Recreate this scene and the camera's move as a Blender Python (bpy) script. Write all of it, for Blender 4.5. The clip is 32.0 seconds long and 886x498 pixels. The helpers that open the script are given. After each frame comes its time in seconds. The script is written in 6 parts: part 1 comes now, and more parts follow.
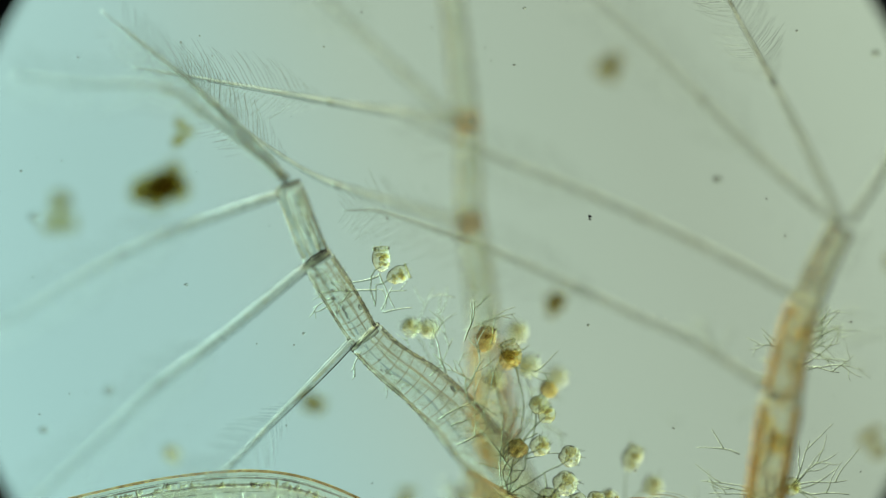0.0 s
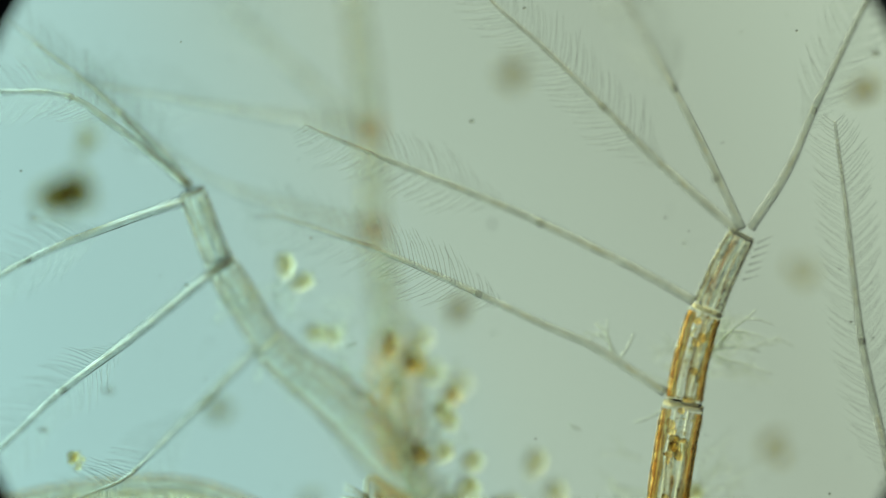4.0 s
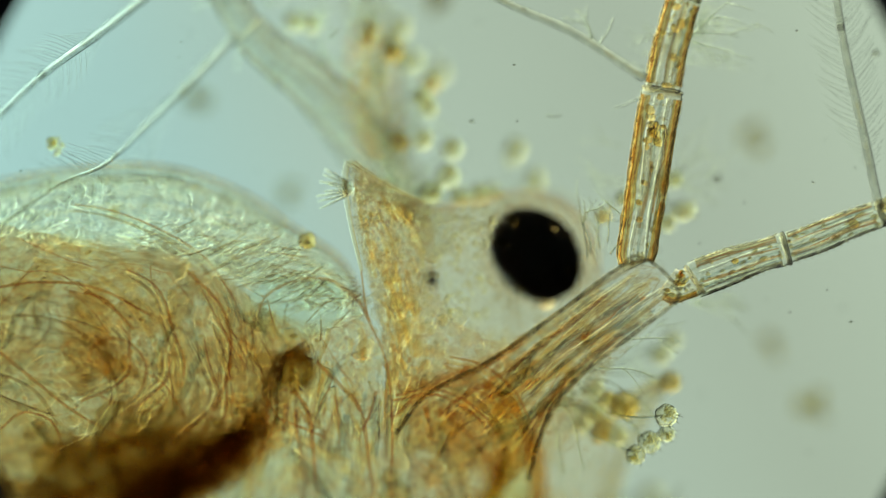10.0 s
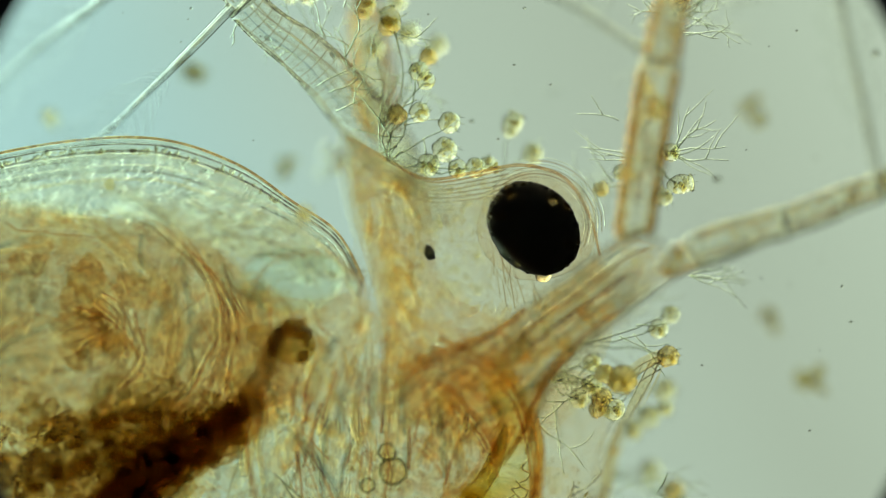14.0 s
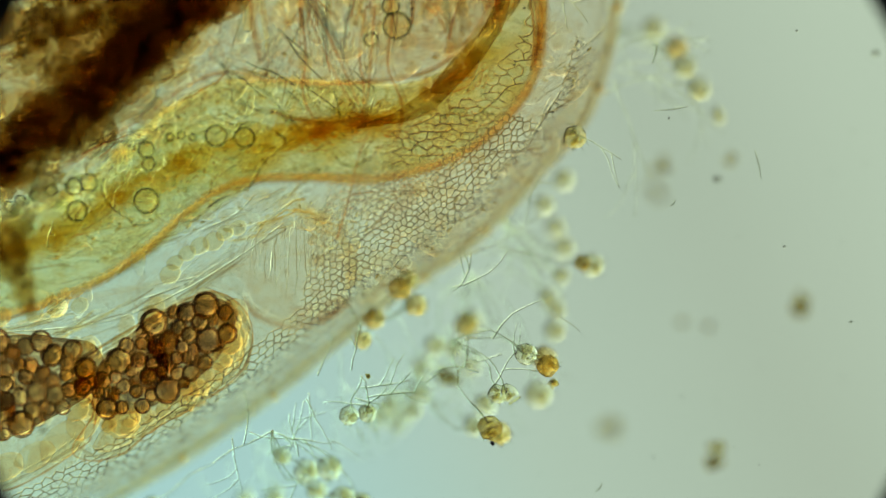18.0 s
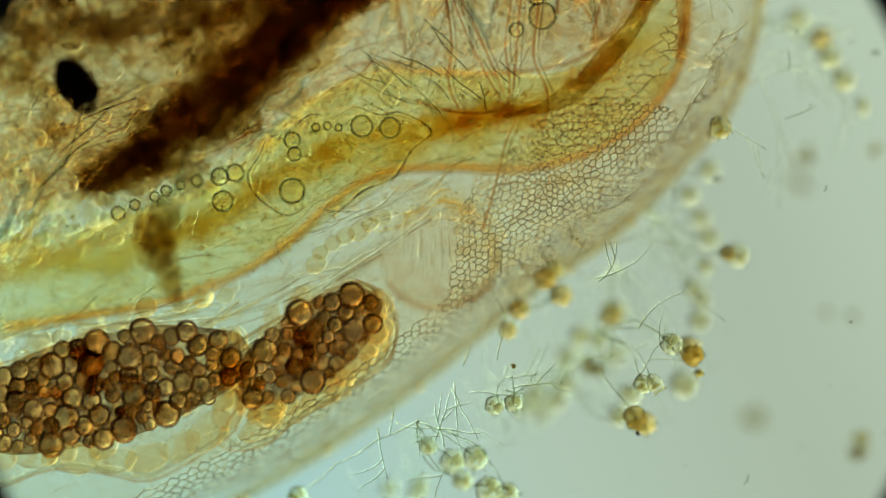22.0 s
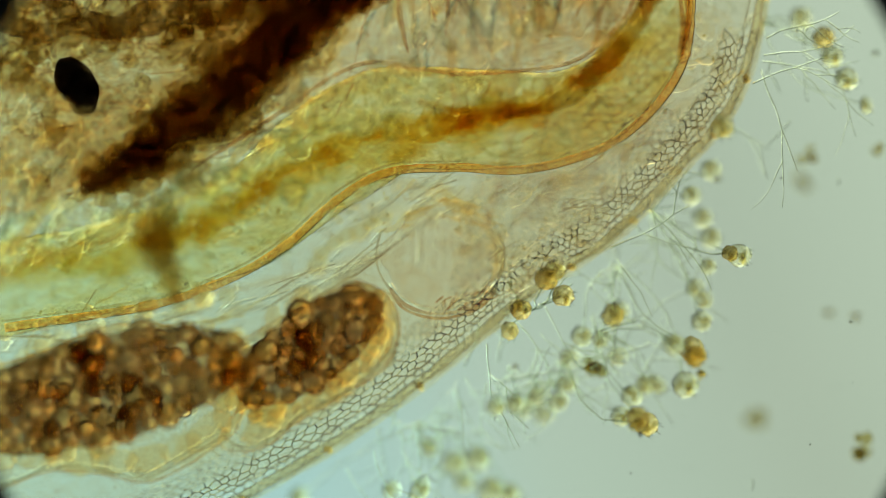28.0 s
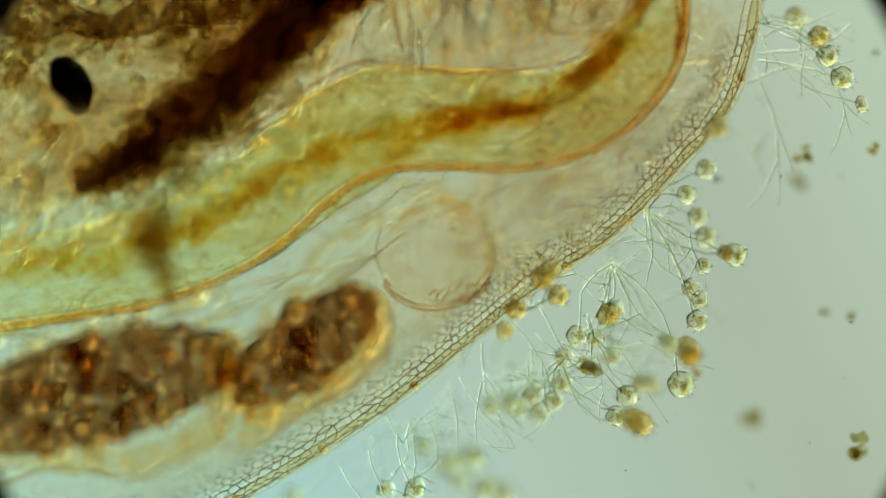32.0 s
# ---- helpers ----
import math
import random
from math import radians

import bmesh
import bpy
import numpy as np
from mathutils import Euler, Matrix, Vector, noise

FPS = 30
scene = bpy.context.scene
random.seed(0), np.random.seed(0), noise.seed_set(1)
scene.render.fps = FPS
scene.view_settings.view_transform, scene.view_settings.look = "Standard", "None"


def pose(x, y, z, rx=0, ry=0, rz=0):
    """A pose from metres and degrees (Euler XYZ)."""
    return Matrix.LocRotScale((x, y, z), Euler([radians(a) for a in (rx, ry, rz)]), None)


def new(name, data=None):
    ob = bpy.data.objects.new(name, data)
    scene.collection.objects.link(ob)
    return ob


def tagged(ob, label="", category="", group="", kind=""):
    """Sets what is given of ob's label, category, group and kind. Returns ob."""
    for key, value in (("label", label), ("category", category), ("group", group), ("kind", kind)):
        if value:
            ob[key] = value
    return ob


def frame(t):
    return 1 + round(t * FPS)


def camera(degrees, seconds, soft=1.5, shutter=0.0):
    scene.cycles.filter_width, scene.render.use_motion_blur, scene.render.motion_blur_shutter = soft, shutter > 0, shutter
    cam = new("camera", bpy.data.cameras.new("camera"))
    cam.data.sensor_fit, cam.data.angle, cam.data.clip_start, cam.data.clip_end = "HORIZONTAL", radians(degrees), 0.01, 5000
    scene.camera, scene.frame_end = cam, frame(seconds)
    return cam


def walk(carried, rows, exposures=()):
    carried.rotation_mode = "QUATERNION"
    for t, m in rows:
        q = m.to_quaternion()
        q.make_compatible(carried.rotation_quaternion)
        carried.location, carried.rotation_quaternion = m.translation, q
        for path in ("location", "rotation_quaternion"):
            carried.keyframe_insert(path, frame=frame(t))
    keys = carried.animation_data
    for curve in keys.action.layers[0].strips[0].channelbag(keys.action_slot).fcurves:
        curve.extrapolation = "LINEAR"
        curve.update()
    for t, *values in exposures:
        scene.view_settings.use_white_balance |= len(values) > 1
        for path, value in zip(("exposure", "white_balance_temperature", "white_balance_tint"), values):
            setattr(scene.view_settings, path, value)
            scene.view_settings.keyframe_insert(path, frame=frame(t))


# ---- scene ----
# One metre stands for one millimetre under the microscope: the water flea is about two metres long here.
FOV = 3.0
DIST = 0.784 / math.tan(radians(FOV / 2))      # objective to plane of focus
cam = camera(FOV, 32.0, 1.0)
cam.data.dof.use_dof = True
cam.data.dof.focus_distance = DIST
cam.data.dof.aperture_fstop = 0.155

# seconds, stage slide in x and y (mm), height of the plane of focus
STAGE = [
    (0.0, -.209, .544, 0.00), (0.25, -.135, .550, 0.00), (0.5, -.086, .553, 0.00), (1.0, -.060, .5535, -.005), (1.5, -.0375, .5555, -.01), (2.0, -.037, .5555, -.01),
    (2.5, -.037, .5555, .03), (3.0, -.037, .5555, .07), (3.5, -.037, .5555, .11), (5.5, -.035, .5555, .18), (6.0, -.035, .551, .188), (6.3, -.032, .505, .188),
    (6.5, -.029, .452, .188), (6.75, -.019, .300, .188), (7.0, -.009, .1545, .188), (7.25, -.007, .122, .188), (7.5, -.006, .1045, .188), (8.0, 0.0, 0.0, .188),
    (8.5, 0.0, 0.0, .188), (9.0, 0.0, 0.0, .184), (9.5, 0.0, 0.0, .172), (10.0, 0.0, 0.0, .145), (10.5, 0.0, 0.0, .09), (11.0, 0.0, 0.0, .04), (12.0, 0.0, 0.0, .02), (12.5, 0.0, .0075, .01),
    (13.0, 0.0, .0045, .003), (13.5, 0.0, .0025, 0.0), (14.0, .0045, -.0465, 0.0), (14.5, .012, -.178, 0.0), (15.0, .0215, -.3295, 0.0), (15.5, .032, -.4865, 0.0),
    (16.5, .047, -.740, 0.0), (17.5, .053, -.8315, 0.0), (18.0, -.0015, -.8345, 0.0), (18.5, -.157, -.8455, 0.0), (19.0, -.258, -.852, .004),
    (19.5, -.259, -.8535, .016), (20.0, -.259, -.8535, .03), (21.0, -.259, -.8535, .045), (22.0, -.259, -.852, .02), (23.0, -.260, -.8515, 0.0), (24.0, -.260, -.8515, -.015),
    (25.0, -.260, -.8515, -.03), (25.5, -.261, -.8515, -.038), (27.5, -.262, -.8515, -.07), (28.0, -.262, -.8515, -.075), (29.0, -.262, -.851, -.085),
    (30.0, -.262, -.851, -.10), (31.0, -.262, -.851, -.115), (31.5, -.262, -.851, -.12), (32.0, -.253, -.8525, -.125)]
walk(cam, [(t, pose(x, y, z + DIST)) for t, x, y, z in STAGE], [(0.0, 0.0), (6.0, 0.0), (7.0, -0.09), (8.0, 0.0), (9.0, 0.04), (13.0, 0.14), (18.0, 0.13), (32.0, 0.13)])

# ---- light: the lamp under the stage is the only source ----
world = bpy.data.worlds.new("dim_room")
world.use_nodes = True
world.node_tree.nodes["Background"].inputs["Color"].default_value = (0.55, 0.75, 0.72, 1)
world.node_tree.nodes["Background"].inputs["Strength"].default_value = 0.06
scene.world = world
scene.cycles.max_bounces, scene.cycles.transmission_bounces, scene.cycles.transparent_max_bounces = 72, 72, 72


# ---- materials ----
def nodes_of(name):
    m = bpy.data.materials.new(name)
    m.use_nodes = True
    m.node_tree.nodes.clear()
    return m, m.node_tree.nodes, m.node_tree.links


def mapped_noise(nodes, links, scale, detail=6.0, rough=0.6, distortion=0.0, stretch=None):
    tc = nodes.new("ShaderNodeTexCoord")
    n = nodes.new("ShaderNodeTexNoise")
    n.inputs["Scale"].default_value, n.inputs["Detail"].default_value = scale, detail
    n.inputs["Roughness"].default_value, n.inputs["Distortion"].default_value = rough, distortion
    if stretch:
        mp = nodes.new("ShaderNodeMapping")
        mp.inputs["Rotation"].default_value[2] = radians(stretch[0])
        mp.inputs["Scale"].default_value = (stretch[1], stretch[2], stretch[1])
        links.new(tc.outputs["Object"], mp.inputs["Vector"])
        links.new(mp.outputs["Vector"], n.inputs["Vector"])
    else:
        links.new(tc.outputs["Object"], n.inputs["Vector"])
    return n


def ramp(nodes, links, source, stops):
    r = nodes.new("ShaderNodeValToRGB")
    while len(r.color_ramp.elements) < len(stops):
        r.color_ramp.elements.new(0.5)
    for e, (p, c) in zip(r.color_ramp.elements, stops):
        e.position, e.color = p, (*c, 1)
    links.new(source, r.inputs["Fac"])
    return r


def tissue(name, stops, scale=20, ior=1.02, bump=0.4, bump_scale=60, detail=7, distortion=0.6, stretch=None, cells=0, rough=0.0, veins=(), vein_tint=(0.55, 0.42, 0.22), wide=0.03, thin=1.0, vary=None):
    """Clear living matter: light passes through it, bent a little and tinted. veins: scales of fine wandering lines."""
    m, nodes, links = nodes_of(name)
    stops = [(p, tuple(c ** thin for c in tint)) for p, tint in stops]
    n = mapped_noise(nodes, links, scale, detail, 0.62, distortion, stretch)
    col = ramp(nodes, links, n.outputs["Fac"], stops).outputs["Color"]
    height = None
    if bump:
        n2 = mapped_noise(nodes, links, bump_scale, 5, 0.6, 0.8, stretch)
        height = n2.outputs["Fac"]
    for k, v in enumerate(veins):
        nv = mapped_noise(nodes, links, v, 2.5, 0.5, 1.0 + k, stretch)
        sub = nodes.new("ShaderNodeMath")
        sub.operation = "SUBTRACT"
        sub.inputs[1].default_value = 0.5 + 0.03 * k
        links.new(nv.outputs["Fac"], sub.inputs[0])
        ab = nodes.new("ShaderNodeMath")
        ab.operation = "ABSOLUTE"
        links.new(sub.outputs[0], ab.inputs[0])
        line = ramp(nodes, links, ab.outputs[0], [(0.0, vein_tint), (0.4 * wide, tuple(0.5 + 0.5 * c for c in vein_tint)), (wide, (1, 1, 1))])
        mul = nodes.new("ShaderNodeMix")
        mul.data_type, mul.blend_type = "RGBA", "MULTIPLY"
        mul.inputs["Factor"].default_value = 1.0
        links.new(col, mul.inputs["A"])
        links.new(line.outputs["Color"], mul.inputs["B"])
        col = mul.outputs["Result"]
        if height:
            ridge = nodes.new("ShaderNodeMath")
            ridge.operation = "MINIMUM"
            ridge.inputs[1].default_value = 0.03
            links.new(ab.outputs[0], ridge.inputs[0])
            add = nodes.new("ShaderNodeMath")
            add.operation = "MULTIPLY_ADD"
            add.inputs[1].default_value = -9.0 * 14 / v
            links.new(ridge.outputs[0], add.inputs[0])
            links.new(height, add.inputs[2])
            height = add.outputs[0]
    if cells:
        tc = nodes.new("ShaderNodeTexCoord")
        v = nodes.new("ShaderNodeTexVoronoi")
        v.feature = "DISTANCE_TO_EDGE"
        v.inputs["Scale"].default_value = cells
        links.new(tc.outputs["Object"], v.inputs["Vector"])
        mx = nodes.new("ShaderNodeMath")
        mx.operation = "MINIMUM"
        mx.inputs[1].default_value = 0.12
        links.new(v.outputs["Distance"], mx.inputs[0])
        ad = nodes.new("ShaderNodeMath")
        ad.operation = "MULTIPLY_ADD"
        ad.inputs[1].default_value = 6.0
        links.new(mx.outputs[0], ad.inputs[0])
        if height:
            links.new(height, ad.inputs[2])
        height = ad.outputs[0]
    if vary:
        oi = nodes.new("ShaderNodeObjectInfo")
        each = ramp(nodes, links, oi.outputs["Random"], [(k / (len(vary) - 1), c) for k, c in enumerate(vary)])
        mul = nodes.new("ShaderNodeMix")
        mul.data_type, mul.blend_type = "RGBA", "MULTIPLY"
        mul.inputs["Factor"].default_value = 1.0
        links.new(col, mul.inputs["A"])
        links.new(each.outputs["Color"], mul.inputs["B"])
        col = mul.outputs["Result"]
    out = nodes.new("ShaderNodeOutputMaterial")
    if ior == 1:      # of water's own density: the light goes straight on
        b, height = nodes.new("ShaderNodeBsdfTransparent"), None
    else:
        b = nodes.new("ShaderNodeBsdfRefraction")
        b.inputs["IOR"].default_value, b.inputs["Roughness"].default_value = ior, rough
    links.new(col, b.inputs["Color"])
    if height:
        bp = nodes.new("ShaderNodeBump")
        bp.inputs["Strength"].default_value, bp.inputs["Distance"].default_value = bump, 0.02
        links.new(height, bp.inputs["Height"])
        links.new(bp.outputs["Normal"], b.inputs["Normal"])
    links.new(b.outputs[0], out.inputs["Surface"])
    return m


def solid(name, c1, c2, scale=30, rough=0.6):
    """Matter that stops the light."""
    m, nodes, links = nodes_of(name)
    n = mapped_noise(nodes, links, scale)
    col = ramp(nodes, links, n.outputs["Fac"], [(0.35, c1), (0.65, c2)])
    b = nodes.new("ShaderNodeBsdfPrincipled")
    b.inputs["Roughness"].default_value = rough
    links.new(col.outputs["Color"], b.inputs["Base Color"])
    out = nodes.new("ShaderNodeOutputMaterial")
    links.new(b.outputs[0], out.inputs["Surface"])
    return m


def lamp_glow(name):
    """An even bright disc; off its axis the lamp is warmer, and set askew."""
    m, nodes, links = nodes_of(name)
    tc = nodes.new("ShaderNodeTexCoord")
    skew = nodes.new("ShaderNodeVectorMath")
    skew.operation = "DOT_PRODUCT"
    skew.inputs[1].default_value = (-0.045, 0.034, 0.0)
    links.new(tc.outputs["Object"], skew.inputs[0])
    shift = nodes.new("ShaderNodeMath")
    shift.operation = "ADD"
    shift.inputs[1].default_value = 0.4
    links.new(skew.outputs["Value"], shift.inputs[0])
    side = ramp(nodes, links, shift.outputs[0], [(0.2, LAMP_OFF[0]), (0.4, LAMP_OFF[1]), (0.7, LAMP_OFF[2])])
    flat = nodes.new("ShaderNodeVectorMath")
    flat.operation = "MULTIPLY"
    flat.inputs[1].default_value = (1, 1, 0)
    links.new(tc.outputs["Object"], flat.inputs[0])
    ln = nodes.new("ShaderNodeVectorMath")
    ln.operation = "LENGTH"
    links.new(flat.outputs["Vector"], ln.inputs[0])
    edge = nodes.new("ShaderNodeMapRange")
    edge.interpolation_type = "SMOOTHSTEP"
    edge.inputs["From Min"].default_value, edge.inputs["From Max"].default_value = 2.4, 4.4
    links.new(ln.outputs["Value"], edge.inputs["Value"])
    mix = nodes.new("ShaderNodeMix")
    mix.data_type = "RGBA"
    mix.inputs["A"].default_value = (LAMP, LAMP, LAMP, 1)
    links.new(edge.outputs[0], mix.inputs["Factor"])
    links.new(side.outputs["Color"], mix.inputs["B"])
    e = nodes.new("ShaderNodeEmission")
    e.inputs["Strength"].default_value = 1.0
    links.new(mix.outputs["Result"], e.inputs["Color"])
    out = nodes.new("ShaderNodeOutputMaterial")
    links.new(e.outputs[0], out.inputs["Surface"])
    return m


def graded_filter(name):
    """Filter glass, bluish on one side and greenish grey on the other."""
    m, nodes, links = nodes_of(name)
    tc = nodes.new("ShaderNodeTexCoord")
    slant = nodes.new("ShaderNodeVectorMath")
    slant.operation = "DOT_PRODUCT"
    slant.inputs[1].default_value = (1.0, 0.45, 0.0)
    links.new(tc.outputs["Object"], slant.inputs[0])
    mr = nodes.new("ShaderNodeMapRange")
    mr.inputs["From Min"].default_value, mr.inputs["From Max"].default_value = -0.9, 0.9
    links.new(slant.outputs["Value"], mr.inputs["Value"])
    col = ramp(nodes, links, mr.outputs[0], FILTER_STOPS)
    b = nodes.new("ShaderNodeBsdfTransparent")
    links.new(col.outputs["Color"], b.inputs["Color"])
    out = nodes.new("ShaderNodeOutputMaterial")
    links.new(b.outputs[0], out.inputs["Surface"])
    return m


LAMP = 0.66
LAMP_OFF = [(0.16, 0.16, 0.16), (1.7, 1.6, 1.5), (3.2, 3.0, 2.8)]
# two faces: each takes half of the tint
FILTER_STOPS = [(0.0, (0.725, 0.945, 0.920)), (0.25, (0.735, 0.93, 0.891)), (0.5, (0.775, 0.885, 0.787)), (0.78, (0.748, 0.83, 0.726)), (1.0, (0.80, 0.89, 0.777))]
FILTER = graded_filter("graded_filter")
GLOW = lamp_glow("lamp_glow")
SOFT = tissue("soft_clear_tissue", [(0.3, (1, 0.88, 0.72)), (0.5, (1, 0.94, 0.84)), (0.7, (1, 0.98, 0.94))], 16, 1, 0, veins=(40,), vein_tint=(0.88, 0.79, 0.68), wide=0.008, thin=0.22)
VESICLE = tissue("vesicle", [(0.3, (0.92, 0.97, 0.96)), (0.7, (0.98, 1, 0.99))], 30, 1.012, 0, veins=(26,), vein_tint=(0.86, 0.9, 0.88), wide=0.02)
FAINT = tissue("faint_tissue", [(0.3, (0.98, 0.93, 0.87)), (0.7, (1, 0.98, 0.95))], 20, 1.003, 0)
BLACK = solid("black_paint", (0.004, 0.004, 0.005), (0.01, 0.01, 0.012), 10, 0.9)
GLASS = tissue("slide_glass", [(0.3, (0.985, 0.99, 0.985)), (0.7, (1, 1, 1))], 2, 1.14, 0)
PALE, CREAM = (1, 0.98, 0.94), (1, 0.94, 0.82)
CUTICLE = tissue("clear_cuticle", [(0.3, (0.94, 0.94, 0.9)), (0.7, (1, 1, 0.97))], 30, 1.025, 0.2, 80, veins=(24, 50), vein_tint=(0.86, 0.85, 0.78))
CUTICLE_AMBER = tissue("amber_cuticle", [(0.3, (1, 0.94, 0.82)), (0.45, (1, 0.98, 0.92)), (0.7, (1, 1, 0.98))], 12, 1.025, 0.2, 70, veins=(24, 50), vein_tint=(0.86, 0.80, 0.70))
HAIR = tissue("clear_bristle", [(0.3, (0.76, 0.77, 0.75)), (0.7, (0.93, 0.93, 0.90))], 40, 1.038, 0)
HAIR_FINE = tissue("fine_hair", [(0.3, (0.72, 0.73, 0.70)), (0.7, (0.88, 0.89, 0.87))], 40, 1.03, 0)
SHELL = tissue("clear_shell", [(0.3, (1, 0.90, 0.76)), (0.7, (1, 0.96, 0.88))], 9, 1, 0, thin=0.42)
RIDGE = tissue("shell_ridge", [(0.3, (0.76, 0.75, 0.66)), (0.7, (0.94, 0.93, 0.86))], 20, 1.075, 0)
COMB = tissue("shell_comb", [(0.3, (0.70, 0.65, 0.55)), (0.7, (0.93, 0.90, 0.82))], 20, 1.085, 0)
MARGIN = tissue("olive_margin", [(0.3, (0.92, 0.85, 0.66)), (0.7, (0.99, 0.95, 0.84))], 14, 1, 0)
HEAD = tissue("head_tissue", [(0.3, (1, 0.90, 0.74)), (0.5, CREAM), (0.7, PALE)], 9, 1, 0, veins=(20, 44), vein_tint=(0.88, 0.78, 0.6), wide=0.016, thin=0.26)
FLESH = tissue("brown_flesh", [(0.28, (0.98, 0.83, 0.58)), (0.40, (1, 0.91, 0.74)), (0.52, (1, 0.96, 0.88)), (0.62, (0.98, 0.98, 0.95)), (0.75, (1, 0.91, 0.73))], 14, 1, 0, stretch=(35, 1.5, 0.7), thin=0.13)
FLESH_LEG = tissue("leg_flesh", [(0.28, (0.96, 0.79, 0.56)), (0.40, (0.99, 0.88, 0.71)), (0.52, (1, 0.94, 0.84)), (0.62, (0.97, 0.95, 0.93)), (0.75, (1, 0.88, 0.70))], 9, 1, 0, stretch=(35, 1.5, 0.7), thin=0.42)
SHEET = tissue("tissue_sheet", [(0.3, (1, 0.74, 0.44)), (0.42, (1, 0.90, 0.74)), (0.55, (1, 0.98, 0.94)), (0.66, (0.98, 0.97, 0.94)), (0.78, (1, 0.88, 0.7))], 18, 1, 0, veins=(15, 34), vein_tint=(0.91, 0.83, 0.70), wide=0.007, thin=0.09)
FLESH_PALE = tissue("pale_flesh", [(0.3, (1, 0.92, 0.8)), (0.5, (1, 0.96, 0.92)), (0.7, (1, 0.99, 0.97))], 14, 1, 0, veins=(16,), vein_tint=(0.8, 0.72, 0.6), wide=0.01, thin=0.3)
MUSCLE = tissue("amber_muscle", [(0.32, (1, 0.79, 0.52)), (0.45, (1, 0.91, 0.72)), (0.55, (1, 0.98, 0.92)), (0.66, (0.94, 0.94, 0.91)), (0.76, (1, 0.89, 0.66))], 12, 1, 0, stretch=(42, 0.35, 2.2), veins=(18, 40), vein_tint=(0.8, 0.68, 0.5), wide=0.014, thin=0.1)
STRAND_AMBER = tissue("amber_strand", [(0.3, (0.99, 0.87, 0.63)), (0.7, (1, 0.96, 0.82))], 25, 1.015, 0, thin=0.5)
AMBER_BAND = tissue("orange_lining", [(0.3, (0.97, 0.79, 0.50)), (0.5, (0.99, 0.87, 0.63)), (0.7, (1, 0.95, 0.80))], 30, 1.01, 0)
STRAND_CLEAR = tissue("clear_strand", [(0.3, (0.93, 0.93, 0.9)), (0.7, (1, 1, 0.98))], 25, 1.045, 0)
CELL = tissue("clear_cell", [(0.3, (1, 0.95, 0.84)), (0.5, (1, 0.985, 0.95)), (0.7, (0.99, 1, 0.99))], 30, 1.017, 0)
STRAND_BROWN = tissue("brown_strand", [(0.3, (0.86, 0.69, 0.52)), (0.7, (0.98, 0.89, 0.75))], 25, 1, 0)
STRAND_MAUVE = tissue("mauve_muscle", [(0.3, (0.84, 0.69, 0.56)), (0.5, (0.93, 0.83, 0.72)), (0.7, (1, 0.96, 0.88))], 30, 1.015, 0, stretch=(42, 0.5, 1.6), veins=(30,), vein_tint=(0.7, 0.62, 0.52), wide=0.02)
STRAND_BLUE = tissue("blue_grey_strand", [(0.3, (0.78, 0.82, 0.84)), (0.7, (0.96, 0.97, 0.96))], 25, 1.012, 0)
STREAK = tissue("olive_brown_food", [(0.3, (0.66, 0.57, 0.34)), (0.5, (0.82, 0.74, 0.50)), (0.7, (0.96, 0.90, 0.71))], 26, 1, 0, veins=(20,), vein_tint=(0.7, 0.6, 0.4), wide=0.02)
STRAND_GREY = tissue("grey_strand", [(0.3, (0.83, 0.78, 0.70)), (0.7, (0.98, 0.96, 0.9))], 25, 1, 0)
GUT = tissue("green_gut_wall", [(0.34, (0.95, 0.83, 0.48)), (0.44, (1, 0.93, 0.66)), (0.55, (1, 0.98, 0.82)), (0.65, (0.90, 0.92, 0.78)), (0.76, (1, 0.93, 0.66))], 18, 1.009, 0.2, 34, stretch=(-25, 0.7, 1.5), veins=(12, 26), vein_tint=(0.86, 0.78, 0.55), wide=0.014, thin=0.92)
GUT_RIM = tissue("orange_gut_rim", [(0.3, (0.99, 0.70, 0.38)), (0.5, (1, 0.81, 0.52)), (0.7, (1, 0.91, 0.68))], 60, 1.022, 0, veins=(45,), vein_tint=(0.74, 0.54, 0.34), wide=0.02)
FOOD = tissue("brown_food", [(0.3, (0.84, 0.68, 0.30)), (0.5, (0.95, 0.84, 0.50)), (0.7, (1, 0.95, 0.74))], 18, 1, 0, thin=0.55)
DARK = tissue("dark_food", [(0.30, (0.40, 0.31, 0.19)), (0.45, (0.66, 0.55, 0.36)), (0.57, (0.86, 0.76, 0.54)), (0.7, (1, 0.94, 0.78))], 52, 1, 0, thin=0.37)
DARK_CORE = tissue("black_food", [(0.38, (0.25, 0.185, 0.11)), (0.49, (0.52, 0.41, 0.27)), (0.60, (0.88, 0.76, 0.55))], 44, 1, 0, thin=0.58)
YOLK = tissue("amber_yolk", [(0.3, (0.97, 0.91, 0.82)), (0.7, (1, 0.96, 0.90))], 14, 1.06, 0, vary=((0.87, 0.79, 0.71), (0.88, 0.83, 0.70), (0.95, 0.87, 0.79), (0.94, 0.89, 0.77), (1.0, 0.97, 0.90)))
# brown tint that stands in for the shade at a yolk ball's edge
YOLK_EDGE_SHADE = tissue("brown_yolk_skin", [(0.3, (0.54, 0.45, 0.39)), (0.7, (0.81, 0.72, 0.63))], 30, 1.02, 0)
YOLK_BED = tissue("brown_yolk_bed", [(0.36, (0.46, 0.38, 0.31)), (0.5, (0.70, 0.60, 0.49)), (0.65, (0.95, 0.86, 0.73))], 34, 1, 0)
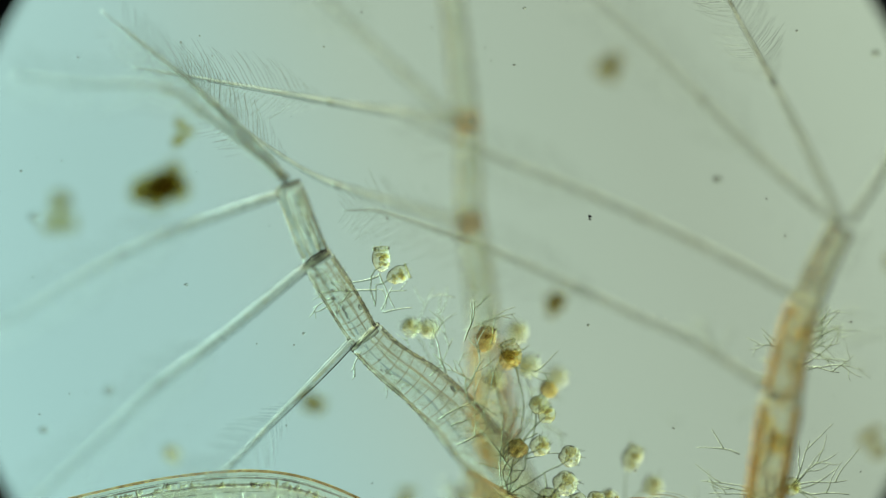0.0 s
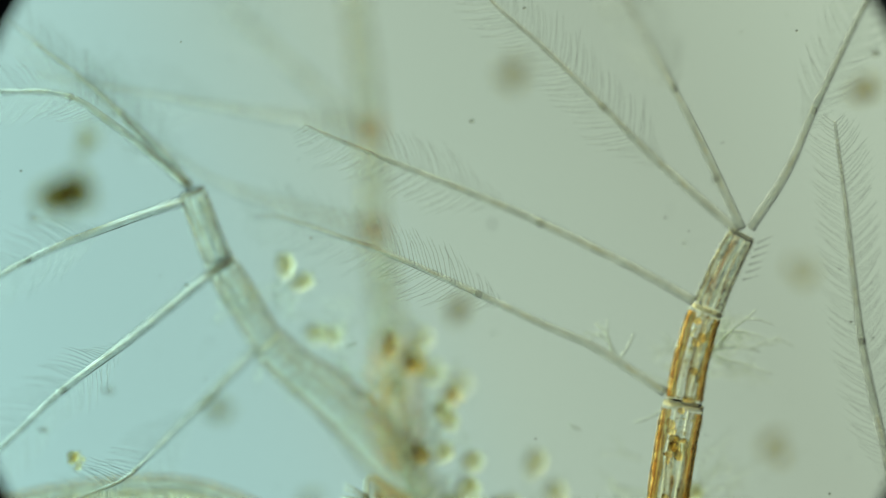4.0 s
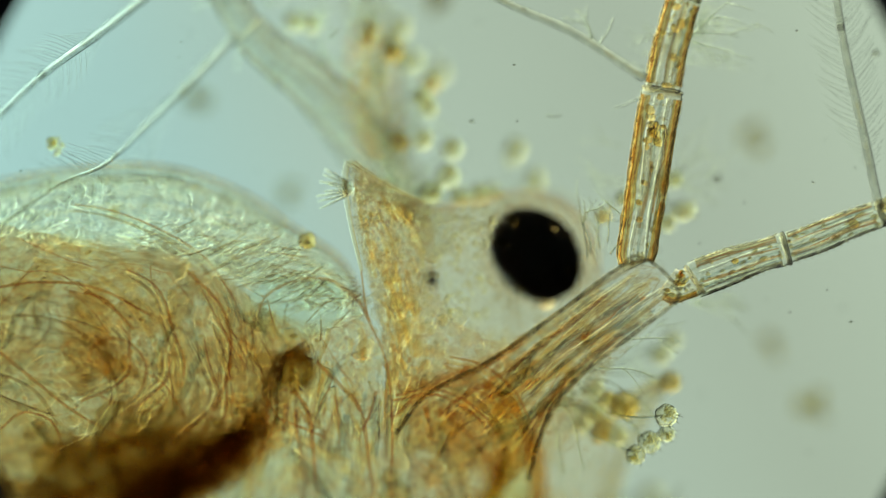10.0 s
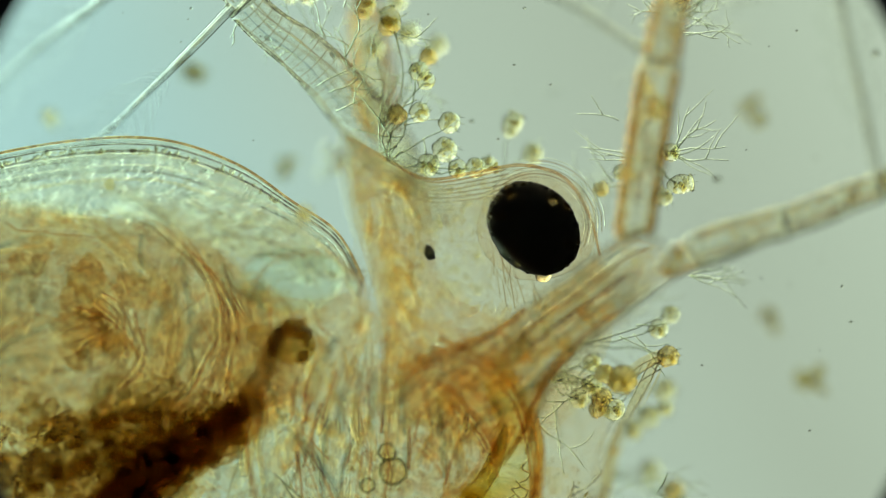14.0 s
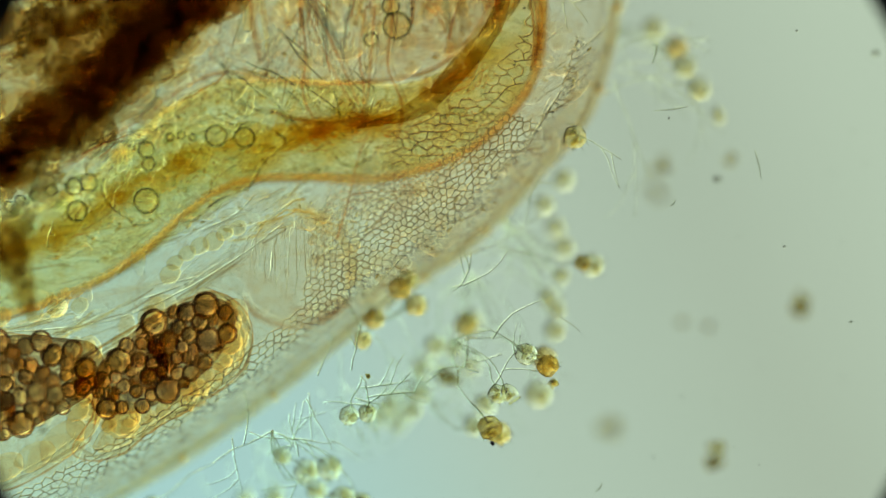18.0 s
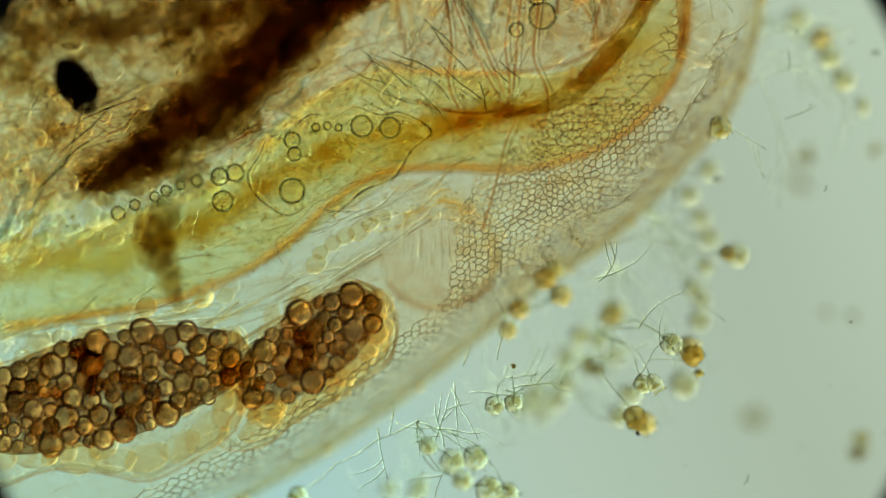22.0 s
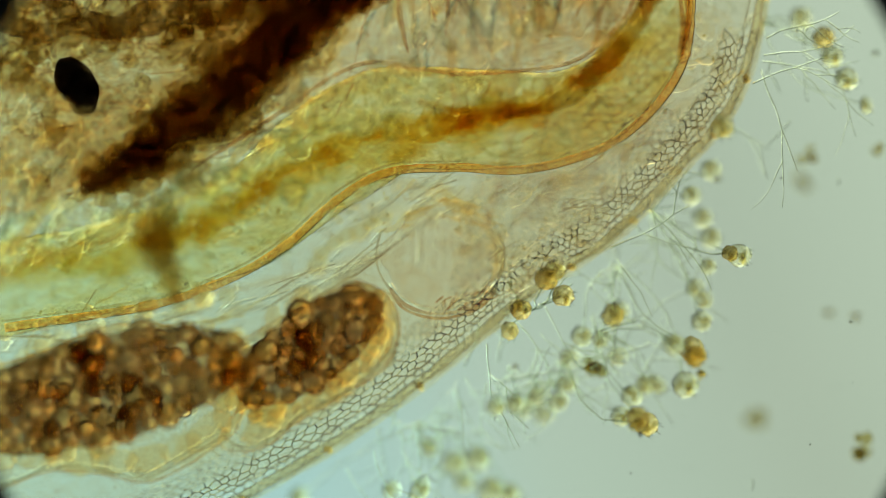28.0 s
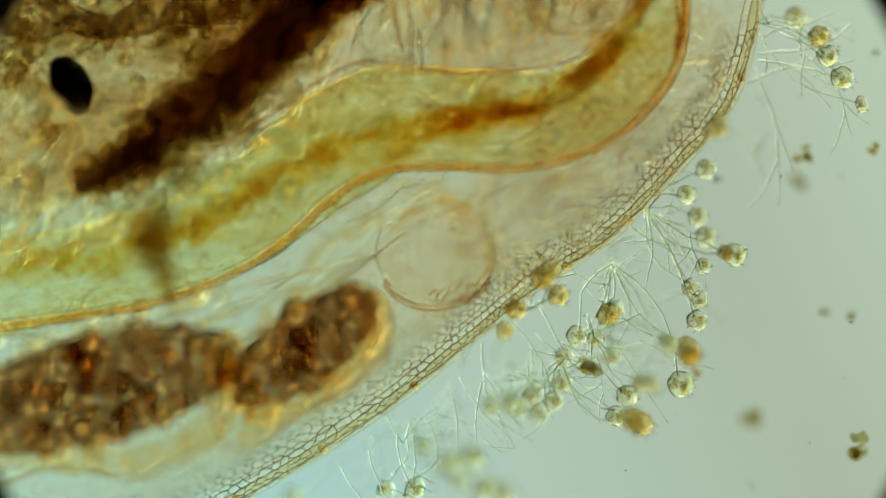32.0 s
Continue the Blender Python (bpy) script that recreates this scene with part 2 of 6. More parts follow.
FAT_DROP = tissue("fat_drop", [(0.3, (0.98, 0.91, 0.78)), (0.7, (1, 0.97, 0.90))], 24, 1.018, 0)
FAT = tissue("pale_fat", [(0.3, (0.98, 0.88, 0.66)), (0.5, (1, 0.95, 0.84)), (0.7, (1, 0.99, 0.94))], 20, 1.007, 0, veins=(50,), vein_tint=(0.95, 0.88, 0.76), wide=0.016, thin=0.4)
# dark tint: edge shade of the oil drops, and the fine folds over the gut
SHADE_AND_FOLD = tissue("drop_rim", [(0.3, (0.50, 0.52, 0.44)), (0.7, (0.78, 0.79, 0.70))], 40, 1.03, 0)
ROUND_CELL = tissue("round_cell", [(0.3, (0.93, 0.95, 0.90)), (0.7, (1, 1, 0.97))], 30, 1.015, 0)
DROP = tissue("oil_drop", [(0.3, (0.93, 0.88, 0.74)), (0.7, (1, 0.98, 0.9))], 30, 1.02, 0)
EYE = solid("eye_pigment", (0.002, 0.002, 0.002), (0.006, 0.005, 0.004), 60, 0.7)
LENS = tissue("eye_lens", [(0.3, (0.9, 0.75, 0.5)), (0.7, (1, 0.95, 0.85))], 30, 1.12, 0)
BELL = tissue("ciliate_bell", [(0.3, (0.86, 0.84, 0.62)), (0.45, (0.96, 0.94, 0.80)), (0.6, (0.99, 0.99, 0.93)), (0.7, (0.92, 0.90, 0.72))], 45, 1.038, 0.45, 80, veins=(45,), vein_tint=(0.78, 0.74, 0.56), wide=0.018, thin=0.85)
BELL_BROWN = tissue("ochre_cell", [(0.3, (0.92, 0.74, 0.4)), (0.7, (1, 0.92, 0.68))], 35, 1.06, 0.9, 70, veins=(45,), vein_tint=(0.7, 0.6, 0.42), thin=0.7)
GRAIN = tissue("dark_grain", [(0.3, (0.78, 0.72, 0.54)), (0.7, (0.95, 0.92, 0.78))], 35, 1.04, 0)
BELL_CELL = tissue("bell_cell", [(0.3, (0.84, 0.80, 0.62)), (0.7, (0.98, 0.96, 0.86))], 35, 1.022, 0)
TWIG = tissue("clear_thread", [(0.3, (0.74, 0.76, 0.69)), (0.7, (0.94, 0.95, 0.91))], 30, 1.045, 0)
DEBRIS = tissue("brown_debris", [(0.35, (0.62, 0.54, 0.26)), (0.6, (0.8, 0.74, 0.48)), (0.75, (0.95, 0.91, 0.76))], 25, 1, 0, thin=0.75)
RELIEF = tissue("scaly_relief", [(0.3, (0.97, 0.97, 0.94)), (0.7, (1, 1, 0.99))], 30, 1.03, 1.0, 70, stretch=(-24, 0.5, 1.6), cells=58)
PEBBLE_CLEAR = tissue("pebbled_shell", [(0.3, (0.96, 0.97, 0.95)), (0.7, (1, 1, 1))], 30, 1.034, 0)
PEBBLE = tissue("pebbled_skin", [(0.3, (0.97, 0.95, 0.88)), (0.7, (1, 1, 0.97))], 30, 1.022, 0)
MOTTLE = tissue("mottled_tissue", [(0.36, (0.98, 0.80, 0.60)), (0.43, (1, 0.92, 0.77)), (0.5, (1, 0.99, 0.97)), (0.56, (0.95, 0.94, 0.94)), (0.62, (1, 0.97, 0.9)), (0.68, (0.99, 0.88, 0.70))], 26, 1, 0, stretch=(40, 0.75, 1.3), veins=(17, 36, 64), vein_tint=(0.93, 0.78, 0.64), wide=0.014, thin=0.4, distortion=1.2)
MOTTLE_GREEN = tissue("mottled_gut_lining", [(0.36, (0.96, 0.86, 0.56)), (0.46, (1, 0.97, 0.80)), (0.54, (1, 1, 0.94)), (0.62, (0.88, 0.94, 0.87)), (0.7, (0.97, 0.94, 0.76))], 22, 1, 0, stretch=(-55, 0.7, 1.4), veins=(14, 30, 56), vein_tint=(0.72, 0.72, 0.56), wide=0.014, thin=0.5, distortion=1.2)
PLAIN = tissue("film_underside", [(0.3, (0.995, 0.99, 0.98)), (0.7, (1, 1, 0.995))], 20, 1, 0)
WRINKLE = tissue("wrinkled_membrane", [(0.36, (1, 0.972, 0.93)), (0.46, (1, 0.994, 0.98)), (0.56, (1, 1, 0.997)), (0.66, (1, 0.993, 0.985))], 60, 1, 0, veins=(15, 37), vein_tint=(0.91, 0.83, 0.73), wide=0.006)
WALL = tissue("dark_cuticle_wall", [(0.3, (0.42, 0.41, 0.37)), (0.5, (0.72, 0.70, 0.64)), (0.62, (0.96, 0.94, 0.88))], 60, 1.02, 0)
WALL_AMBER = tissue("amber_cuticle_wall", [(0.3, (0.60, 0.45, 0.28)), (0.5, (0.84, 0.68, 0.46)), (0.62, (0.99, 0.91, 0.74))], 60, 1.02, 0)
LEG_AMBER = tissue("amber_leg_plate", [(0.34, (0.86, 0.66, 0.43)), (0.45, (0.96, 0.82, 0.62)), (0.55, (1, 0.94, 0.84)), (0.62, (0.88, 0.88, 0.86)), (0.74, (0.93, 0.83, 0.62))], 12, 1, 0, veins=(9, 22), vein_tint=(0.72, 0.64, 0.5), wide=0.016, thin=0.5)
SAC = tissue("speckled_fat_sac", [(0.34, (0.97, 0.80, 0.58)), (0.45, (1, 0.92, 0.76)), (0.58, (1, 0.98, 0.92)), (0.7, (1, 0.92, 0.78))], 34, 1, 0, veins=(40, 80), vein_tint=(0.95, 0.88, 0.76), wide=0.02, thin=0.32)
SPECK = tissue("dark_speck", [(0.3, (0.6, 0.61, 0.58)), (0.7, (0.82, 0.83, 0.8))], 35, 1.05, 0)


# ---- builders ----
def V(x, y, z=0.0):
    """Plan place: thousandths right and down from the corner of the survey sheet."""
    t = min(1.0, max(0.0, (y - 700) / 160))     # the flea lies tilted: its back is lower than its head
    return Vector(((x - 784) / 1000, (441 - y) / 1000, z - .12 * t * t * (3 - 2 * t)))


def part(name, bm, material, parent, label=""):
    me = bpy.data.meshes.new(name)
    bm.to_mesh(me)
    bm.free()
    for p in me.polygons:
        p.use_smooth = True
    me.materials.append(material)
    ob = new(name, me)
    ob.parent = parent
    if label:
        ob["label"] = label
    return ob


def thing(name, label, category, group="", kind=""):
    return tagged(new(name), label, category, group, kind)


def smooth_path(pts, step=0.02):
    """Catmull-Rom through rows (x, y, z, radius) of the plan."""
    rows = [np.array((*V(p[0], p[1], p[2]), p[3])) for p in pts]
    rows = [2 * rows[0] - rows[1]] + rows + [2 * rows[-1] - rows[-2]]
    out = []
    for i in range(1, len(rows) - 2):
        a, b, c, d = rows[i - 1:i + 3]
        k = max(2, int(np.linalg.norm((c - b)[:3]) / step))
        for j in range(k):
            t = j / k
            out.append(0.5 * (2 * b + (c - a) * t + (2 * a - 5 * b + 4 * c - d) * t * t + (3 * b - a - 3 * c + d) * t ** 3))
    out.append(rows[-2])
    return out


def tube(bm, path, sides=10, flat=1.0, wobble=0.0, seed=0.0, caps=True):
    """A round or flattened hose along rows (x, y, z, radius) in world places."""
    rings, n = [], len(path)
    for i, r in enumerate(path):
        p = Vector(r[:3])
        d = Vector(path[min(i + 1, n - 1)][:3]) - Vector(path[max(i - 1, 0)][:3])
        if d.length < 1e-9:
            d = Vector((1, 0, 0))
        d.normalize()
        u = d.cross(Vector((0, 0, 1)))
        if u.length < 1e-3:
            u = Vector((1, 0, 0))
        u.normalize()
        w = u.cross(d).normalized()
        ring = []
        for k in range(sides):
            a = 2 * math.pi * k / sides
            rad = max(r[3], 0.0004)
            if wobble:
                rad *= 1 + wobble * noise.noise(Vector((p.x * 14 + seed, p.y * 14, math.cos(a) * 1.3 + math.sin(a))))
            ring.append(bm.verts.new(p + u * (rad * math.cos(a)) + w * (rad * flat * math.sin(a))))
        rings.append(ring)
    for a, b in zip(rings, rings[1:]):
        for k in range(sides):
            bm.faces.new((a[k], a[(k + 1) % sides], b[(k + 1) % sides], b[k]))
    if caps:
        bm.faces.new(rings[0][::-1])
        bm.faces.new(rings[-1])
    return bm


def hose(pts, sides=10, flat=1.0, step=0.02, wobble=0.0, seed=0.0):
    return tube(bmesh.new(), smooth_path(pts, step), sides, flat, wobble, seed)


def blob(bm, centre, rx, ry, rz, turn=0.0, sub=3, wobble=0.0, seed=0.0, freq=1.6):
    got = bmesh.ops.create_icosphere(bm, subdivisions=sub, radius=1.0)
    m = Matrix.Translation(centre) @ Matrix.Rotation(radians(turn), 4, "Z") @ Matrix.Diagonal((rx, ry, rz, 1))
    for v in got["verts"]:
        k = 1 + wobble * noise.noise(v.co * freq + Vector((seed, seed * 0.7, -seed)))
        v.co = m @ (v.co * k)
    return bm


def closed_curve(pts, per=8):
    rows = [np.array(p, float) for p in pts]
    n, out = len(rows), []
    for i in range(n):
        a, b, c, d = rows[i - 1], rows[i], rows[(i + 1) % n], rows[(i + 2) % n]
        for j in range(per):
            t = j / per
            out.append(0.5 * (2 * b + (c - a) * t + (2 * a - 5 * b + 4 * c - d) * t * t + (3 * b - a - 3 * c + d) * t ** 3))
    return out


def pillow(pts, centre, half, z=0.0, layers=11, per=7, power=0.55, wobble=0.0, seed=0.0):
    """A rounded body over a closed outline, half thick up and down, that shrinks towards its centre."""
    rim = closed_curve(pts, per)
    c = np.array(centre, float)
    bm = bmesh.new()
    rings = []
    for i in range(layers):
        a = math.pi * (i + 0.5) / layers - math.pi / 2
        s, h = math.cos(a) ** power, math.sin(a) * half
        ring = []
        for q in rim:
            w = c + (q - c) * s
            p = V(w[0], w[1], z + h)
            if wobble:
                p += Vector((0, 0, wobble * noise.noise(p * 5 + Vector((seed, 0, 0)))))
            ring.append(bm.verts.new(p))
        rings.append(ring)
    n = len(rim)
    for a, b in zip(rings, rings[1:]):
        for k in range(n):
            bm.faces.new((a[k], b[k], b[(k + 1) % n], a[(k + 1) % n]))
    for ring, h, flip in ((rings[0], -half, False), (rings[-1], half, True)):
        tip = bm.verts.new(V(c[0], c[1], z + h))
        for k in range(n):
            tri = (ring[k], ring[(k + 1) % n], tip)
            bm.faces.new(tri[::-1] if flip else tri)
    bmesh.ops.recalc_face_normals(bm, faces=bm.faces)
    return bm


def film(name, pts, material, parent, label, z=0.0, half=.004, per=6, wobble=0.02, seed=0.0):
    """A thin film over a closed outline, slightly uneven; its stain lies in the upper face."""
    rim = closed_curve(pts, per)
    bm = bmesh.new()
    bm.faces.new([bm.verts.new((q[0], q[1], 0)) for q in rim])
    xs, ys = [q[0] for q in rim], [q[1] for q in rim]
    for axis, lo, hi in ((0, min(xs), max(xs)), (1, min(ys), max(ys))):
        for k in range(1, int((hi - lo) / 45) + 1):
            at = [0, 0, 0]
            at[axis] = lo + 45 * k
            bmesh.ops.bisect_plane(bm, geom=bm.verts[:] + bm.edges[:] + bm.faces[:], plane_co=at, plane_no=(1 - axis, axis, 0))
    bmesh.ops.recalc_face_normals(bm, faces=bm.faces)
    bm.normal_update()
    if bm.faces and sum(f.normal.z for f in bm.faces) < 0:
        bmesh.ops.reverse_faces(bm, faces=bm.faces)
    upper = bm.faces[:]
    low = bmesh.ops.duplicate(bm, geom=bm.verts[:] + bm.edges[:] + upper)["geom"]
    under = [f for f in low if isinstance(f, bmesh.types.BMFace)]
    below = {v for f in under for v in f.verts}
    bmesh.ops.reverse_faces(bm, faces=under)
    for f in under:
        f.material_index = 1
    for v in bm.verts:
        p = V(v.co.x, v.co.y, z + (-half if v in below else half))
        p.z += wobble * noise.noise(Vector((p.x * 5 + seed, p.y * 5, seed)))
        v.co = (p.x, -p.y, p.z)
    bmesh.ops.scale(bm, verts=bm.verts, vec=(1, -1, 1))
    bmesh.ops.reverse_faces(bm, faces=bm.faces)
    ob = part(name, bm, material, parent, label)
    ob.data.materials.append(PLAIN)
    return ob


# ---- the microscope: field stop and lamp travel with the camera ----
def build_microscope():
    scope = thing("microscope_optics", "black field stop, filter glass and bright lamp disc", "microscope")
    bm = bmesh.new()
    n, inner, outer = 160, STOP_R, 1.35
    for z0, z1 in ((0.25, 0.28),):
        rows = [[bm.verts.new((STOP_X + r * math.cos(2 * math.pi * k / n), STOP_Y + r * math.sin(2 * math.pi * k / n), z)) for k in range(n)]
                for r, z in ((inner, z0), (outer, z0), (outer, z1), (inner, z1))]
        for a in range(4):
            for k in range(n):
                bm.faces.new((rows[a][k], rows[a][(k + 1) % n], rows[(a + 1) % 4][(k + 1) % n], rows[(a + 1) % 4][k]))
    part("field_stop", bm, BLACK, scope, "black ring of the field stop")
    bm = bmesh.new()
    bmesh.ops.create_cone(bm, cap_ends=True, segments=96, radius1=24, radius2=24, depth=0.08)
    bmesh.ops.translate(bm, verts=bm.verts, vec=(0, 0, -24))
    part("lamp_disc", bm, GLOW, scope, "glowing disc of the condenser lamp")
    bm = bmesh.new()
    bmesh.ops.create_cone(bm, cap_ends=True, segments=96, radius1=3.2, radius2=3.2, depth=0.05)
    bmesh.ops.translate(bm, verts=bm.verts, vec=(0, 0, -1.1))
    part("colour_filter", bm, FILTER, scope, "round blue-green filter glass").visible_shadow = False
    for x, y, r, z in ((910, 115, .004, 0), (320, 75, .003, 0), (928, 15, .005, .02), (835, 215, .007, .04), (1268, 318, .012, .09), (640, 22, .003, 0), (38, 303, .004, .02),
                       (80, 760, .012, .1), (66, 385, .016, .14), (196, 690, .014, .12), (1548, 96, .012, .08), (1505, 570, .005, .03), (1410, 55, .004, .01), (330, 504, .005, .03)):
        part("dust_speck", blob(bmesh.new(), ((x - 784) / 1000, (441 - y) / 1000, z), r * .7, r * .55, r * .4, 0, 2, .3, x), SPECK, scope, "faint speck of dust on the lens")
    return scope


def build_slide():
    """The glass slide under the water film."""
    bm = bmesh.new()
    bmesh.ops.create_cube(bm, size=1.0)
    bmesh.ops.scale(bm, verts=bm.verts, vec=(14, 12, 0.2))
    bmesh.ops.translate(bm, verts=bm.verts, vec=(0, -.6, -.62))
    me = bpy.data.meshes.new("glass_slide")
    bm.to_mesh(me)
    bm.free()
    me.materials.append(GLASS)
    tagged(new("glass_slide", me), "clear glass slide under the water film", "glass slide", kind="structure").visible_shadow = False


STOP_R, STOP_X, STOP_Y = 0.871, 0.006, -0.014
scope = build_microscope()
build_slide()


# ---- detail builders ----
def stuff(ob):
    ob["kind"] = "stuff"
    return ob


def thread(bm, p, d, length, r, rnd, depth=2, bend=0.5, sides=4):
    """A branching thread that starts at p in the direction d."""
    q, rows, n = Vector(p), [(*p, r)], 5
    d = d.normalized()
    for k in range(n):
        d = (d + Vector((rnd.uniform(-bend, bend), rnd.uniform(-bend, bend), rnd.uniform(-bend, bend) * .3)) * .5).normalized()
        q = q + d * (length / n)
        rows.append((*q, r * (1 - .45 * (k + 1) / n)))
        if depth and k in (1, 2, 3) and rnd.random() < .42:
            a = rnd.choice((-1, 1)) * rnd.uniform(.5, 1.0)
            e = Vector((d.x * math.cos(a) - d.y * math.sin(a), d.x * math.sin(a) + d.y * math.cos(a), d.z + rnd.uniform(-.2, .2)))
            thread(bm, q, e, length * rnd.uniform(.45, .75), r * .8, rnd, depth - 1, bend, sides)
    tube(bm, rows, sides)


def tuft(name, label, roots, z, seed, r=.0019, length=(.05, .1), depth=2, group="tufts of branching threads"):
    """roots: rows of (x, y, heading in degrees)."""
    t = thing(name, label, "alga", group)
    rnd = random.Random(seed)
    for x, y, a in roots:
        bm = bmesh.new()
        d = Vector((math.cos(radians(a)), math.sin(radians(a)), rnd.uniform(-.15, .15)))
        thread(bm, V(x, y, z + rnd.uniform(-.02, .02)), d, rnd.uniform(*length), r, rnd, depth)
        part("branching_thread", bm, TWIG, t)
    return t


def lathe(profile, sides=16):
    bm = bmesh.new()
    rings = [[bm.verts.new((r * math.cos(2 * math.pi * k / sides), r * math.sin(2 * math.pi * k / sides), z)) for k in range(sides)] for r, z in profile]
    for a, b in zip(rings, rings[1:]):
        for k in range(sides):
            bm.faces.new((a[k], a[(k + 1) % sides], b[(k + 1) % sides], b[k]))
    bm.faces.new(rings[0][::-1])
    bm.faces.new(rings[-1])
    return bm


def mesh_of(name, bm, material):
    me = bpy.data.meshes.new(name)
    bm.to_mesh(me)
    bm.free()
    for p in me.polygons:
        p.use_smooth = True
    me.materials.append(material)
    return me


def bell_meshes():
    """Meshes of one bell animal, one unit wide: open goblet, shut ball, cells within, mouth rim with its crown."""
    out = {}
    goblet = [(.06, -.62), (.16, -.58), (.32, -.42), (.44, -.15), (.48, .1), (.44, .32), (.36, .45), (.40, .53), (.38, .58), (.2, .60)]
    for key, mat in (("goblet", BELL), ("goblet_brown", BELL_BROWN)):
        out[key] = mesh_of("bell_body", lathe(goblet), mat)
    for key, mat, seed in (("ball", BELL, 1), ("ball_brown", BELL_BROWN, 2)):
        bm = bmesh.new()
        blob(bm, (0, 0, 0), .5, .5, .52, 0, 3, .22, seed, 2.3)
        out[key] = mesh_of("bell_body", bm, mat)
    rim = bmesh.new()
    tube(rim, [(.40 * math.cos(a), .40 * math.sin(a), .56, .05) for a in np.linspace(0, 2 * math.pi, 17)], 6, caps=False)
    out["rim"] = mesh_of("mouth_rim", rim, BELL)
    crown = bmesh.new()
    rnd = random.Random(4)
    for k in range(9):
        a = 2 * math.pi * k / 9 + rnd.uniform(-.2, .2)
        p = Vector((.32 * math.cos(a), .32 * math.sin(a), .5))
        e = p + Vector((.1 * math.cos(a), .1 * math.sin(a), rnd.uniform(.12, .3)))
        tube(crown, [(*p, .035), (*e, .015)], 4)
    out["crown"] = mesh_of("hair_crown", crown, TWIG)
    for key, seed in (("cell", 3), ("cell_b", 8)):
        rnd = random.Random(seed)
        bm = bmesh.new()
        for _ in range(16):
            r = rnd.choice((.04, .055, .07, .13))
            blob(bm, (rnd.uniform(-.28, .28), rnd.uniform(-.28, .28), rnd.uniform(-.3, .3)), r * 1.4, r, r * .8, rnd.uniform(0, 90), 2, .4, seed)
        out[key] = mesh_of("cell_content", bm, BELL_CELL)
    return out


BELLS = bell_meshes()


def bell(parent, x, y, z, r, heading, shape="ball", lift=0.2):
    """A bell animal, r its half width in thousandths, its mouth pointing along the heading in degrees."""
    d = Vector((math.cos(radians(heading)), math.sin(radians(heading)), lift)).normalized()
    m = Matrix.Translation(V(x, y, z)) @ d.to_track_quat("Z", "Y").to_matrix().to_4x4() @ Matrix.Scale(r / 500, 4)
    ob = new("bell", BELLS[shape])
    ob.parent, ob.matrix_basis = parent, m
    for key in (("rim", "crown") if "goblet" in shape else ("crown",)) + (("cell",) if int(x + y) % 2 else ("cell_b",)):
        kid = new(BELLS[key].name, BELLS[key])
        kid.parent = ob
        if key == "crown" and "ball" in shape:
            kid.matrix_basis = pose(0, 0, -.15)
    return ob


def colony(label, root, bells, seed=1, r=.0020, stray=3, group="bell animal colonies"):
    """Bell animals on thin stalks that branch from one foot. bells: x, y, z, r, shape."""
    c = thing("bell_animal_colony", label, "ciliate colony", group)
    rnd = random.Random(seed)
    foot = V(*root)
    for x, y, z, br, shape in bells:
        p = V(x, y, z)
        d = p - foot
        heading = math.degrees(math.atan2(d.y, d.x)) + rnd.uniform(-50, 50)
        bell(c, x, y, z, br, heading, shape, rnd.uniform(-.2, .4))
        side = Vector((-d.y, d.x, 0)) * rnd.uniform(-.25, .25)
        rows = []
        for k in range(7):
            t = k / 6
            q = foot.lerp(p, t * (1 - .4 * br / 1000 / max(d.length, .03))) + side * math.sin(math.pi * t) + Vector((rnd.uniform(-.004, .004), rnd.uniform(-.004, .004), 0))
            rows.append((*q, r))
        part("stalk", tube(bmesh.new(), rows, 5), TWIG, c)
    for _ in range(stray):
        bm = bmesh.new()
        a = rnd.uniform(0, 6.28)
        x, y, z, br, shape = rnd.choice(bells)
        thread(bm, foot.lerp(V(x, y, z), rnd.uniform(.2, .9)), Vector((math.cos(a), math.sin(a), 0)), rnd.uniform(.05, .11), .002, rnd, 1)
        part("side_thread", bm, TWIG, c)
    return c


def net(place, nu, nv, keep, r=.0016, jitter=.28, seed=1):
    """A honeycomb of thin ridges; place(u, v) gives the surface, keep(u, v) where it lies."""
    rnd = random.Random(seed)
    bm = bmesh.new()
    pts = {}

    def node(i, j):
        if (i, j) not in pts:
            u = (i + rnd.uniform(-jitter, jitter)) / nu
            v = (j + (0.33 if (i + j) % 2 else 0.0) + rnd.uniform(-jitter, jitter) * .6) / nv
            pts[(i, j)] = (place(u, v), keep(u, v))
        return pts[(i, j)]
    for i in range(nu):
        for j in range(nv):
            for k in ((i + 1, j),) + (((i, j + 1),) if (i + j) % 2 else ()):
                (a, ka), (b, kb) = node(i, j), node(*k)
                if ka and kb:
                    tube(bm, [(*a, r), (*b, r * rnd.uniform(.6, 1.1))], 4, caps=False)
    return bm


def inside(poly, x, y):
    hit = False
    for (ax, ay), (bx, by) in zip(poly, poly[1:] + poly[:1]):
        if (ay > y) != (by > y) and x < (bx - ax) * (y - ay) / (by - ay) + ax:
            hit = not hit
    return hit


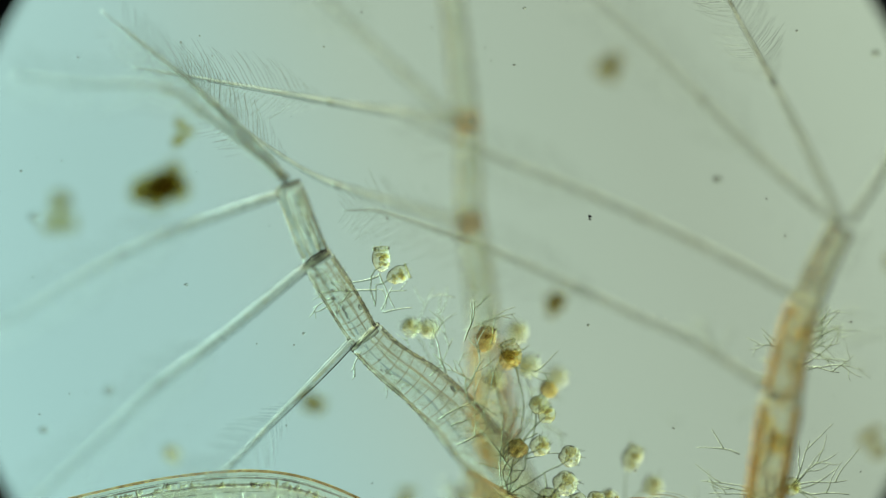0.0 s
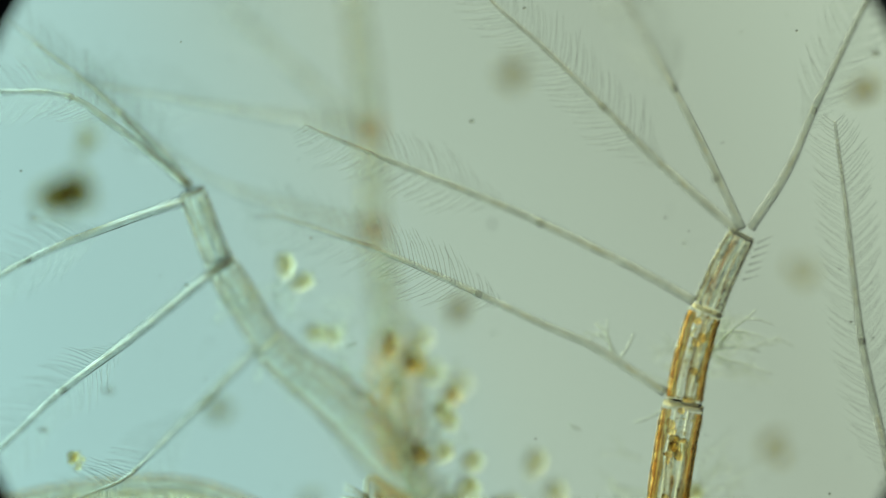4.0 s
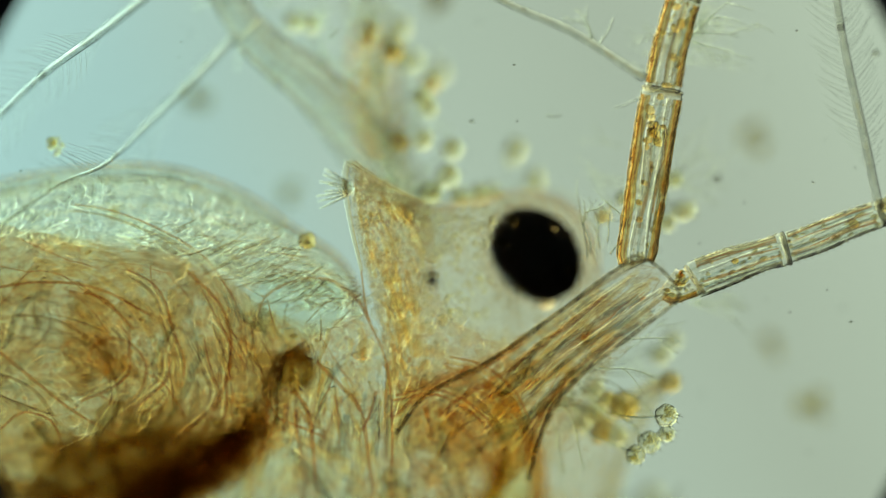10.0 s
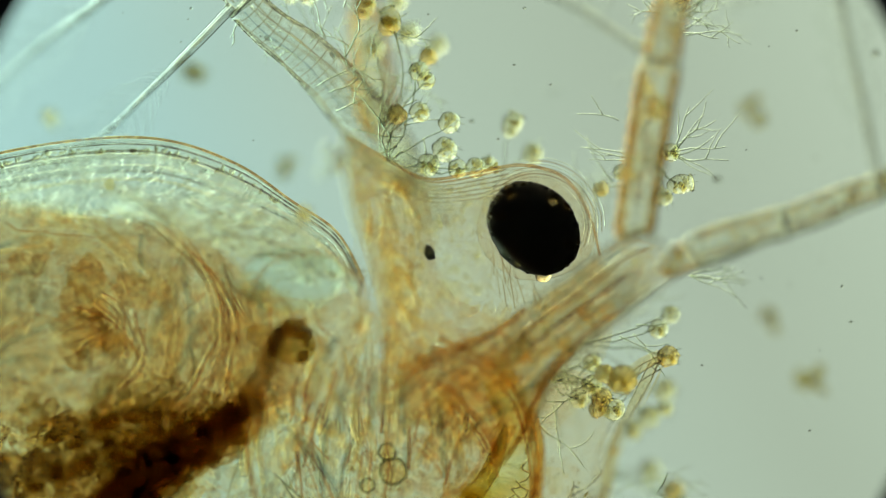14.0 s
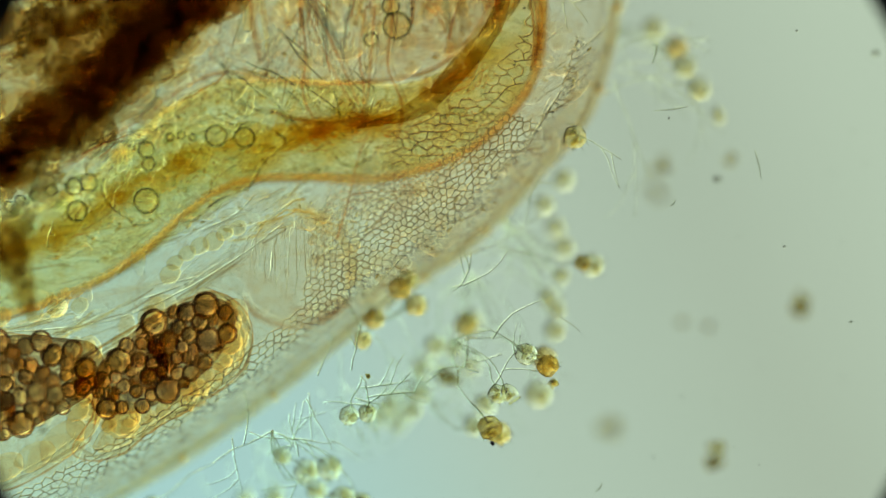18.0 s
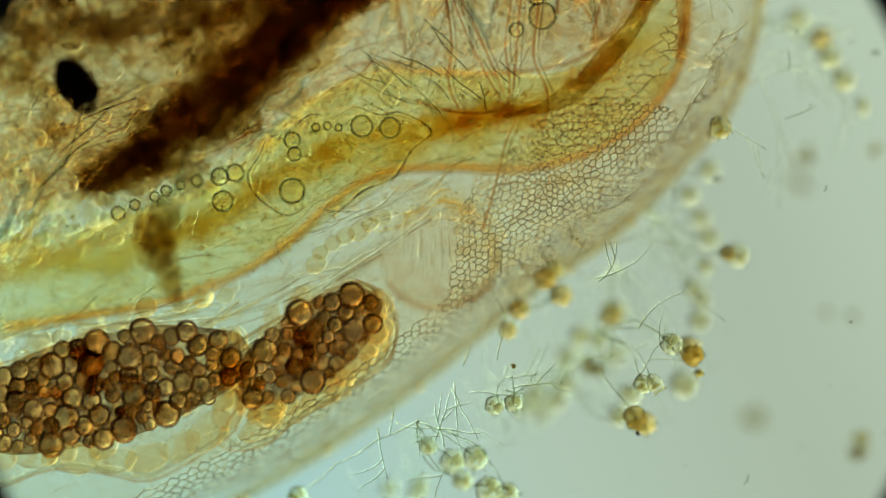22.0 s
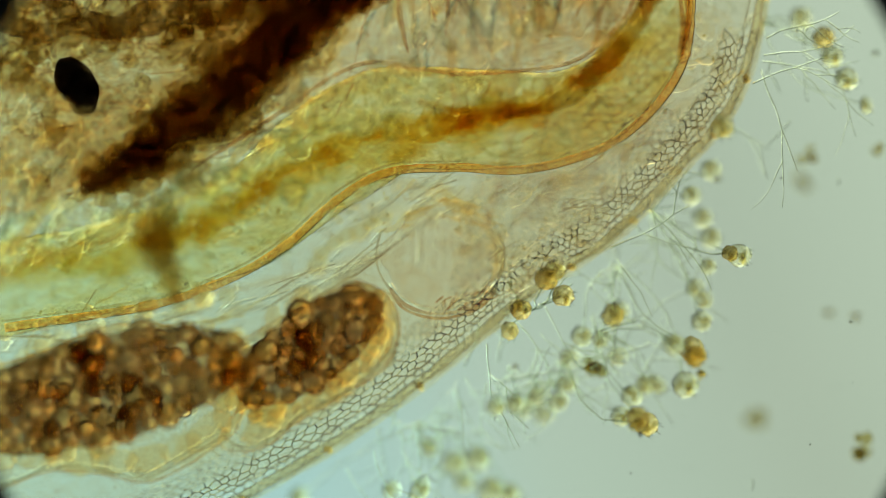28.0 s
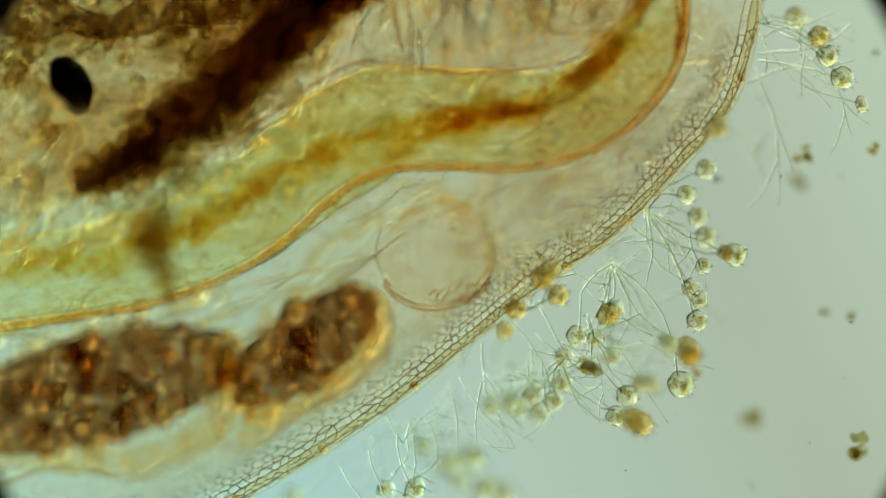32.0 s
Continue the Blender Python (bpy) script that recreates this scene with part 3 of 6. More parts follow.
def strands(n, poly, flow, z, length, radius, seed, bend=.35, sides=5):
    """Many short curved fibres inside an outline, along flow(x, y) degrees on the plan."""
    rnd = random.Random(seed)
    xs, ys = [p[0] for p in poly], [p[1] for p in poly]
    bm, made = bmesh.new(), 0
    while made < n:
        x, y = rnd.uniform(min(xs), max(xs)), rnd.uniform(min(ys), max(ys))
        if not inside(poly, x, y):
            continue
        l, r, zz = rnd.uniform(*length), rnd.uniform(*radius), rnd.uniform(*z)
        rows, k = [], max(4, int(l / 22))
        a = flow(x, y) + rnd.gauss(0, 18)
        w = rnd.uniform(-bend, bend)
        turn = 0.0
        for i in range(k):
            if i > 2 and not inside(poly, x, y):
                break
            rows.append((*V(x, y, zz), r * math.sin(math.pi * (i + .6) / (k + .4)) ** .5))
            turn = .8 * turn + rnd.gauss(0, 26) * bend
            b = radians(.5 * flow(x, y) + .5 * a + turn)
            x, y, a = x + math.cos(b) * l / k, y - math.sin(b) * l / k, a + w * 34
            zz += rnd.uniform(-.006, .006)
        tube(bm, rows, sides)
        made += 1
    return bm


def cells(name, n, poly, z, size, material, parent, seed, label="", flow=30, long=(1, 1.2, 1.5, 2)):
    """Many small clear cells strewn inside an outline, flattened and uneven, too small to pick apart."""
    rnd = random.Random(seed)
    base = bmesh.new()
    bmesh.ops.create_icosphere(base, subdivisions=2, radius=1.0)
    ball = [v.co.copy() for v in base.verts]
    tris = [tuple(v.index for v in f.verts) for f in base.faces]
    base.free()
    xs, ys = [p[0] for p in poly], [p[1] for p in poly]
    verts, faces, made = [], [], 0
    while made < n:
        x, y = rnd.uniform(min(xs), max(xs)), rnd.uniform(min(ys), max(ys))
        if not inside(poly, x, y):
            continue
        r = rnd.uniform(*size) / 1000
        m = Matrix.Translation(V(x, y, rnd.uniform(*z))) @ Matrix.Rotation(radians(flow + rnd.gauss(0, 45)), 4, "Z") @ Matrix.Diagonal((r * rnd.choice(long), r * rnd.uniform(.5, 1), r * rnd.uniform(.25, .5), 1))
        o, first = Vector((made * 3.1, seed, 0)), len(verts)
        verts += [tuple(m @ (c * (1 + .45 * noise.noise(c * 1.5 + o)))) for c in ball]
        faces += [tuple(i + first for i in f) for f in tris]
        made += 1
    me = bpy.data.meshes.new(name)
    me.from_pydata(verts, [], faces)
    for p in me.polygons:
        p.use_smooth = True
    me.materials.append(material)
    ob = new(name, me)
    ob.parent = parent
    if label:
        ob["label"] = label
    return stuff(ob)


# ---- the water flea ----
flea = thing("water_flea", "translucent amber water flea lying on its side under glass", "water flea")


def seta(parent, pts, name="bristle", hairs=(0.3, 1.0), length=0.078, step=0.0082, both=True, seed=1, joint=.42):
    """A jointed swimming bristle: shaft, knuckle, and two rows of fine hairs."""
    path = [(*r[:3], r[3] * .78) for r in smooth_path(pts, 0.015)]
    shaft = part(name, tube(bmesh.new(), path, 8), HAIR, parent)
    core = [(*r[:3], r[3] * .45) for r in path[:-2]]
    part("bristle_core", tube(bmesh.new(), core, 5), CELL, shaft)
    bm = bmesh.new()
    rnd = random.Random(seed)
    pos = [Vector(r[:3]) for r in path]
    run = [0.0]
    for a, b in zip(pos, pos[1:]):
        run.append(run[-1] + (b - a).length)
    total, s, i = run[-1], run[-1] * hairs[0], 0
    k = min(range(len(run)), key=lambda q: abs(run[q] - joint * total))
    if 0 < k < len(path) - 1:
        d = (pos[k + 1] - pos[k - 1]).normalized()
        r = path[k][3]
        part("knuckle", tube(bmesh.new(), [(*(pos[k] + d * o), r * f) for o, f in ((-.006, .95), (-.002, 1.12), (.002, 1.1), (.006, .95))], 8), HAIR, shaft)
    while s < total * hairs[1]:
        while i < len(run) - 2 and run[i + 1] < s:
            i += 1
        d = (pos[i + 1] - pos[i]).normalized()
        p = pos[i] + d * (s - run[i])
        side = d.cross(Vector((0, 0, 1))).normalized()
        fade = min(1.0, (s - total * hairs[0]) / (0.12 * total) + 0.3, (total - s) / (0.15 * total) + 0.35)
        for sg in ((1, -1) if both else (1,)):
            l = length * fade * rnd.uniform(0.8, 1.1)
            a = rnd.uniform(0.75, 0.95)
            e = p + (d * math.cos(a) + side * sg * math.sin(a)) * l + Vector((0, 0, rnd.uniform(-.25, .25) * l))
            m = p.lerp(e, 0.55) + side * sg * 0.06 * l
            tube(bm, [(*p, .0008), (*m, .0006), (*e, .0003)], 3, caps=False)
        s += step * rnd.uniform(0.85, 1.15)
    stuff(part("hair_fringe", bm, HAIR_FINE, shaft, "two rows of fine colourless hairs"))
    return shaft


def segment(parent, pts, material, name="limb_segment", amber=3, clear=7, beads=4, seed=3, teeth=True, bands=0, mats=None):
    """One joint of an antenna: thin cuticle hose with a rim at its far end, strands and cells inside."""
    ob = part(name, hose(pts, 18, 0.9, 0.01, 0.06, seed), material, parent)
    rnd = random.Random(seed)
    path = smooth_path(pts, 0.012)
    frames = []
    for i in range(1, len(path) - 1):
        d = Vector(path[i + 1][:3]) - Vector(path[i - 1][:3])
        frames.append((Vector(path[i][:3]), d.cross(Vector((0, 0, 1))).normalized(), path[i][3], d.normalized()))
    if len(frames) > 2:
        for k in range(amber + clear):
            off = rnd.uniform(-.85, .85) if k > 1 else (-.84, .86)[k]
            ph, wav = rnd.uniform(0, 6), rnd.uniform(.3, .9)
            whole = k < 2 or rnd.random() < .55
            a = 0 if whole else rnd.randrange(0, max(1, len(frames) // 2))
            b = len(frames) if whole else rnd.randrange(len(frames) // 2, len(frames) + 1)
            if b - a < 3:
                continue
            zz = rnd.uniform(-.5, .5)
            thick = rnd.uniform(.08, .15) if k < amber else rnd.uniform(.035, .08)
            rows = [(*(p + u * (r * (off + .07 * math.sin(ph + i * .5))) + Vector((0, 0, r * zz))), r * thick * (1 + wav * math.sin(i * 1.1 + ph) * .5)) for i, (p, u, r, d) in enumerate(frames[a:b])]
            mat = STRAND_AMBER if k < amber else (mats or (STRAND_GREY, STRAND_CLEAR, STRAND_BROWN))[k % 3]
            part("muscle_strand", tube(bmesh.new(), rows, 6), mat, ob)
        for off, mat, thick in ((-.3, STRAND_BLUE, .05), (.35, STRAND_GREY, .04)) if bands else ((-.62, STRAND_BLUE, .11), (-.3, STRAND_CLEAR, .07), (.08, STRAND_BLUE, .10), (.42, STRAND_CLEAR, .08), (.64, STRAND_BLUE, .10)):
            ph = rnd.uniform(0, 6)
            rows = [(*(p + u * (r * (off + .05 * math.sin(ph + i * .4))) + Vector((0, 0, r * .35))), r * thick * (1 + .3 * math.sin(i * .9 + ph))) for i, (p, u, r, d) in enumerate(frames)]
            part("muscle_strand", tube(bmesh.new(), rows, 6, .6), mat, ob)
        for sg in (-1, 1):
            rows = [(*(p + u * (sg * r * .93)), max(.0024, r * (.13 if material is CUTICLE_AMBER else .075)) * (1 + .7 * noise.noise(Vector((i * .6, sg * 5, seed))))) for i, (p, u, r, d) in enumerate(frames)]
            part("side_wall", tube(bmesh.new(), rows, 6), WALL_AMBER if material is CUTICLE_AMBER else WALL, ob, "dark grainy wall of the limb")
        if material is CUTICLE_AMBER:
            for off, wide in ((-.72, .20), (.74, .12)):
                rows = [(*(p + u * (r * off)), r * wide * (1 + .4 * noise.noise(Vector((i * .5, off * 9, seed))))) for i, (p, u, r, d) in enumerate(frames)]
                part("amber_band", tube(bmesh.new(), rows, 6, .5), AMBER_BAND, ob, "orange lining along the limb's wall")
        for k in range(beads):
            p, u, r, d = rnd.choice(frames)
            c = p + u * (r * rnd.uniform(-.5, .4))
            s = rnd.uniform(.005, .009)
            part("pigment_cell", blob(bmesh.new(), c, s, s * 1.3, s, rnd.uniform(0, 90), 2, .2, k), BELL_BROWN, ob, "orange pigment cell")
        bm = bmesh.new()
        for k in range(26 if beads else 12):
            p, u, r, d = rnd.choice(frames)
            c = p + u * (r * rnd.uniform(-.75, .75)) + Vector((0, 0, r * rnd.uniform(-.4, .5)))
            g = rnd.uniform(.0018, .0045)
            blob(bm, c, g * rnd.uniform(1, 2.5), g, g, math.degrees(math.atan2(d.y, d.x)) + rnd.uniform(-25, 25), 1, .3, k)
        stuff(part("cell_grain", bm, GRAIN if beads else SPECK, ob, "fine grains inside the limb"))
        if teeth:
            bm = bmesh.new()
            for p, u, r, d in frames:
                for sg in (-1, 1):
                    q = p + u * (sg * r * .97)
                    tube(bm, [(*q, .0016), (*(q + u * (sg * .003) + d * .005), .0006)], 4)
            stuff(part("spiny_edge", bm, RIDGE, ob, "row of tiny edge spines"))
        for k in range(bands):
            p, u, r, d = frames[int((k + .7) / (bands + .6) * len(frames))]
            part("cross_band", tube(bmesh.new(), [(*(p + u * (r * s) + Vector((0, 0, r * .5 - r * .3 * s * s)) + d * (.006 * s * s)), .0011) for s in np.linspace(-.9, .9, 6)], 4), STRAND_GREY, ob)
    e, f = path[-1], path[-3]
    d = (Vector(e[:3]) - Vector(f[:3])).normalized()
    p = Vector(e[:3])
    rim = [(*(p + d * s), e[3] * k) for s, k in ((-.005, .97), (-.002, 1.04), (.001, 1.05), (.003, .98))]
    part("joint_ring", tube(bmesh.new(), rim, 18, 0.9), STRAND_AMBER if material is CUTICLE_AMBER else WALL, ob)
    return ob


def edge_teeth(line, side):
    """Tiny spines along one side of rows of world places."""
    bm = bmesh.new()
    for a, b in zip(line, line[1:]):
        p, d = Vector((a[0], a[1], .175)), (Vector(b[:3]) - Vector(a[:3])).normalized()
        u = d.cross(Vector((0, 0, side))).normalized()
        for t in (0, .33, .66):
            q = p + d * (t * .03)
            tube(bm, [(*q, .0018), (*(q + u * .004 + d * .005), .0006)], 4)
    return bm


def near_antenna():
    root = part("swimming_antenna", hose([(660, 930, -.02, .02), (730, 870, -.04, .07), (800, 810, .13, .095), (860, 755, .15, .1), (950, 680, .165, .08), (1060, 585, .17, .06), (1120, 525, .17, .056), (1160, 500, .17, .048), (1184, 490, .17, .03)], 28, 0.8, 0.015, 0.10), MUSCLE, flea, "stout amber base of the antenna with lengthwise muscles")
    edge = [(800, 815), (880, 880), (990, 690), (1160, 550), (1130, 490), (1060, 520), (830, 690)]
    for k, line in enumerate(([(1180, 520), (1120, 570), (1040, 650), (985, 720), (950, 790), (935, 850)], [(1140, 458), (1080, 495), (1000, 545), (920, 600), (840, 665), (770, 715), (700, 760)], [(1150, 500), (1060, 570), (960, 660), (880, 740), (830, 830)],
                              [(1110, 500), (1010, 590), (900, 680), (800, 770), (740, 860)], [(1165, 530), (1075, 600), (1000, 680), (930, 770), (890, 860)], [(1130, 480), (1030, 550), (930, 630), (820, 720), (720, 800)])):
        part("muscle_cord", hose([(x, y, .16 + .012 * (k % 3) - .05 * (i > 3), (.0040, .0036, .005, .0045, .0045, .005)[k]) for i, (x, y) in enumerate(line)], 8, .8, .012, .5, k), STRAND_GREY if k < 3 else STRAND_AMBER, root)
    for n, mat, rad, sd in ((8, STRAND_AMBER, (.005, .011), 1), (26, STRAND_GREY, (.001, .0022), 2), (14, STRAND_BLUE, (.004, .009), 3), (10, STRAND_BROWN, (.001, .0020), 4)):
        stuff(part("muscle_fibre", strands(n, edge, lambda x, y: 40 + 24 * noise.noise(Vector((x * .009, y * .009, sd))), (.11, .2), (60, 240), rad, sd, .2), mat, root))
    high = smooth_path([(1140, 462, 0, 0), (1098, 472, 0, 0), (1000, 545, 0, 0), (868, 637, 0, 0), (752, 700, 0, 0), (700, 770, 0, 0)], .03)
    low = smooth_path([(1196, 535, 0, 0), (1110, 600, 0, 0), (1021, 668, 0, 0), (975, 725, 0, 0), (950, 790, 0, 0), (935, 850, 0, 0)], .03)
    cap = [(1098, 470), (1122, 452), (1150, 462), (1172, 478), (1192, 500), (1202, 522), (1194, 540)]
    for name, line, r in (("side_wall", [(*p[:2], .175) for p in high], .0042), ("side_wall", [(*p[:2], .175) for p in low], .0048), ("joint_ring", [(*V(x, y)[:2], .18) for x, y in cap], .0040)):
        part(name, tube(bmesh.new(), [(*p, r * (1 + .5 * noise.noise(Vector((i * .7, r * 900, 0))))) for i, p in enumerate(line)], 7), WALL, root, "dark grainy wall of the antenna base")
    stuff(part("spiny_edge", edge_teeth(low, 1), RIDGE, root, "row of tiny edge spines"))
    rnd = random.Random(15)
    for k in range(15):
        f, z, ph = k / 14, (.17, .09, .03)[k % 3] + rnd.uniform(-.01, .01), rnd.uniform(0, 6)
        a, b = (0, 1) if k in (0, 14) else (rnd.uniform(0, .25), rnd.uniform(.6, 1))
        rows = []
        for i in range(26):
            t = a + (b - a) * i / 25
            p, q = Vector(high[int(t * (len(high) - 1))][:3]), Vector(low[int(t * (len(low) - 1))][:3])
            m = p.lerp(q, min(1, max(0, f + .035 * math.sin(ph + 3 * t))))
            rows.append((m.x, m.y, z, (.0055 if k in (0, 14) else rnd.uniform(.004, .0085)) * (.35 + .65 * math.sin(math.pi * (i + 1) / 27))))
        part("muscle_stripe", tube(bmesh.new(), rows, 8, .6), (STRAND_GREY, STRAND_AMBER, STRAND_BLUE, STRAND_MAUVE, STRAND_CLEAR)[k % 5], root, "lengthwise muscle stripe of the antenna base")
    for k, line in enumerate(([(775, 652), (850, 685), (906, 737), (938, 800), (952, 875), (948, 930)], [(790, 735), (830, 775), (868, 821), (885, 880)], [(1030, 655), (985, 705), (950, 760), (928, 820)], [(735, 690), (800, 668), (870, 640), (930, 600)])):
        for o in (-8, 6):
            part("muscle_band", hose([(x + o * .7, y - o, .035 + .02 * (k % 2), .0042 + .001 * (o > 0)) for x, y in line], 8, .8, .012, .3, k + o), STRAND_MAUVE if o < 0 else STRAND_BROWN, root, "dark curved muscle band")
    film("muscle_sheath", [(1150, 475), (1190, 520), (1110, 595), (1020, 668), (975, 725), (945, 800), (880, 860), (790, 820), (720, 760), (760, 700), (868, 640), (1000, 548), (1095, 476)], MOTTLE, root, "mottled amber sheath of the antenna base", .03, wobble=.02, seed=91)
    cells("sheath_cell", 160, [(1140, 478), (1170, 525), (1090, 595), (1010, 668), (960, 740), (880, 840), (760, 780), (868, 650), (1000, 555)], (.0, .05), (3, 8), PEBBLE, root, 97, "clear cells in the antenna base", 35)
    for k in range(13):
        f = .5 * rnd.random()
        x, y = 1120 - 330 * f + rnd.uniform(-30, 40), 530 + 250 * f + rnd.uniform(-35, 45)
        part("pigment_cell", blob(bmesh.new(), V(x, y, rnd.uniform(.0, .08)), rnd.uniform(.006, .016), rnd.uniform(.004, .008), .004, rnd.uniform(20, 60), 2, .4, k), AMBER_BAND, root, "orange pigment cell")
    Z = .18
    segment(root, [(1128, 470, .145, .026), (1126, 452, .146, .034), (1140, 360, .152, .035), (1156, 250, .16, .036), (1172, 160, .17, .036)], CUTICLE_AMBER, seed=1, amber=2, clear=9, beads=14)
    segment(root, [(1172, 163, Z, .032), (1182, 100, Z, .031), (1200, 30, Z, .030), (1214, -8, Z, .029)], CUTICLE_AMBER, seed=2, clear=8, beads=6)
    segment(root, [(1212, -2, Z, .027), (1240, -70, Z, .026), (1268, -125, Z, .024), (1276, -140, Z, .022)], CUTICLE, seed=4, amber=1, clear=16, beads=0)
    segment(root, [(1180, 498, .15, .03), (1196, 508, .15, .03), (1212, 508, .15, .022), (1230, 495, .15, .03)], CUTICLE_AMBER, seed=5, clear=4, beads=1)
    segment(root, [(1228, 496, .15, .033), (1290, 472, .15, .033), (1350, 452, .152, .028), (1392, 440, .155, .030)], CUTICLE, seed=6, amber=1, clear=16, beads=1)
    segment(root, [(1387, 442, .155, .026), (1450, 420, .16, .027), (1510, 395, .165, .025), (1560, 378, .17, .024)], CUTICLE, seed=7, amber=1, clear=16, beads=1)
    segment(root, [(1555, 380, Z, .022), (1610, 350, Z, .021), (1660, 320, Z, .019)], CUTICLE, seed=8)
    seta(root, [(1140, 139, Z, .011), (1015, 59, Z, .010), (925, 19, .175, .009), (795, -42, .16, .0080), (665, -100, .125, .0068), (560, -138, .09, .0055), (480, -165, .065, .0042), (445, -172, .05, .0034), (400, -171, .035, .002)], hairs=(.4, 1), seed=1, joint=.46)
    seta(root, [(1190, -23, Z, .011), (1065, -91, Z, .010), (875, -181, .19, .009), (665, -266, .185, .0070), (560, -309, .18, .0050), (500, -336, .17, .0028)], hairs=(.5, 1), seed=2, joint=.4)
    seta(root, [(1268, -145, Z, .011), (1125, -271, Z, .010), (1040, -356, Z, .008), (925, -471, Z, .006), (835, -551, Z, .004), (770, -640, Z, .0025)], hairs=(.25, 1), seed=3, joint=.47)
    seta(root, [(1275, -150, Z, .011), (1205, -301, .15, .010), (1156, -400, .09, .008), (1105, -500, -.04, .006), (1060, -580, .04, .004), (1010, -660, .03, .0025)], hairs=(.42, 1), seed=4)
    seta(root, [(1290, -150, Z, .011), (1355, -251, Z, .010), (1410, -376, Z, .008), (1495, -551, .2, .006), (1560, -660, .2, .004)], hairs=(.35, 1), seed=5)
    seta(root, [(1555, 372, Z, .011), (1530, 250, Z, .010), (1487, 49, Z, .009), (1460, -181, Z, .006), (1440, -340, .16, .0035)], hairs=(.1, 1), length=.07, seed=6, joint=.45)
    bm = bmesh.new()
    for k in range(6):
        p = V(1255 + k * 5 + 22, -60 - k * 13, Z)
        tube(bm, [(*p, .0016), (*(p + Vector((.028, .008 + k * .001, 0))), .0005)], 4)
    stuff(part("spiny_edge", bm, HAIR_FINE, root))


def far_antenna():
    root = part("swimming_antenna", hose([(780, 440, -.2, .02), (750, 410, -.2, .05), (715, 345, -.2, .05), (690, 300, -.2, .02)], 24, 0.8, 0.02, 0.05), CUTICLE, flea, "clear base of the far antenna behind the head")
    segment(root, [(735, 390, -.24, .012), (700, 325, -.18, .045), (660, 272, -.14, .048), (600, 200, -.06, .046), (540, 140, -.015, .042), (480, 95, -.005, .036), (436, 52, -.005, .034)], CUTICLE, seed=11, mats=(STRAND_GREY, STRAND_GREY, STRAND_CLEAR), amber=0, clear=5, beads=0, bands=20)
    segment(root, [(438, 56, -.004, .028), (405, 0, .01, .03), (375, -50, .03, .03), (352, -86, .04, .028)], CUTICLE, seed=12, mats=(STRAND_GREY, STRAND_GREY, STRAND_CLEAR), amber=0, clear=8, beads=0, bands=7)
    segment(root, [(354, -82, .042, .025), (330, -140, .056, .024), (312, -190, .066, .024), (302, -216, .07, .022)], CUTICLE, seed=13, mats=(STRAND_GREY, STRAND_GREY, STRAND_CLEAR), amber=0, clear=10, beads=0)
    # the second branch lies deeper
    W = -.22
    segment(root, [(690, 300, -.2, .015), (672, 250, W, .036), (662, 180, W, .035), (650, 60, W, .030)], CUTICLE_AMBER, seed=14, clear=3, beads=2)
    segment(root, [(650, 55, W, .027), (638, -60, W, .025), (624, -142, W, .023)], CUTICLE, seed=15, clear=3, beads=0)
    segment(root, [(622, -146, W, .023), (621, -240, W, .021), (618, -325, W, .021)], CUTICLE, seed=16, clear=3, beads=0)
    segment(root, [(617, -330, W, .022), (604, -440, W, .021), (585, -590, W, .020)], CUTICLE, seed=17, amber=0, clear=3, beads=0)
    for x, y in ((622, -146), (617, -328), (648, 58)):
        part("joint_knot", blob(bmesh.new(), V(x, y, W), .026, .022, .02, 30, 3, .3, y), STRAND_BROWN, root, "brown knot at a joint")
    seta(root, [(301, -225, .07, .010), (221, -314, .07, .008), (121, -404, .065, .006), (-29, -524, .06, .003)], hairs=(.1, .9), length=.06, seed=21)
    seta(root, [(298, -222, .07, .008), (230, -290, .072, .007), (130, -398, .08, .005), (20, -480, .09, .0025)], hairs=(.3, 1), length=.06, seed=29)
    seta(root, [(292, -228, .075, .010), (163, -335, .11, .009), (73, -388, .17, .007), (-60, -393, .2, .005), (-180, -410, .2, .003)], hairs=(.3, 1), seed=22, joint=.5)
    seta(root, [(285, -200, .07, .011), (171, -159, .14, .010), (15, -95, .2, .007), (-209, 36, .22, .003)], hairs=(.3, 1), seed=23, joint=.55)
    seta(root, [(331, -69, .045, .012), (191, 46, .1, .011), (75, 135, .19, .008), (-20, 225, .21, .006), (-180, 370, .22, .003)], hairs=(.3, 1), seed=24, joint=.52)
    seta(root, [(416, 58, 0, .012), (351, 126, .01, .011), (271, 206, .03, .008), (185, 290, .12, .005), (100, 330, .19, .004), (-30, 425, .2, .0025)], hairs=(.25, .75), seed=25, joint=.52)
    seta(root, [(600, -325, W, .014), (500, -420, W, .012), (350, -560, W, .008)], hairs=(.6, 1), seed=26)
    seta(root, [(600, -330, W, .013), (500, -346, -.15, .0115), (400, -360, -.08, .009), (290, -379, -.03, .007), (150, -404, .0, .005), (28, -424, .05, .0025)], hairs=(.45, 1), seed=27)
    seta(root, [(610, -150, W, .013), (500, -182, -.16, .011), (400, -212, -.09, .009), (323, -246, -.04, .007), (200, -330, -.01, .005), (100, -420, .01, .0025)], hairs=(.6, 1), seed=28)


HEAD_EDGE = [(618, 288), (680, 322), (760, 362), (850, 350), (930, 338), (1005, 362), (1050, 430), (1075, 520), (1085, 650), (1000, 800), (860, 860), (740, 800), (695, 690), (672, 580), (645, 490), (622, 400)]


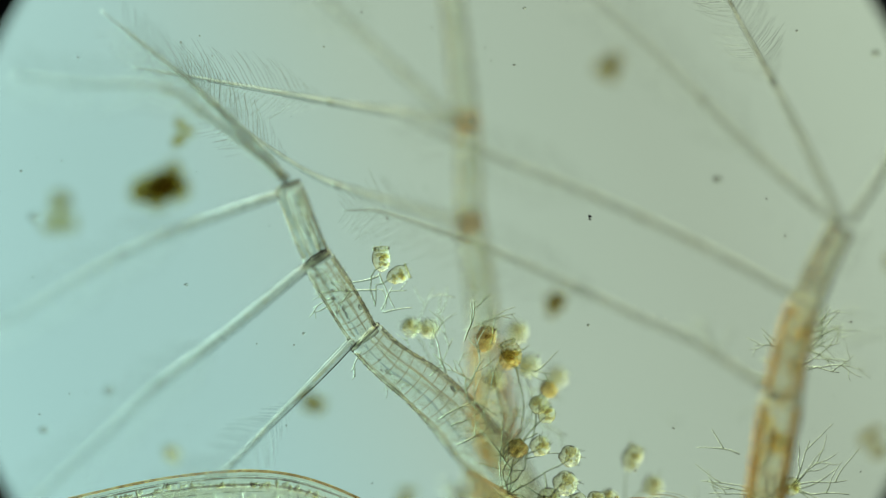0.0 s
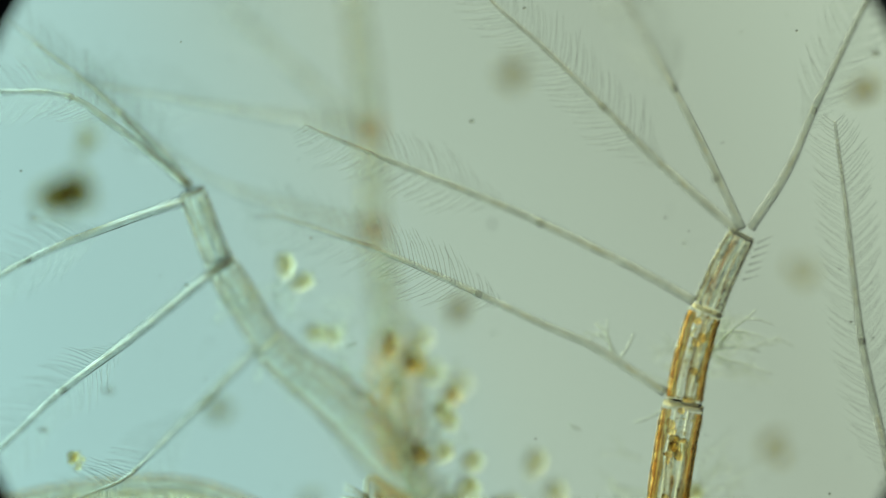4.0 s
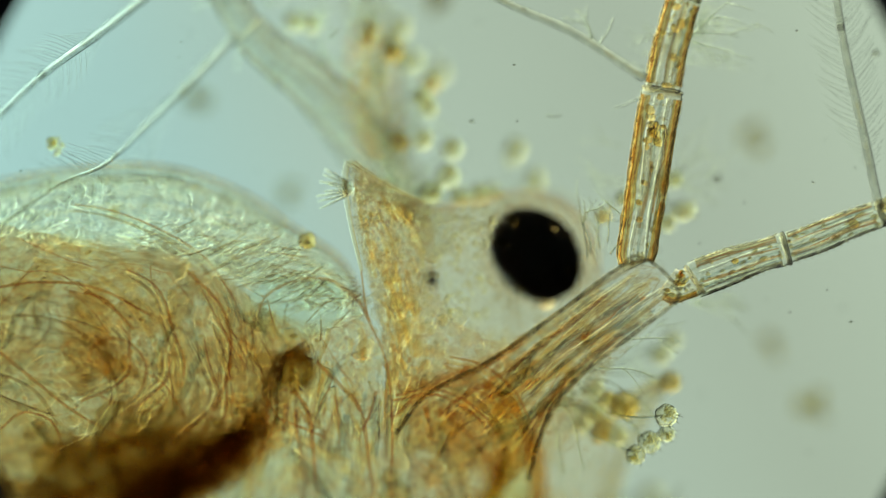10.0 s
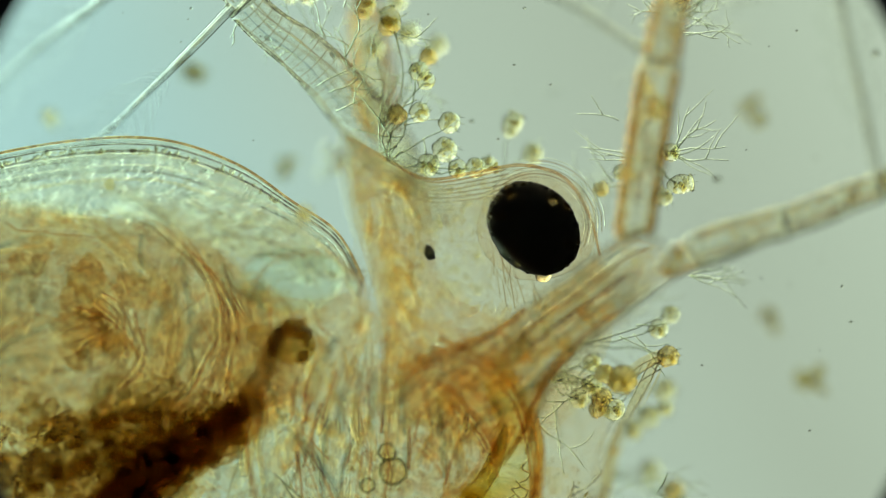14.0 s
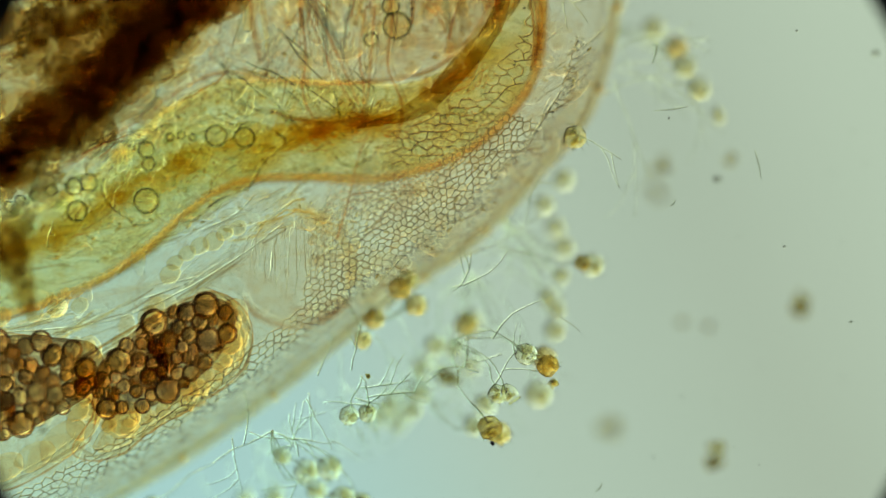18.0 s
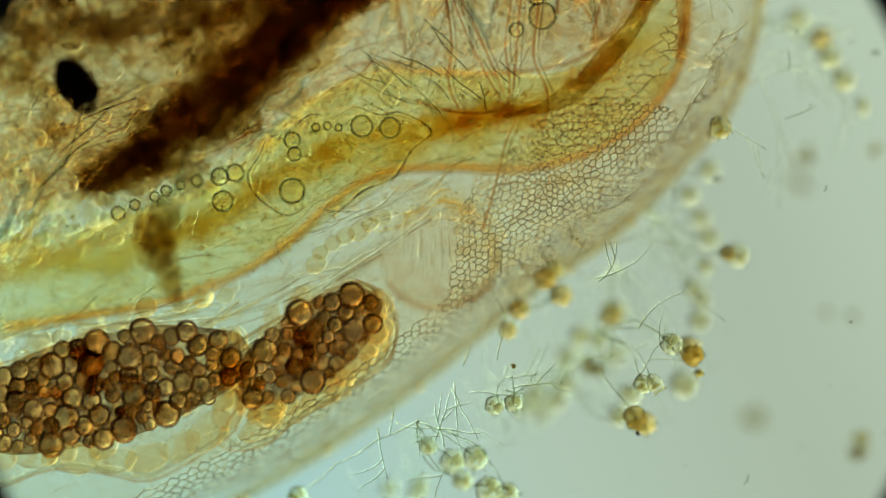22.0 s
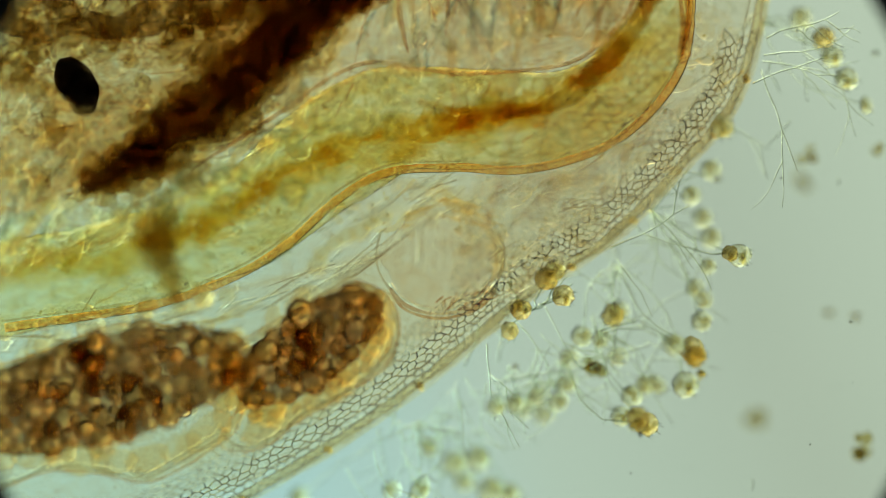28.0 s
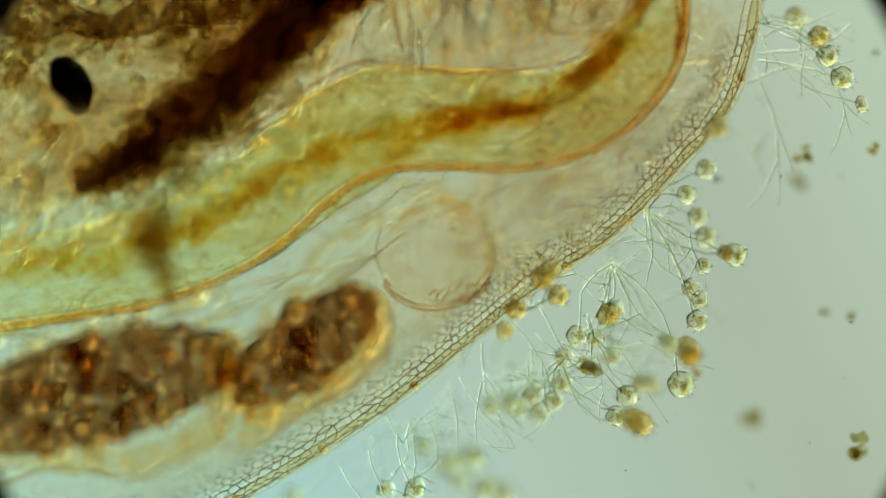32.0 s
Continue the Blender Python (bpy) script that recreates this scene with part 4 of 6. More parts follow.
def head_and_eye():
    head = part("head", pillow(HEAD_EDGE, (860, 580), .24, .0, 13), HEAD, flea, "clear head shield drawn out into a pointed beak")
    part("head_rim", hose([(618, 290, .02, .003), (680, 323, .0, .003), (760, 363, .0, .0032), (850, 351, .0, .003), (930, 339, .0, .003), (1005, 363, .0, .0028), (1048, 430, .0, .0026), (1066, 500, .0, .002)], 6, 1.3, .012, .3), STRAND_BROWN, head)
    face = [(624, 302), (690, 338), (765, 375), (860, 366), (880, 400), (862, 470), (880, 560), (800, 600), (690, 570), (648, 470)]
    for k, z in enumerate(((.15, .19), (.0, .04))):
        cells("pebbled_skin", 210, face, z, (4, 8), PEBBLE, head, 240 + k, "finely pebbled clear skin of the head", 80, (1, 1.2, 1.3))
    for k, z in enumerate((.02, .1)):
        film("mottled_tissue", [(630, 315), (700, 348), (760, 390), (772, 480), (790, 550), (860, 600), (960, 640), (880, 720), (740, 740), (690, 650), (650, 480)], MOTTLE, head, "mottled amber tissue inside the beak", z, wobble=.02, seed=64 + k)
    beak_skin = [(624, 300), (690, 338), (742, 366), (748, 470), (720, 560), (690, 560), (655, 480), (630, 390)]
    stuff(part("skin_network", net(lambda u, v: V(610 + 150 * u, 290 + 290 * v, .19), 13, 17, lambda u, v: inside(beak_skin, 610 + 150 * u, 290 + 290 * v), .0010, .62, 3), STRAND_MAUVE, head, "network of dark skin ridges on the beak"))
    for k, z in enumerate((.19, .03)):
        film("wrinkled_membrane", [(860 + (x - 860) * .97, 540 + (y - 540) * .96) for x, y in HEAD_EDGE], WRINKLE, head, "thin wrinkled skin of the head", z, wobble=.015, seed=70 + k)
    for k in range(6):
        pts = [(640 + 6 * k, 310 + 10 * k, .02 + .015 * k, .0016), (700, 338 + 7 * k, .02, .0018), (765, 369 + 7 * k, .02, .0018), (850, 358 + 8 * k, .02, .0018), (900 + 4 * k, 346 + 8 * k, .02, .0014)]
        part("edge_fold", hose(pts, 5, 1, .02), STRAND_BROWN if k == 0 else STRAND_GREY, head)
    part("beak_rim", hose([(640, 480, .12, .003), (622, 400, .17, .004), (613, 330, .2, .005), (618, 290, .2, .006), (640, 300, .2, .004), (690, 330, .18, .003), (750, 358, .12, .003)], 6, 1, .01), STRAND_AMBER, head)
    stuff(part("beak_fibre", strands(26, [(625, 310), (690, 350), (730, 520), (740, 640), (690, 640), (650, 480)], lambda x, y: -70 + 12 * math.sin(x * .05), (.1, .2), (50, 150), (.0015, .006), 8, .3), STRAND_AMBER, head))
    stuff(part("beak_fibre", strands(34, [(640, 330), (700, 360), (760, 390), (745, 500), (760, 640), (700, 640), (660, 500)], lambda x, y: -70 + 40 * noise.noise(Vector((x * .012, y * .012, 3))), (.0, .07), (40, 120), (.003, .009), 88, .4), STRAND_AMBER, head, "amber tissue cords in the beak"))
    bm = bmesh.new()
    rnd = random.Random(3)
    for k in range(8):
        p = V(615, 322 + k * 3.5, .19 - .003 * k)
        l = rnd.uniform(.7, 1.1)
        tube(bm, [(*p, .0026), (*(p + Vector((-.024 * l, .010 - .003 * k, 0))), .0022), (*(p + Vector((-.050 * l, .022 - .006 * k + rnd.uniform(-.004, .004), 0))), .0016)], 5)
    blob(bm, V(618, 334, .19), .009, .013, .008, 20, 2, .3, 3)
    part("sense_tuft", bm, RIDGE, head, "tuft of brownish sense hairs at the beak")
    part("compound_eye", blob(bmesh.new(), V(949, 451, 0.0), .090, .074, .08, -48, 4, .05, 2.0, 3.0), EYE, flea, "round black compound eye")
    for k in range(26):
        a = 2 * math.pi * k / 26 + rnd.uniform(-.1, .1)
        s = rnd.uniform(.003, .006)
        part("eye_lens", blob(bmesh.new(), V(949, 451, rnd.uniform(-.01, .05)) + Matrix.Rotation(radians(-48), 3, "Z") @ Vector((.086 * math.cos(a), .070 * math.sin(a), 0)), s, s, s, 0, 2), EYE if k % 3 else LENS, flea)
    for x, y in ((908, 390), (984, 399), (890, 430), (1012, 480)):
        part("eye_lens", blob(bmesh.new(), V(x, y, .07), .010, .009, .008, 0, 2), LENS, flea, "bright bead on the eye")
    for x, y, s in ((1018, 488, 11), (1010, 504, 12), (996, 516, 10), (1022, 470, 8), (884, 400, 9), (872, 430, 8), (930, 378, 8), (1002, 412, 8)):
        part("eye_pigment", blob(bmesh.new(), V(x, y, .03), s / 1000, s / 1200, s / 1400, x % 90, 2, .3, x), DARK_CORE, flea, "red-brown pigment at the rim of the eye")
    part("eye_lens", blob(bmesh.new(), V(966, 534, .0), .015, .013, .014, 0, 2), LENS, flea, "bright bead at the rim of the eye")
    part("eye_capsule", blob(bmesh.new(), V(955, 445, 0), .108, .098, .1, 0, 3, .05, 1), FAINT, flea, "clear capsule round the eye")
    stuff(part("eye_muscle", strands(22, [(860, 500), (900, 560), (1000, 590), (940, 530), (870, 470)], lambda x, y: -78, (-.03, .05), (50, 110), (.0010, .0018), 5, .25), STRAND_GREY, flea))
    film("head_lining", [(860 + (x - 860) * .94, 540 + (y - 540) * .92) for x, y in HEAD_EDGE], FLESH_PALE, head, "thin lining of the head", .0, wobble=.02, seed=3)
    for k in range(7):
        r = 88 + 6 * k
        pts = [(952 + r * math.cos(a) * 1.0, 446 + r * math.sin(a) * .98, .0 + .01 * (k % 3), .0014) for a in np.linspace(-2.4 + .15 * k, .5 - .08 * k, 8)]
        part("eye_fold", hose(pts, 5, 1, .015, .3, k), STRAND_GREY if k % 2 else STRAND_CLEAR, flea)
    part("simple_eye", blob(bmesh.new(), V(765, 494, .01), .010, .014, .01, 20, 2, .3), EYE, flea, "tiny black spot")


SHELL_EDGE = [(-420, 420), (-120, 345), (100, 298), (280, 290), (420, 333), (520, 400), (600, 455), (650, 540), (690, 700), (900, 700), (1085, 720), (1097, 860), (1050, 1035), (947, 1162), (827, 1282), (707, 1362), (597, 1452), (447, 1572), (247, 1702), (-100, 1800), (-500, 1800), (-600, 1100)]
LEGS_EDGE = [(-380, 500), (-100, 420), (150, 425), (350, 470), (450, 550), (520, 640), (500, 780), (330, 900), (150, 1040), (-60, 1160), (-320, 1180)]
FLESH_EDGE = [(420, 560), (540, 575), (660, 580), (760, 660), (890, 720), (920, 820), (860, 900), (740, 965), (600, 985), (420, 985), (270, 1085), (80, 1215), (-100, 1300), (-330, 1350), (-330, 1130), (-60, 1050), (200, 900), (400, 760)]


def margin_at(pts, u):
    """A point and its inward normal along a smoothed line of plan places."""
    k = u * (len(pts) - 1)
    i = min(int(k), len(pts) - 2)
    a, b = pts[i], pts[i + 1]
    t = k - i
    x, y = a[0] + (b[0] - a[0]) * t, a[1] + (b[1] - a[1]) * t
    i0, i1 = max(i - 2, 0), min(i + 3, len(pts) - 1)
    dx, dy = pts[i1][0] - pts[i0][0], pts[i1][1] - pts[i0][1]
    l = math.hypot(dx, dy)
    return x, y, -dy / l, dx / l


def trunk():
    shell = part("carapace", pillow(SHELL_EDGE, (250, 1000), .30, .0, 15), SHELL, flea, "clear shell with a fine honeycomb relief")
    # honeycomb of ridges along the back margin, rising inward
    back = [tuple(p) for p in closed_curve([(1085, 720), (1097, 860), (1050, 1035), (947, 1162), (827, 1282), (707, 1362), (597, 1452), (447, 1572), (247, 1702), (60, 1800), (-150, 1880)], 8)][:-9]

    def on_shell(u, v):
        x, y, nx, ny = margin_at(back, min(max(u, 0), 1))
        d = 3 + 240 * v
        return V(x + nx * d, y + ny * d, float(np.interp(d, (0, 25, 52, 72, 120, 170, 243), (-.03, 0, .045, .10, .14, .165, .19))))
    stuff(part("honeycomb_relief", net(on_shell, 195, 26, lambda u, v: .11 + .03 * math.sin(9 * v) <= u <= 1 and 0 <= v <= (.3 if u < .25 else .3 + (u - .25) * 10 if u < .32 else 1 if u < .5 else .42 if u > .62 else 1 - (u - .5) * 4.8), .0013, .48, 5), COMB, shell, "honeycomb of fine shell ridges"))
    for k, (d, mat, r) in enumerate(((0, STRAND_AMBER, .0022), (9, COMB, .0016), (22, COMB, .0014), (34, COMB, .0012))):
        rows = []
        for i in range(90):
            x, y, nx, ny = margin_at(back, i / 89)
            w = d + 4 * noise.noise(Vector((i * .3, k, 0)))
            rows.append((*V(x + nx * w, y + ny * w, -.01 + d * .0006), r * (1 + .5 * noise.noise(Vector((i * .7, k, 3))))))
        part("margin_cord", tube(bmesh.new(), rows, 6), mat, shell)
    rows = []
    for i in range(90):
        x, y, nx, ny = margin_at(back, i / 89)
        rows.append((*V(x + nx * 13, y + ny * 13, -.02), .009 * (1 + .3 * noise.noise(Vector((i * .4, 8, 0))))))
    part("margin_band", tube(bmesh.new(), rows, 8, .3), MARGIN, shell, "olive thickened margin of the shell")
    rnd = random.Random(6)
    for k in range(9):
        x, y, nx, ny = margin_at(back, .08 + .1 * k + rnd.uniform(-.03, .03))
        part("pigment_cell", blob(bmesh.new(), V(x + nx * 9, y + ny * 9, .0), .007, .009, .006, rnd.uniform(0, 90), 2, .3, k), BELL_BROWN, shell, "orange speck at the shell margin")
    # wrinkled membranes under the shell, one above the other
    for k, z in enumerate((.21, .165, .12, .03)):
        pts = [(250 + (x - 250) * .97 + 8 * math.sin(i * 2.7 + k), 1000 + (y - 1000) * .97) for i, (x, y) in enumerate(SHELL_EDGE)]
        film("wrinkled_membrane", pts, WRINKLE, shell, "thin wrinkled membrane under the shell", z, wobble=.02, seed=50 + 3.0 * k)
    # the belly margin: doubled rim with a row of cross ridges
    belly = [(-420, 422), (-120, 347), (100, 300), (280, 292), (420, 335), (520, 402), (600, 457), (648, 540)]
    for k, (d, mat, r) in enumerate(((0, WALL_AMBER, .0024), (5, STRAND_CLEAR, .004), (12, WALL, .0016), (24, WALL, .0018), (32, STRAND_CLEAR, .005), (52, STRAND_CLEAR, .004), (60, WALL, .0014), (74, STRAND_AMBER, .0025))):
        pts = [(x - .12 * d * (i > 4), y + d * (1 if i < 5 else .55), .0 + .0006 * d, r) for i, (x, y) in enumerate(belly)]
        part("margin_cord", hose(pts, 6, 1.4, .015, .3, k), mat, shell)
    band = [(-400, 432), (-120, 362), (100, 314), (280, 306), (420, 350), (500, 403), (500, 410), (420, 358), (280, 315), (100, 323), (-120, 371), (-400, 441)]
    cells("rim_bead", 150, band, (.0, .012), (3.0, 5.0), RIDGE, shell, 9, "row of small beads along the shell margin", 5, (1, 1.3, 1.6))
    for k, (z, pts) in enumerate(((.0, [(-400, 430), (-120, 355), (100, 308), (280, 300), (420, 343), (520, 410), (600, 465), (640, 540), (600, 520), (500, 440), (420, 385), (280, 345), (100, 350), (-120, 395)]),
                                  (.1, [(-300, 430), (0, 385), (200, 370), (360, 385), (480, 425), (580, 480), (640, 560), (560, 520), (440, 500), (330, 460), (150, 440), (0, 440)]))):
        film("scaly_relief", pts, RELIEF, shell, "whitish scaly relief of the shell margin", z, wobble=.01, seed=k * 4.0)
    fold = [(240, 390), (420, 400), (560, 450), (640, 540), (600, 560), (430, 500), (250, 440)]
    stuff(part("shell_fold", strands(90, fold, lambda x, y: 18 if x < 480 else -20, (.0, .2), (50, 130), (.0009, .0018), 10, .2), STRAND_GREY, shell))
    stuff(part("shell_fold", strands(40, [(0, 370), (420, 380), (600, 500), (430, 500), (0, 440)], lambda x, y: -15, (.1, .22), (30, 120), (.0014, .003), 12, .3), STRAND_CLEAR, shell))
    for k, (poly, z, a) in enumerate((([(300, 425), (480, 445), (600, 520), (640, 600), (560, 600), (440, 530), (330, 480)], (.14, .2), 28), ([(120, 405), (330, 395), (480, 430), (560, 500), (440, 500), (280, 450)], (.02, .1), -22))):
        for n, mat, sd in ((70, STRAND_GREY, 1), (60, STRAND_CLEAR, 2)):
            stuff(part("shell_striation", strands(n, poly, lambda x, y: a, z, (40, 110), (.0010, .0020), 150 + 10 * k + sd, .08), mat, shell, "fine slanting striations of the shell"))
    skirt = [(-120, 380), (100, 325), (280, 318), (420, 358), (520, 425), (600, 490), (640, 570), (560, 560), (440, 500), (330, 450), (150, 425), (-100, 430)]
    for k, z in enumerate(((-.01, .04), (.08, .15))):
        cells("shell_pebble", 430 - 150 * k, skirt, z, (4, 8), PEBBLE_CLEAR, shell, 270 + k, "pebbled clear relief of the shell", 22, (1, 1.3, 1.7))
    part("green_granule", blob(bmesh.new(), V(200, 374, .03), .011, .010, .01, 0, 2, .3), FOOD, flea, "small olive granule")

    legs = part("leg_basket", pillow(LEGS_EDGE, (60, 700), .16, .03, 11, wobble=.05), FLESH_LEG, flea, "folded filter legs in brown tissue")

    def swirl(x, y):
        return math.degrees(math.atan2(-(y - 700), x - 90)) + 90 + 80 * noise.noise(Vector((x * .006, y * .006, 0)))
    for n, mat, rad, ln, sd in ((34, STRAND_AMBER, (.004, .012), (60, 200), 1), (22, STRAND_CLEAR, (.001, .0020), (60, 200), 2), (70, STRAND_BROWN, (.0008, .0018), (90, 300), 3), (110, STRAND_GREY, (.001, .0022), (80, 280), 4), (44, STRAND_BLUE, (.004, .011), (60, 180), 5)):
        stuff(part("leg_fibre", strands(n, LEGS_EDGE, swirl, (-.05, .22), ln, rad, 20 + sd, .4), mat, legs))
    for z, sd in (((-.03, .03), 1), ((.08, .12), 2), ((.17, .21), 3)):
        cells("leg_tissue", 100, LEGS_EDGE, z, (5, 18), CELL, legs, 200 + sd, "small clear cells of the legs")
    for k, (pts, r, mat) in enumerate((([(88, 435), (182, 449), (257, 523), (311, 590), (318, 651), (300, 720)], .006, STRAND_AMBER), ([(60, 460), (160, 480), (230, 540), (280, 620), (285, 690)], .005, STRAND_AMBER), ([(122, 515), (182, 529), (236, 583)], .0024, STRAND_BROWN),
                                       ([(155, 640), (165, 612), (200, 598), (235, 612), (257, 644), (250, 690), (215, 715), (175, 700)], .0024, STRAND_BROWN), ([(0, 623), (70, 680), (135, 731), (223, 779), (300, 800)], .0026, STRAND_BROWN), ([(-120, 600), (20, 560), (120, 575), (190, 640), (210, 720), (170, 790)], .003, STRAND_GREY),
                                       ([(-60, 520), (60, 500), (170, 510), (270, 560)], .0024, STRAND_BROWN), ([(330, 480), (390, 540), (410, 620), (390, 700), (350, 780)], .003, STRAND_BROWN), ([(0, 760), (40, 730), (90, 745), (110, 790)], .0022, STRAND_BROWN), ([(-100, 680), (-20, 660), (60, 690), (100, 750)], .003, STRAND_GREY))):
        for o in ((0,) if r < .0055 else (-11, 6)):
            part("leg_fold", hose([(x + o, y - o * .6, (.05 if r > .005 else .17) - .02 * (k % 4), r) for x, y in pts], 8, .6, .015, .35, k), mat, legs)
    for k, (x, y, rx, ry) in enumerate(((162, 590, .045, .075), (150, 640, .05, .05), (60, 500, -.04, .03), (-60, 540, .07, .04), (250, 560, .03, .05), (-180, 600, .07, .06))):
        part("leg_clot", blob(bmesh.new(), V(x, y, .03), rx, ry, .02, 20 * k, 3, .5, k), LEG_AMBER, legs)
    # filter combs: fans of straight fine hairs
    for k, (x, y, a) in enumerate(((60, 560, -65), (200, 700, -120), (280, 560, -75), (-120, 640, -50), (120, 780, -60))):
        bm = bmesh.new()
        for i in range(24):
            p = V(x + i * 6, y + i * 3.0, .12 + .02 * math.sin(i))
            b = radians(a + i * 1.4)
            tube(bm, [(*p, .0012), (*(p + Vector((math.cos(b), math.sin(b), 0)) * .09), .0008)], 4, caps=False)
        stuff(part("filter_comb", bm, STRAND_GREY, legs, "comb of fine filter hairs"))
    for k, (z, dx, dy, mat) in enumerate(((.0, 0, 0, SHEET), (.07, 0, 10, LEG_AMBER), (.10, 10, -10, LEG_AMBER), (.19, 0, 0, SHEET))):
        film("filter_leg", [(70 + (x - 70) * (1, .78, 1.0, 1.07)[k] + dx + 26 * math.sin(i * 2.3 + k), 720 + (y - 720) * (1, .72, 1.0, 1.1)[k] + dy + 22 * math.cos(i * 1.7 + k)) for i, (x, y) in enumerate(LEGS_EDGE)], mat, legs, "thin folded plate of a filter leg", z, wobble=.03, seed=k * 3.0)
    for k, (x, y, rx, ry, t) in enumerate(((140, 640, .20, .17, 20), (-60, 720, .16, .12, 40), (300, 600, .13, .16, 10), (-250, 640, .16, .15, 0), (380, 720, .09, .13, -20))):
        part("filter_leg", blob(bmesh.new(), V(x, y, .04 + .03 * (k % 2)), rx, ry, .06, t, 4, .25, 11 + k, 1.8), FLESH_PALE, legs)
    part("clear_vesicle", blob(bmesh.new(), V(520, 543, .06), .092, .060, .05, 8, 4, .08, 4), VESICLE, flea, "clear bluish vesicle under the beak")
    part("vesicle_wall", hose([(448, 580, .1, .003), (470, 525, .1, .003), (520, 498, .1, .003), (580, 495, .1, .003), (632, 530, .1, .004), (655, 570, .1, .003)], 6, 1, .015), STRAND_BROWN, flea)

    body = part("body_flesh", pillow(FLESH_EDGE, (520, 800), .14, .03, 11, wobble=.04, seed=4), FLESH, flea, "brown body tissue with muscle bands")

    def lay(x, y):
        if x > 700:
            return 55 + 20 * noise.noise(Vector((x * .008, y * .008, 2)))
        return 85 + 50 * noise.noise(Vector((x * .005, y * .005, 1))) if x > 380 else 40 + 40 * noise.noise(Vector((x * .006, y * .006, 5)))
    for n, mat, rad, ln, sd in ((50, STRAND_AMBER, (.004, .014), (60, 190), 1), (40, STRAND_CLEAR, (.001, .0024), (60, 200), 2), (60, STRAND_BROWN, (.0008, .0018), (80, 260), 3), (100, STRAND_GREY, (.001, .0022), (70, 240), 4), (26, STRAND_BLUE, (.004, .010), (60, 160), 5)):
        stuff(part("body_fibre", strands(n, FLESH_EDGE, lay, (-.06, .2), ln, rad, 40 + sd, .4), mat, body))
    for z, sd in (((-.02, .05), 1), ((.09, .14), 2), ((.17, .21), 3)):
        cells("body_tissue", 230, FLESH_EDGE, z, (5, 17), CELL, body, 210 + sd, "small clear cells of the body tissue", 60)
        cells("body_tissue", 70, [(650, 520), (720, 540), (790, 545), (850, 590), (920, 600), (960, 690), (860, 760), (720, 800), (690, 690)], z, (5, 15), CELL, body, 220 + sd, "small clear cells of the cheek", 60)
    for n, mat, rad, sd in ((26, STRAND_AMBER, (.004, .010), 1), (22, STRAND_BLUE, (.004, .009), 2), (26, STRAND_MAUVE, (.002, .006), 3), (30, STRAND_GREY, (.001, .002), 4)):
        stuff(part("muscle_sheet", strands(n, [(420, 720), (560, 680), (700, 690), (860, 760), (880, 850), (800, 930), (640, 970), (440, 965), (380, 860)], lambda x, y: 84 + 22 * noise.noise(Vector((x * .01, y * .006, sd))), (.02, .17), (90, 240), rad, 170 + sd, .15), mat, body, "upright muscle bands of the body"))
    cells("body_grain", 330, FLESH_EDGE, (-.02, .18), (1.5, 4), GRAIN, body, 281, "tiny dark grains in the body tissue", 60)
    # curved filter plates, one behind the other
    rnd = random.Random(63)
    for k in range(13):
        r, z = 75 + 19 * k + rnd.uniform(-14, 14), (.0, .03, .12, .17)[k % 4] + rnd.uniform(-.01, .01)
        a0, cx, cy = rnd.uniform(-1.5, -.3), 110 + rnd.uniform(-60, 50), 645 + rnd.uniform(-50, 40)
        a1 = a0 + rnd.uniform(.9, 1.9)
        for o, mat, thick in ((0, STRAND_GREY, .0030), (8, STRAND_CLEAR, .0030), (13, STRAND_MAUVE if k % 2 else STRAND_BROWN, .0022)):
            pts = [(cx + (r + o + 34 * noise.noise(Vector((a * 1.8, k * 3.7, 0)))) * math.cos(a) * 1.12, cy + (r + o) * .86 * math.sin(a), z, thick * (.6 + .4 * math.sin(3 * (a - a0) / (a1 - a0)))) for a in np.linspace(a0, a1, 9)]
            part("filter_rib", hose(pts, 6, 1, .015, .3, k + o), mat, legs, "curved edge of a filter plate")
    cells("leg_grain", 280, LEGS_EDGE, (-.02, .19), (1.5, 4), GRAIN, legs, 282, "tiny dark grains in the legs", 40)
    bridge = [(330, 480), (470, 520), (560, 600), (640, 640), (640, 860), (480, 860), (400, 700)]
    for n, mat, rad, sd in ((14, STRAND_CLEAR, (.001, .0024), 1), (24, STRAND_BROWN, (.001, .0026), 2), (18, STRAND_AMBER, (.002, .007), 3), (40, STRAND_GREY, (.001, .0025), 4)):
        stuff(part("body_fibre", strands(n, bridge, lambda x, y: -60 + 60 * noise.noise(Vector((x * .007, y * .007, 4))), (-.03, .2), (40, 160), rad, 90 + sd, .4), mat, body))
    for k, z in enumerate((.03, .16)):
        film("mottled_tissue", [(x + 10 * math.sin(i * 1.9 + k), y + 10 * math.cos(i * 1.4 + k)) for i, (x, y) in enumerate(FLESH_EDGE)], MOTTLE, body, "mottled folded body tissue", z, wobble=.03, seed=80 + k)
    for k, z in enumerate((.0, .06, .12, .18)):
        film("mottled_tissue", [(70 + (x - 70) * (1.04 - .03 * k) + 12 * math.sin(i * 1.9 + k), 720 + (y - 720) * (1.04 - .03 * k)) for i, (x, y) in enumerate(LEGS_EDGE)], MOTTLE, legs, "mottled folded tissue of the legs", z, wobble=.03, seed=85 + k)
    for k, (z, mat) in enumerate(((-.0, SHEET), (.12, SHEET), (.19, SHEET))):
        film("tissue_sheet", [(x + 14 * math.sin(i * 2.1 + k), y + 14 * math.cos(i * 1.3 + k)) for i, (x, y) in enumerate(FLESH_EDGE)], mat, body, "thin sheet of pale tissue", z, wobble=.03, seed=20 + k)
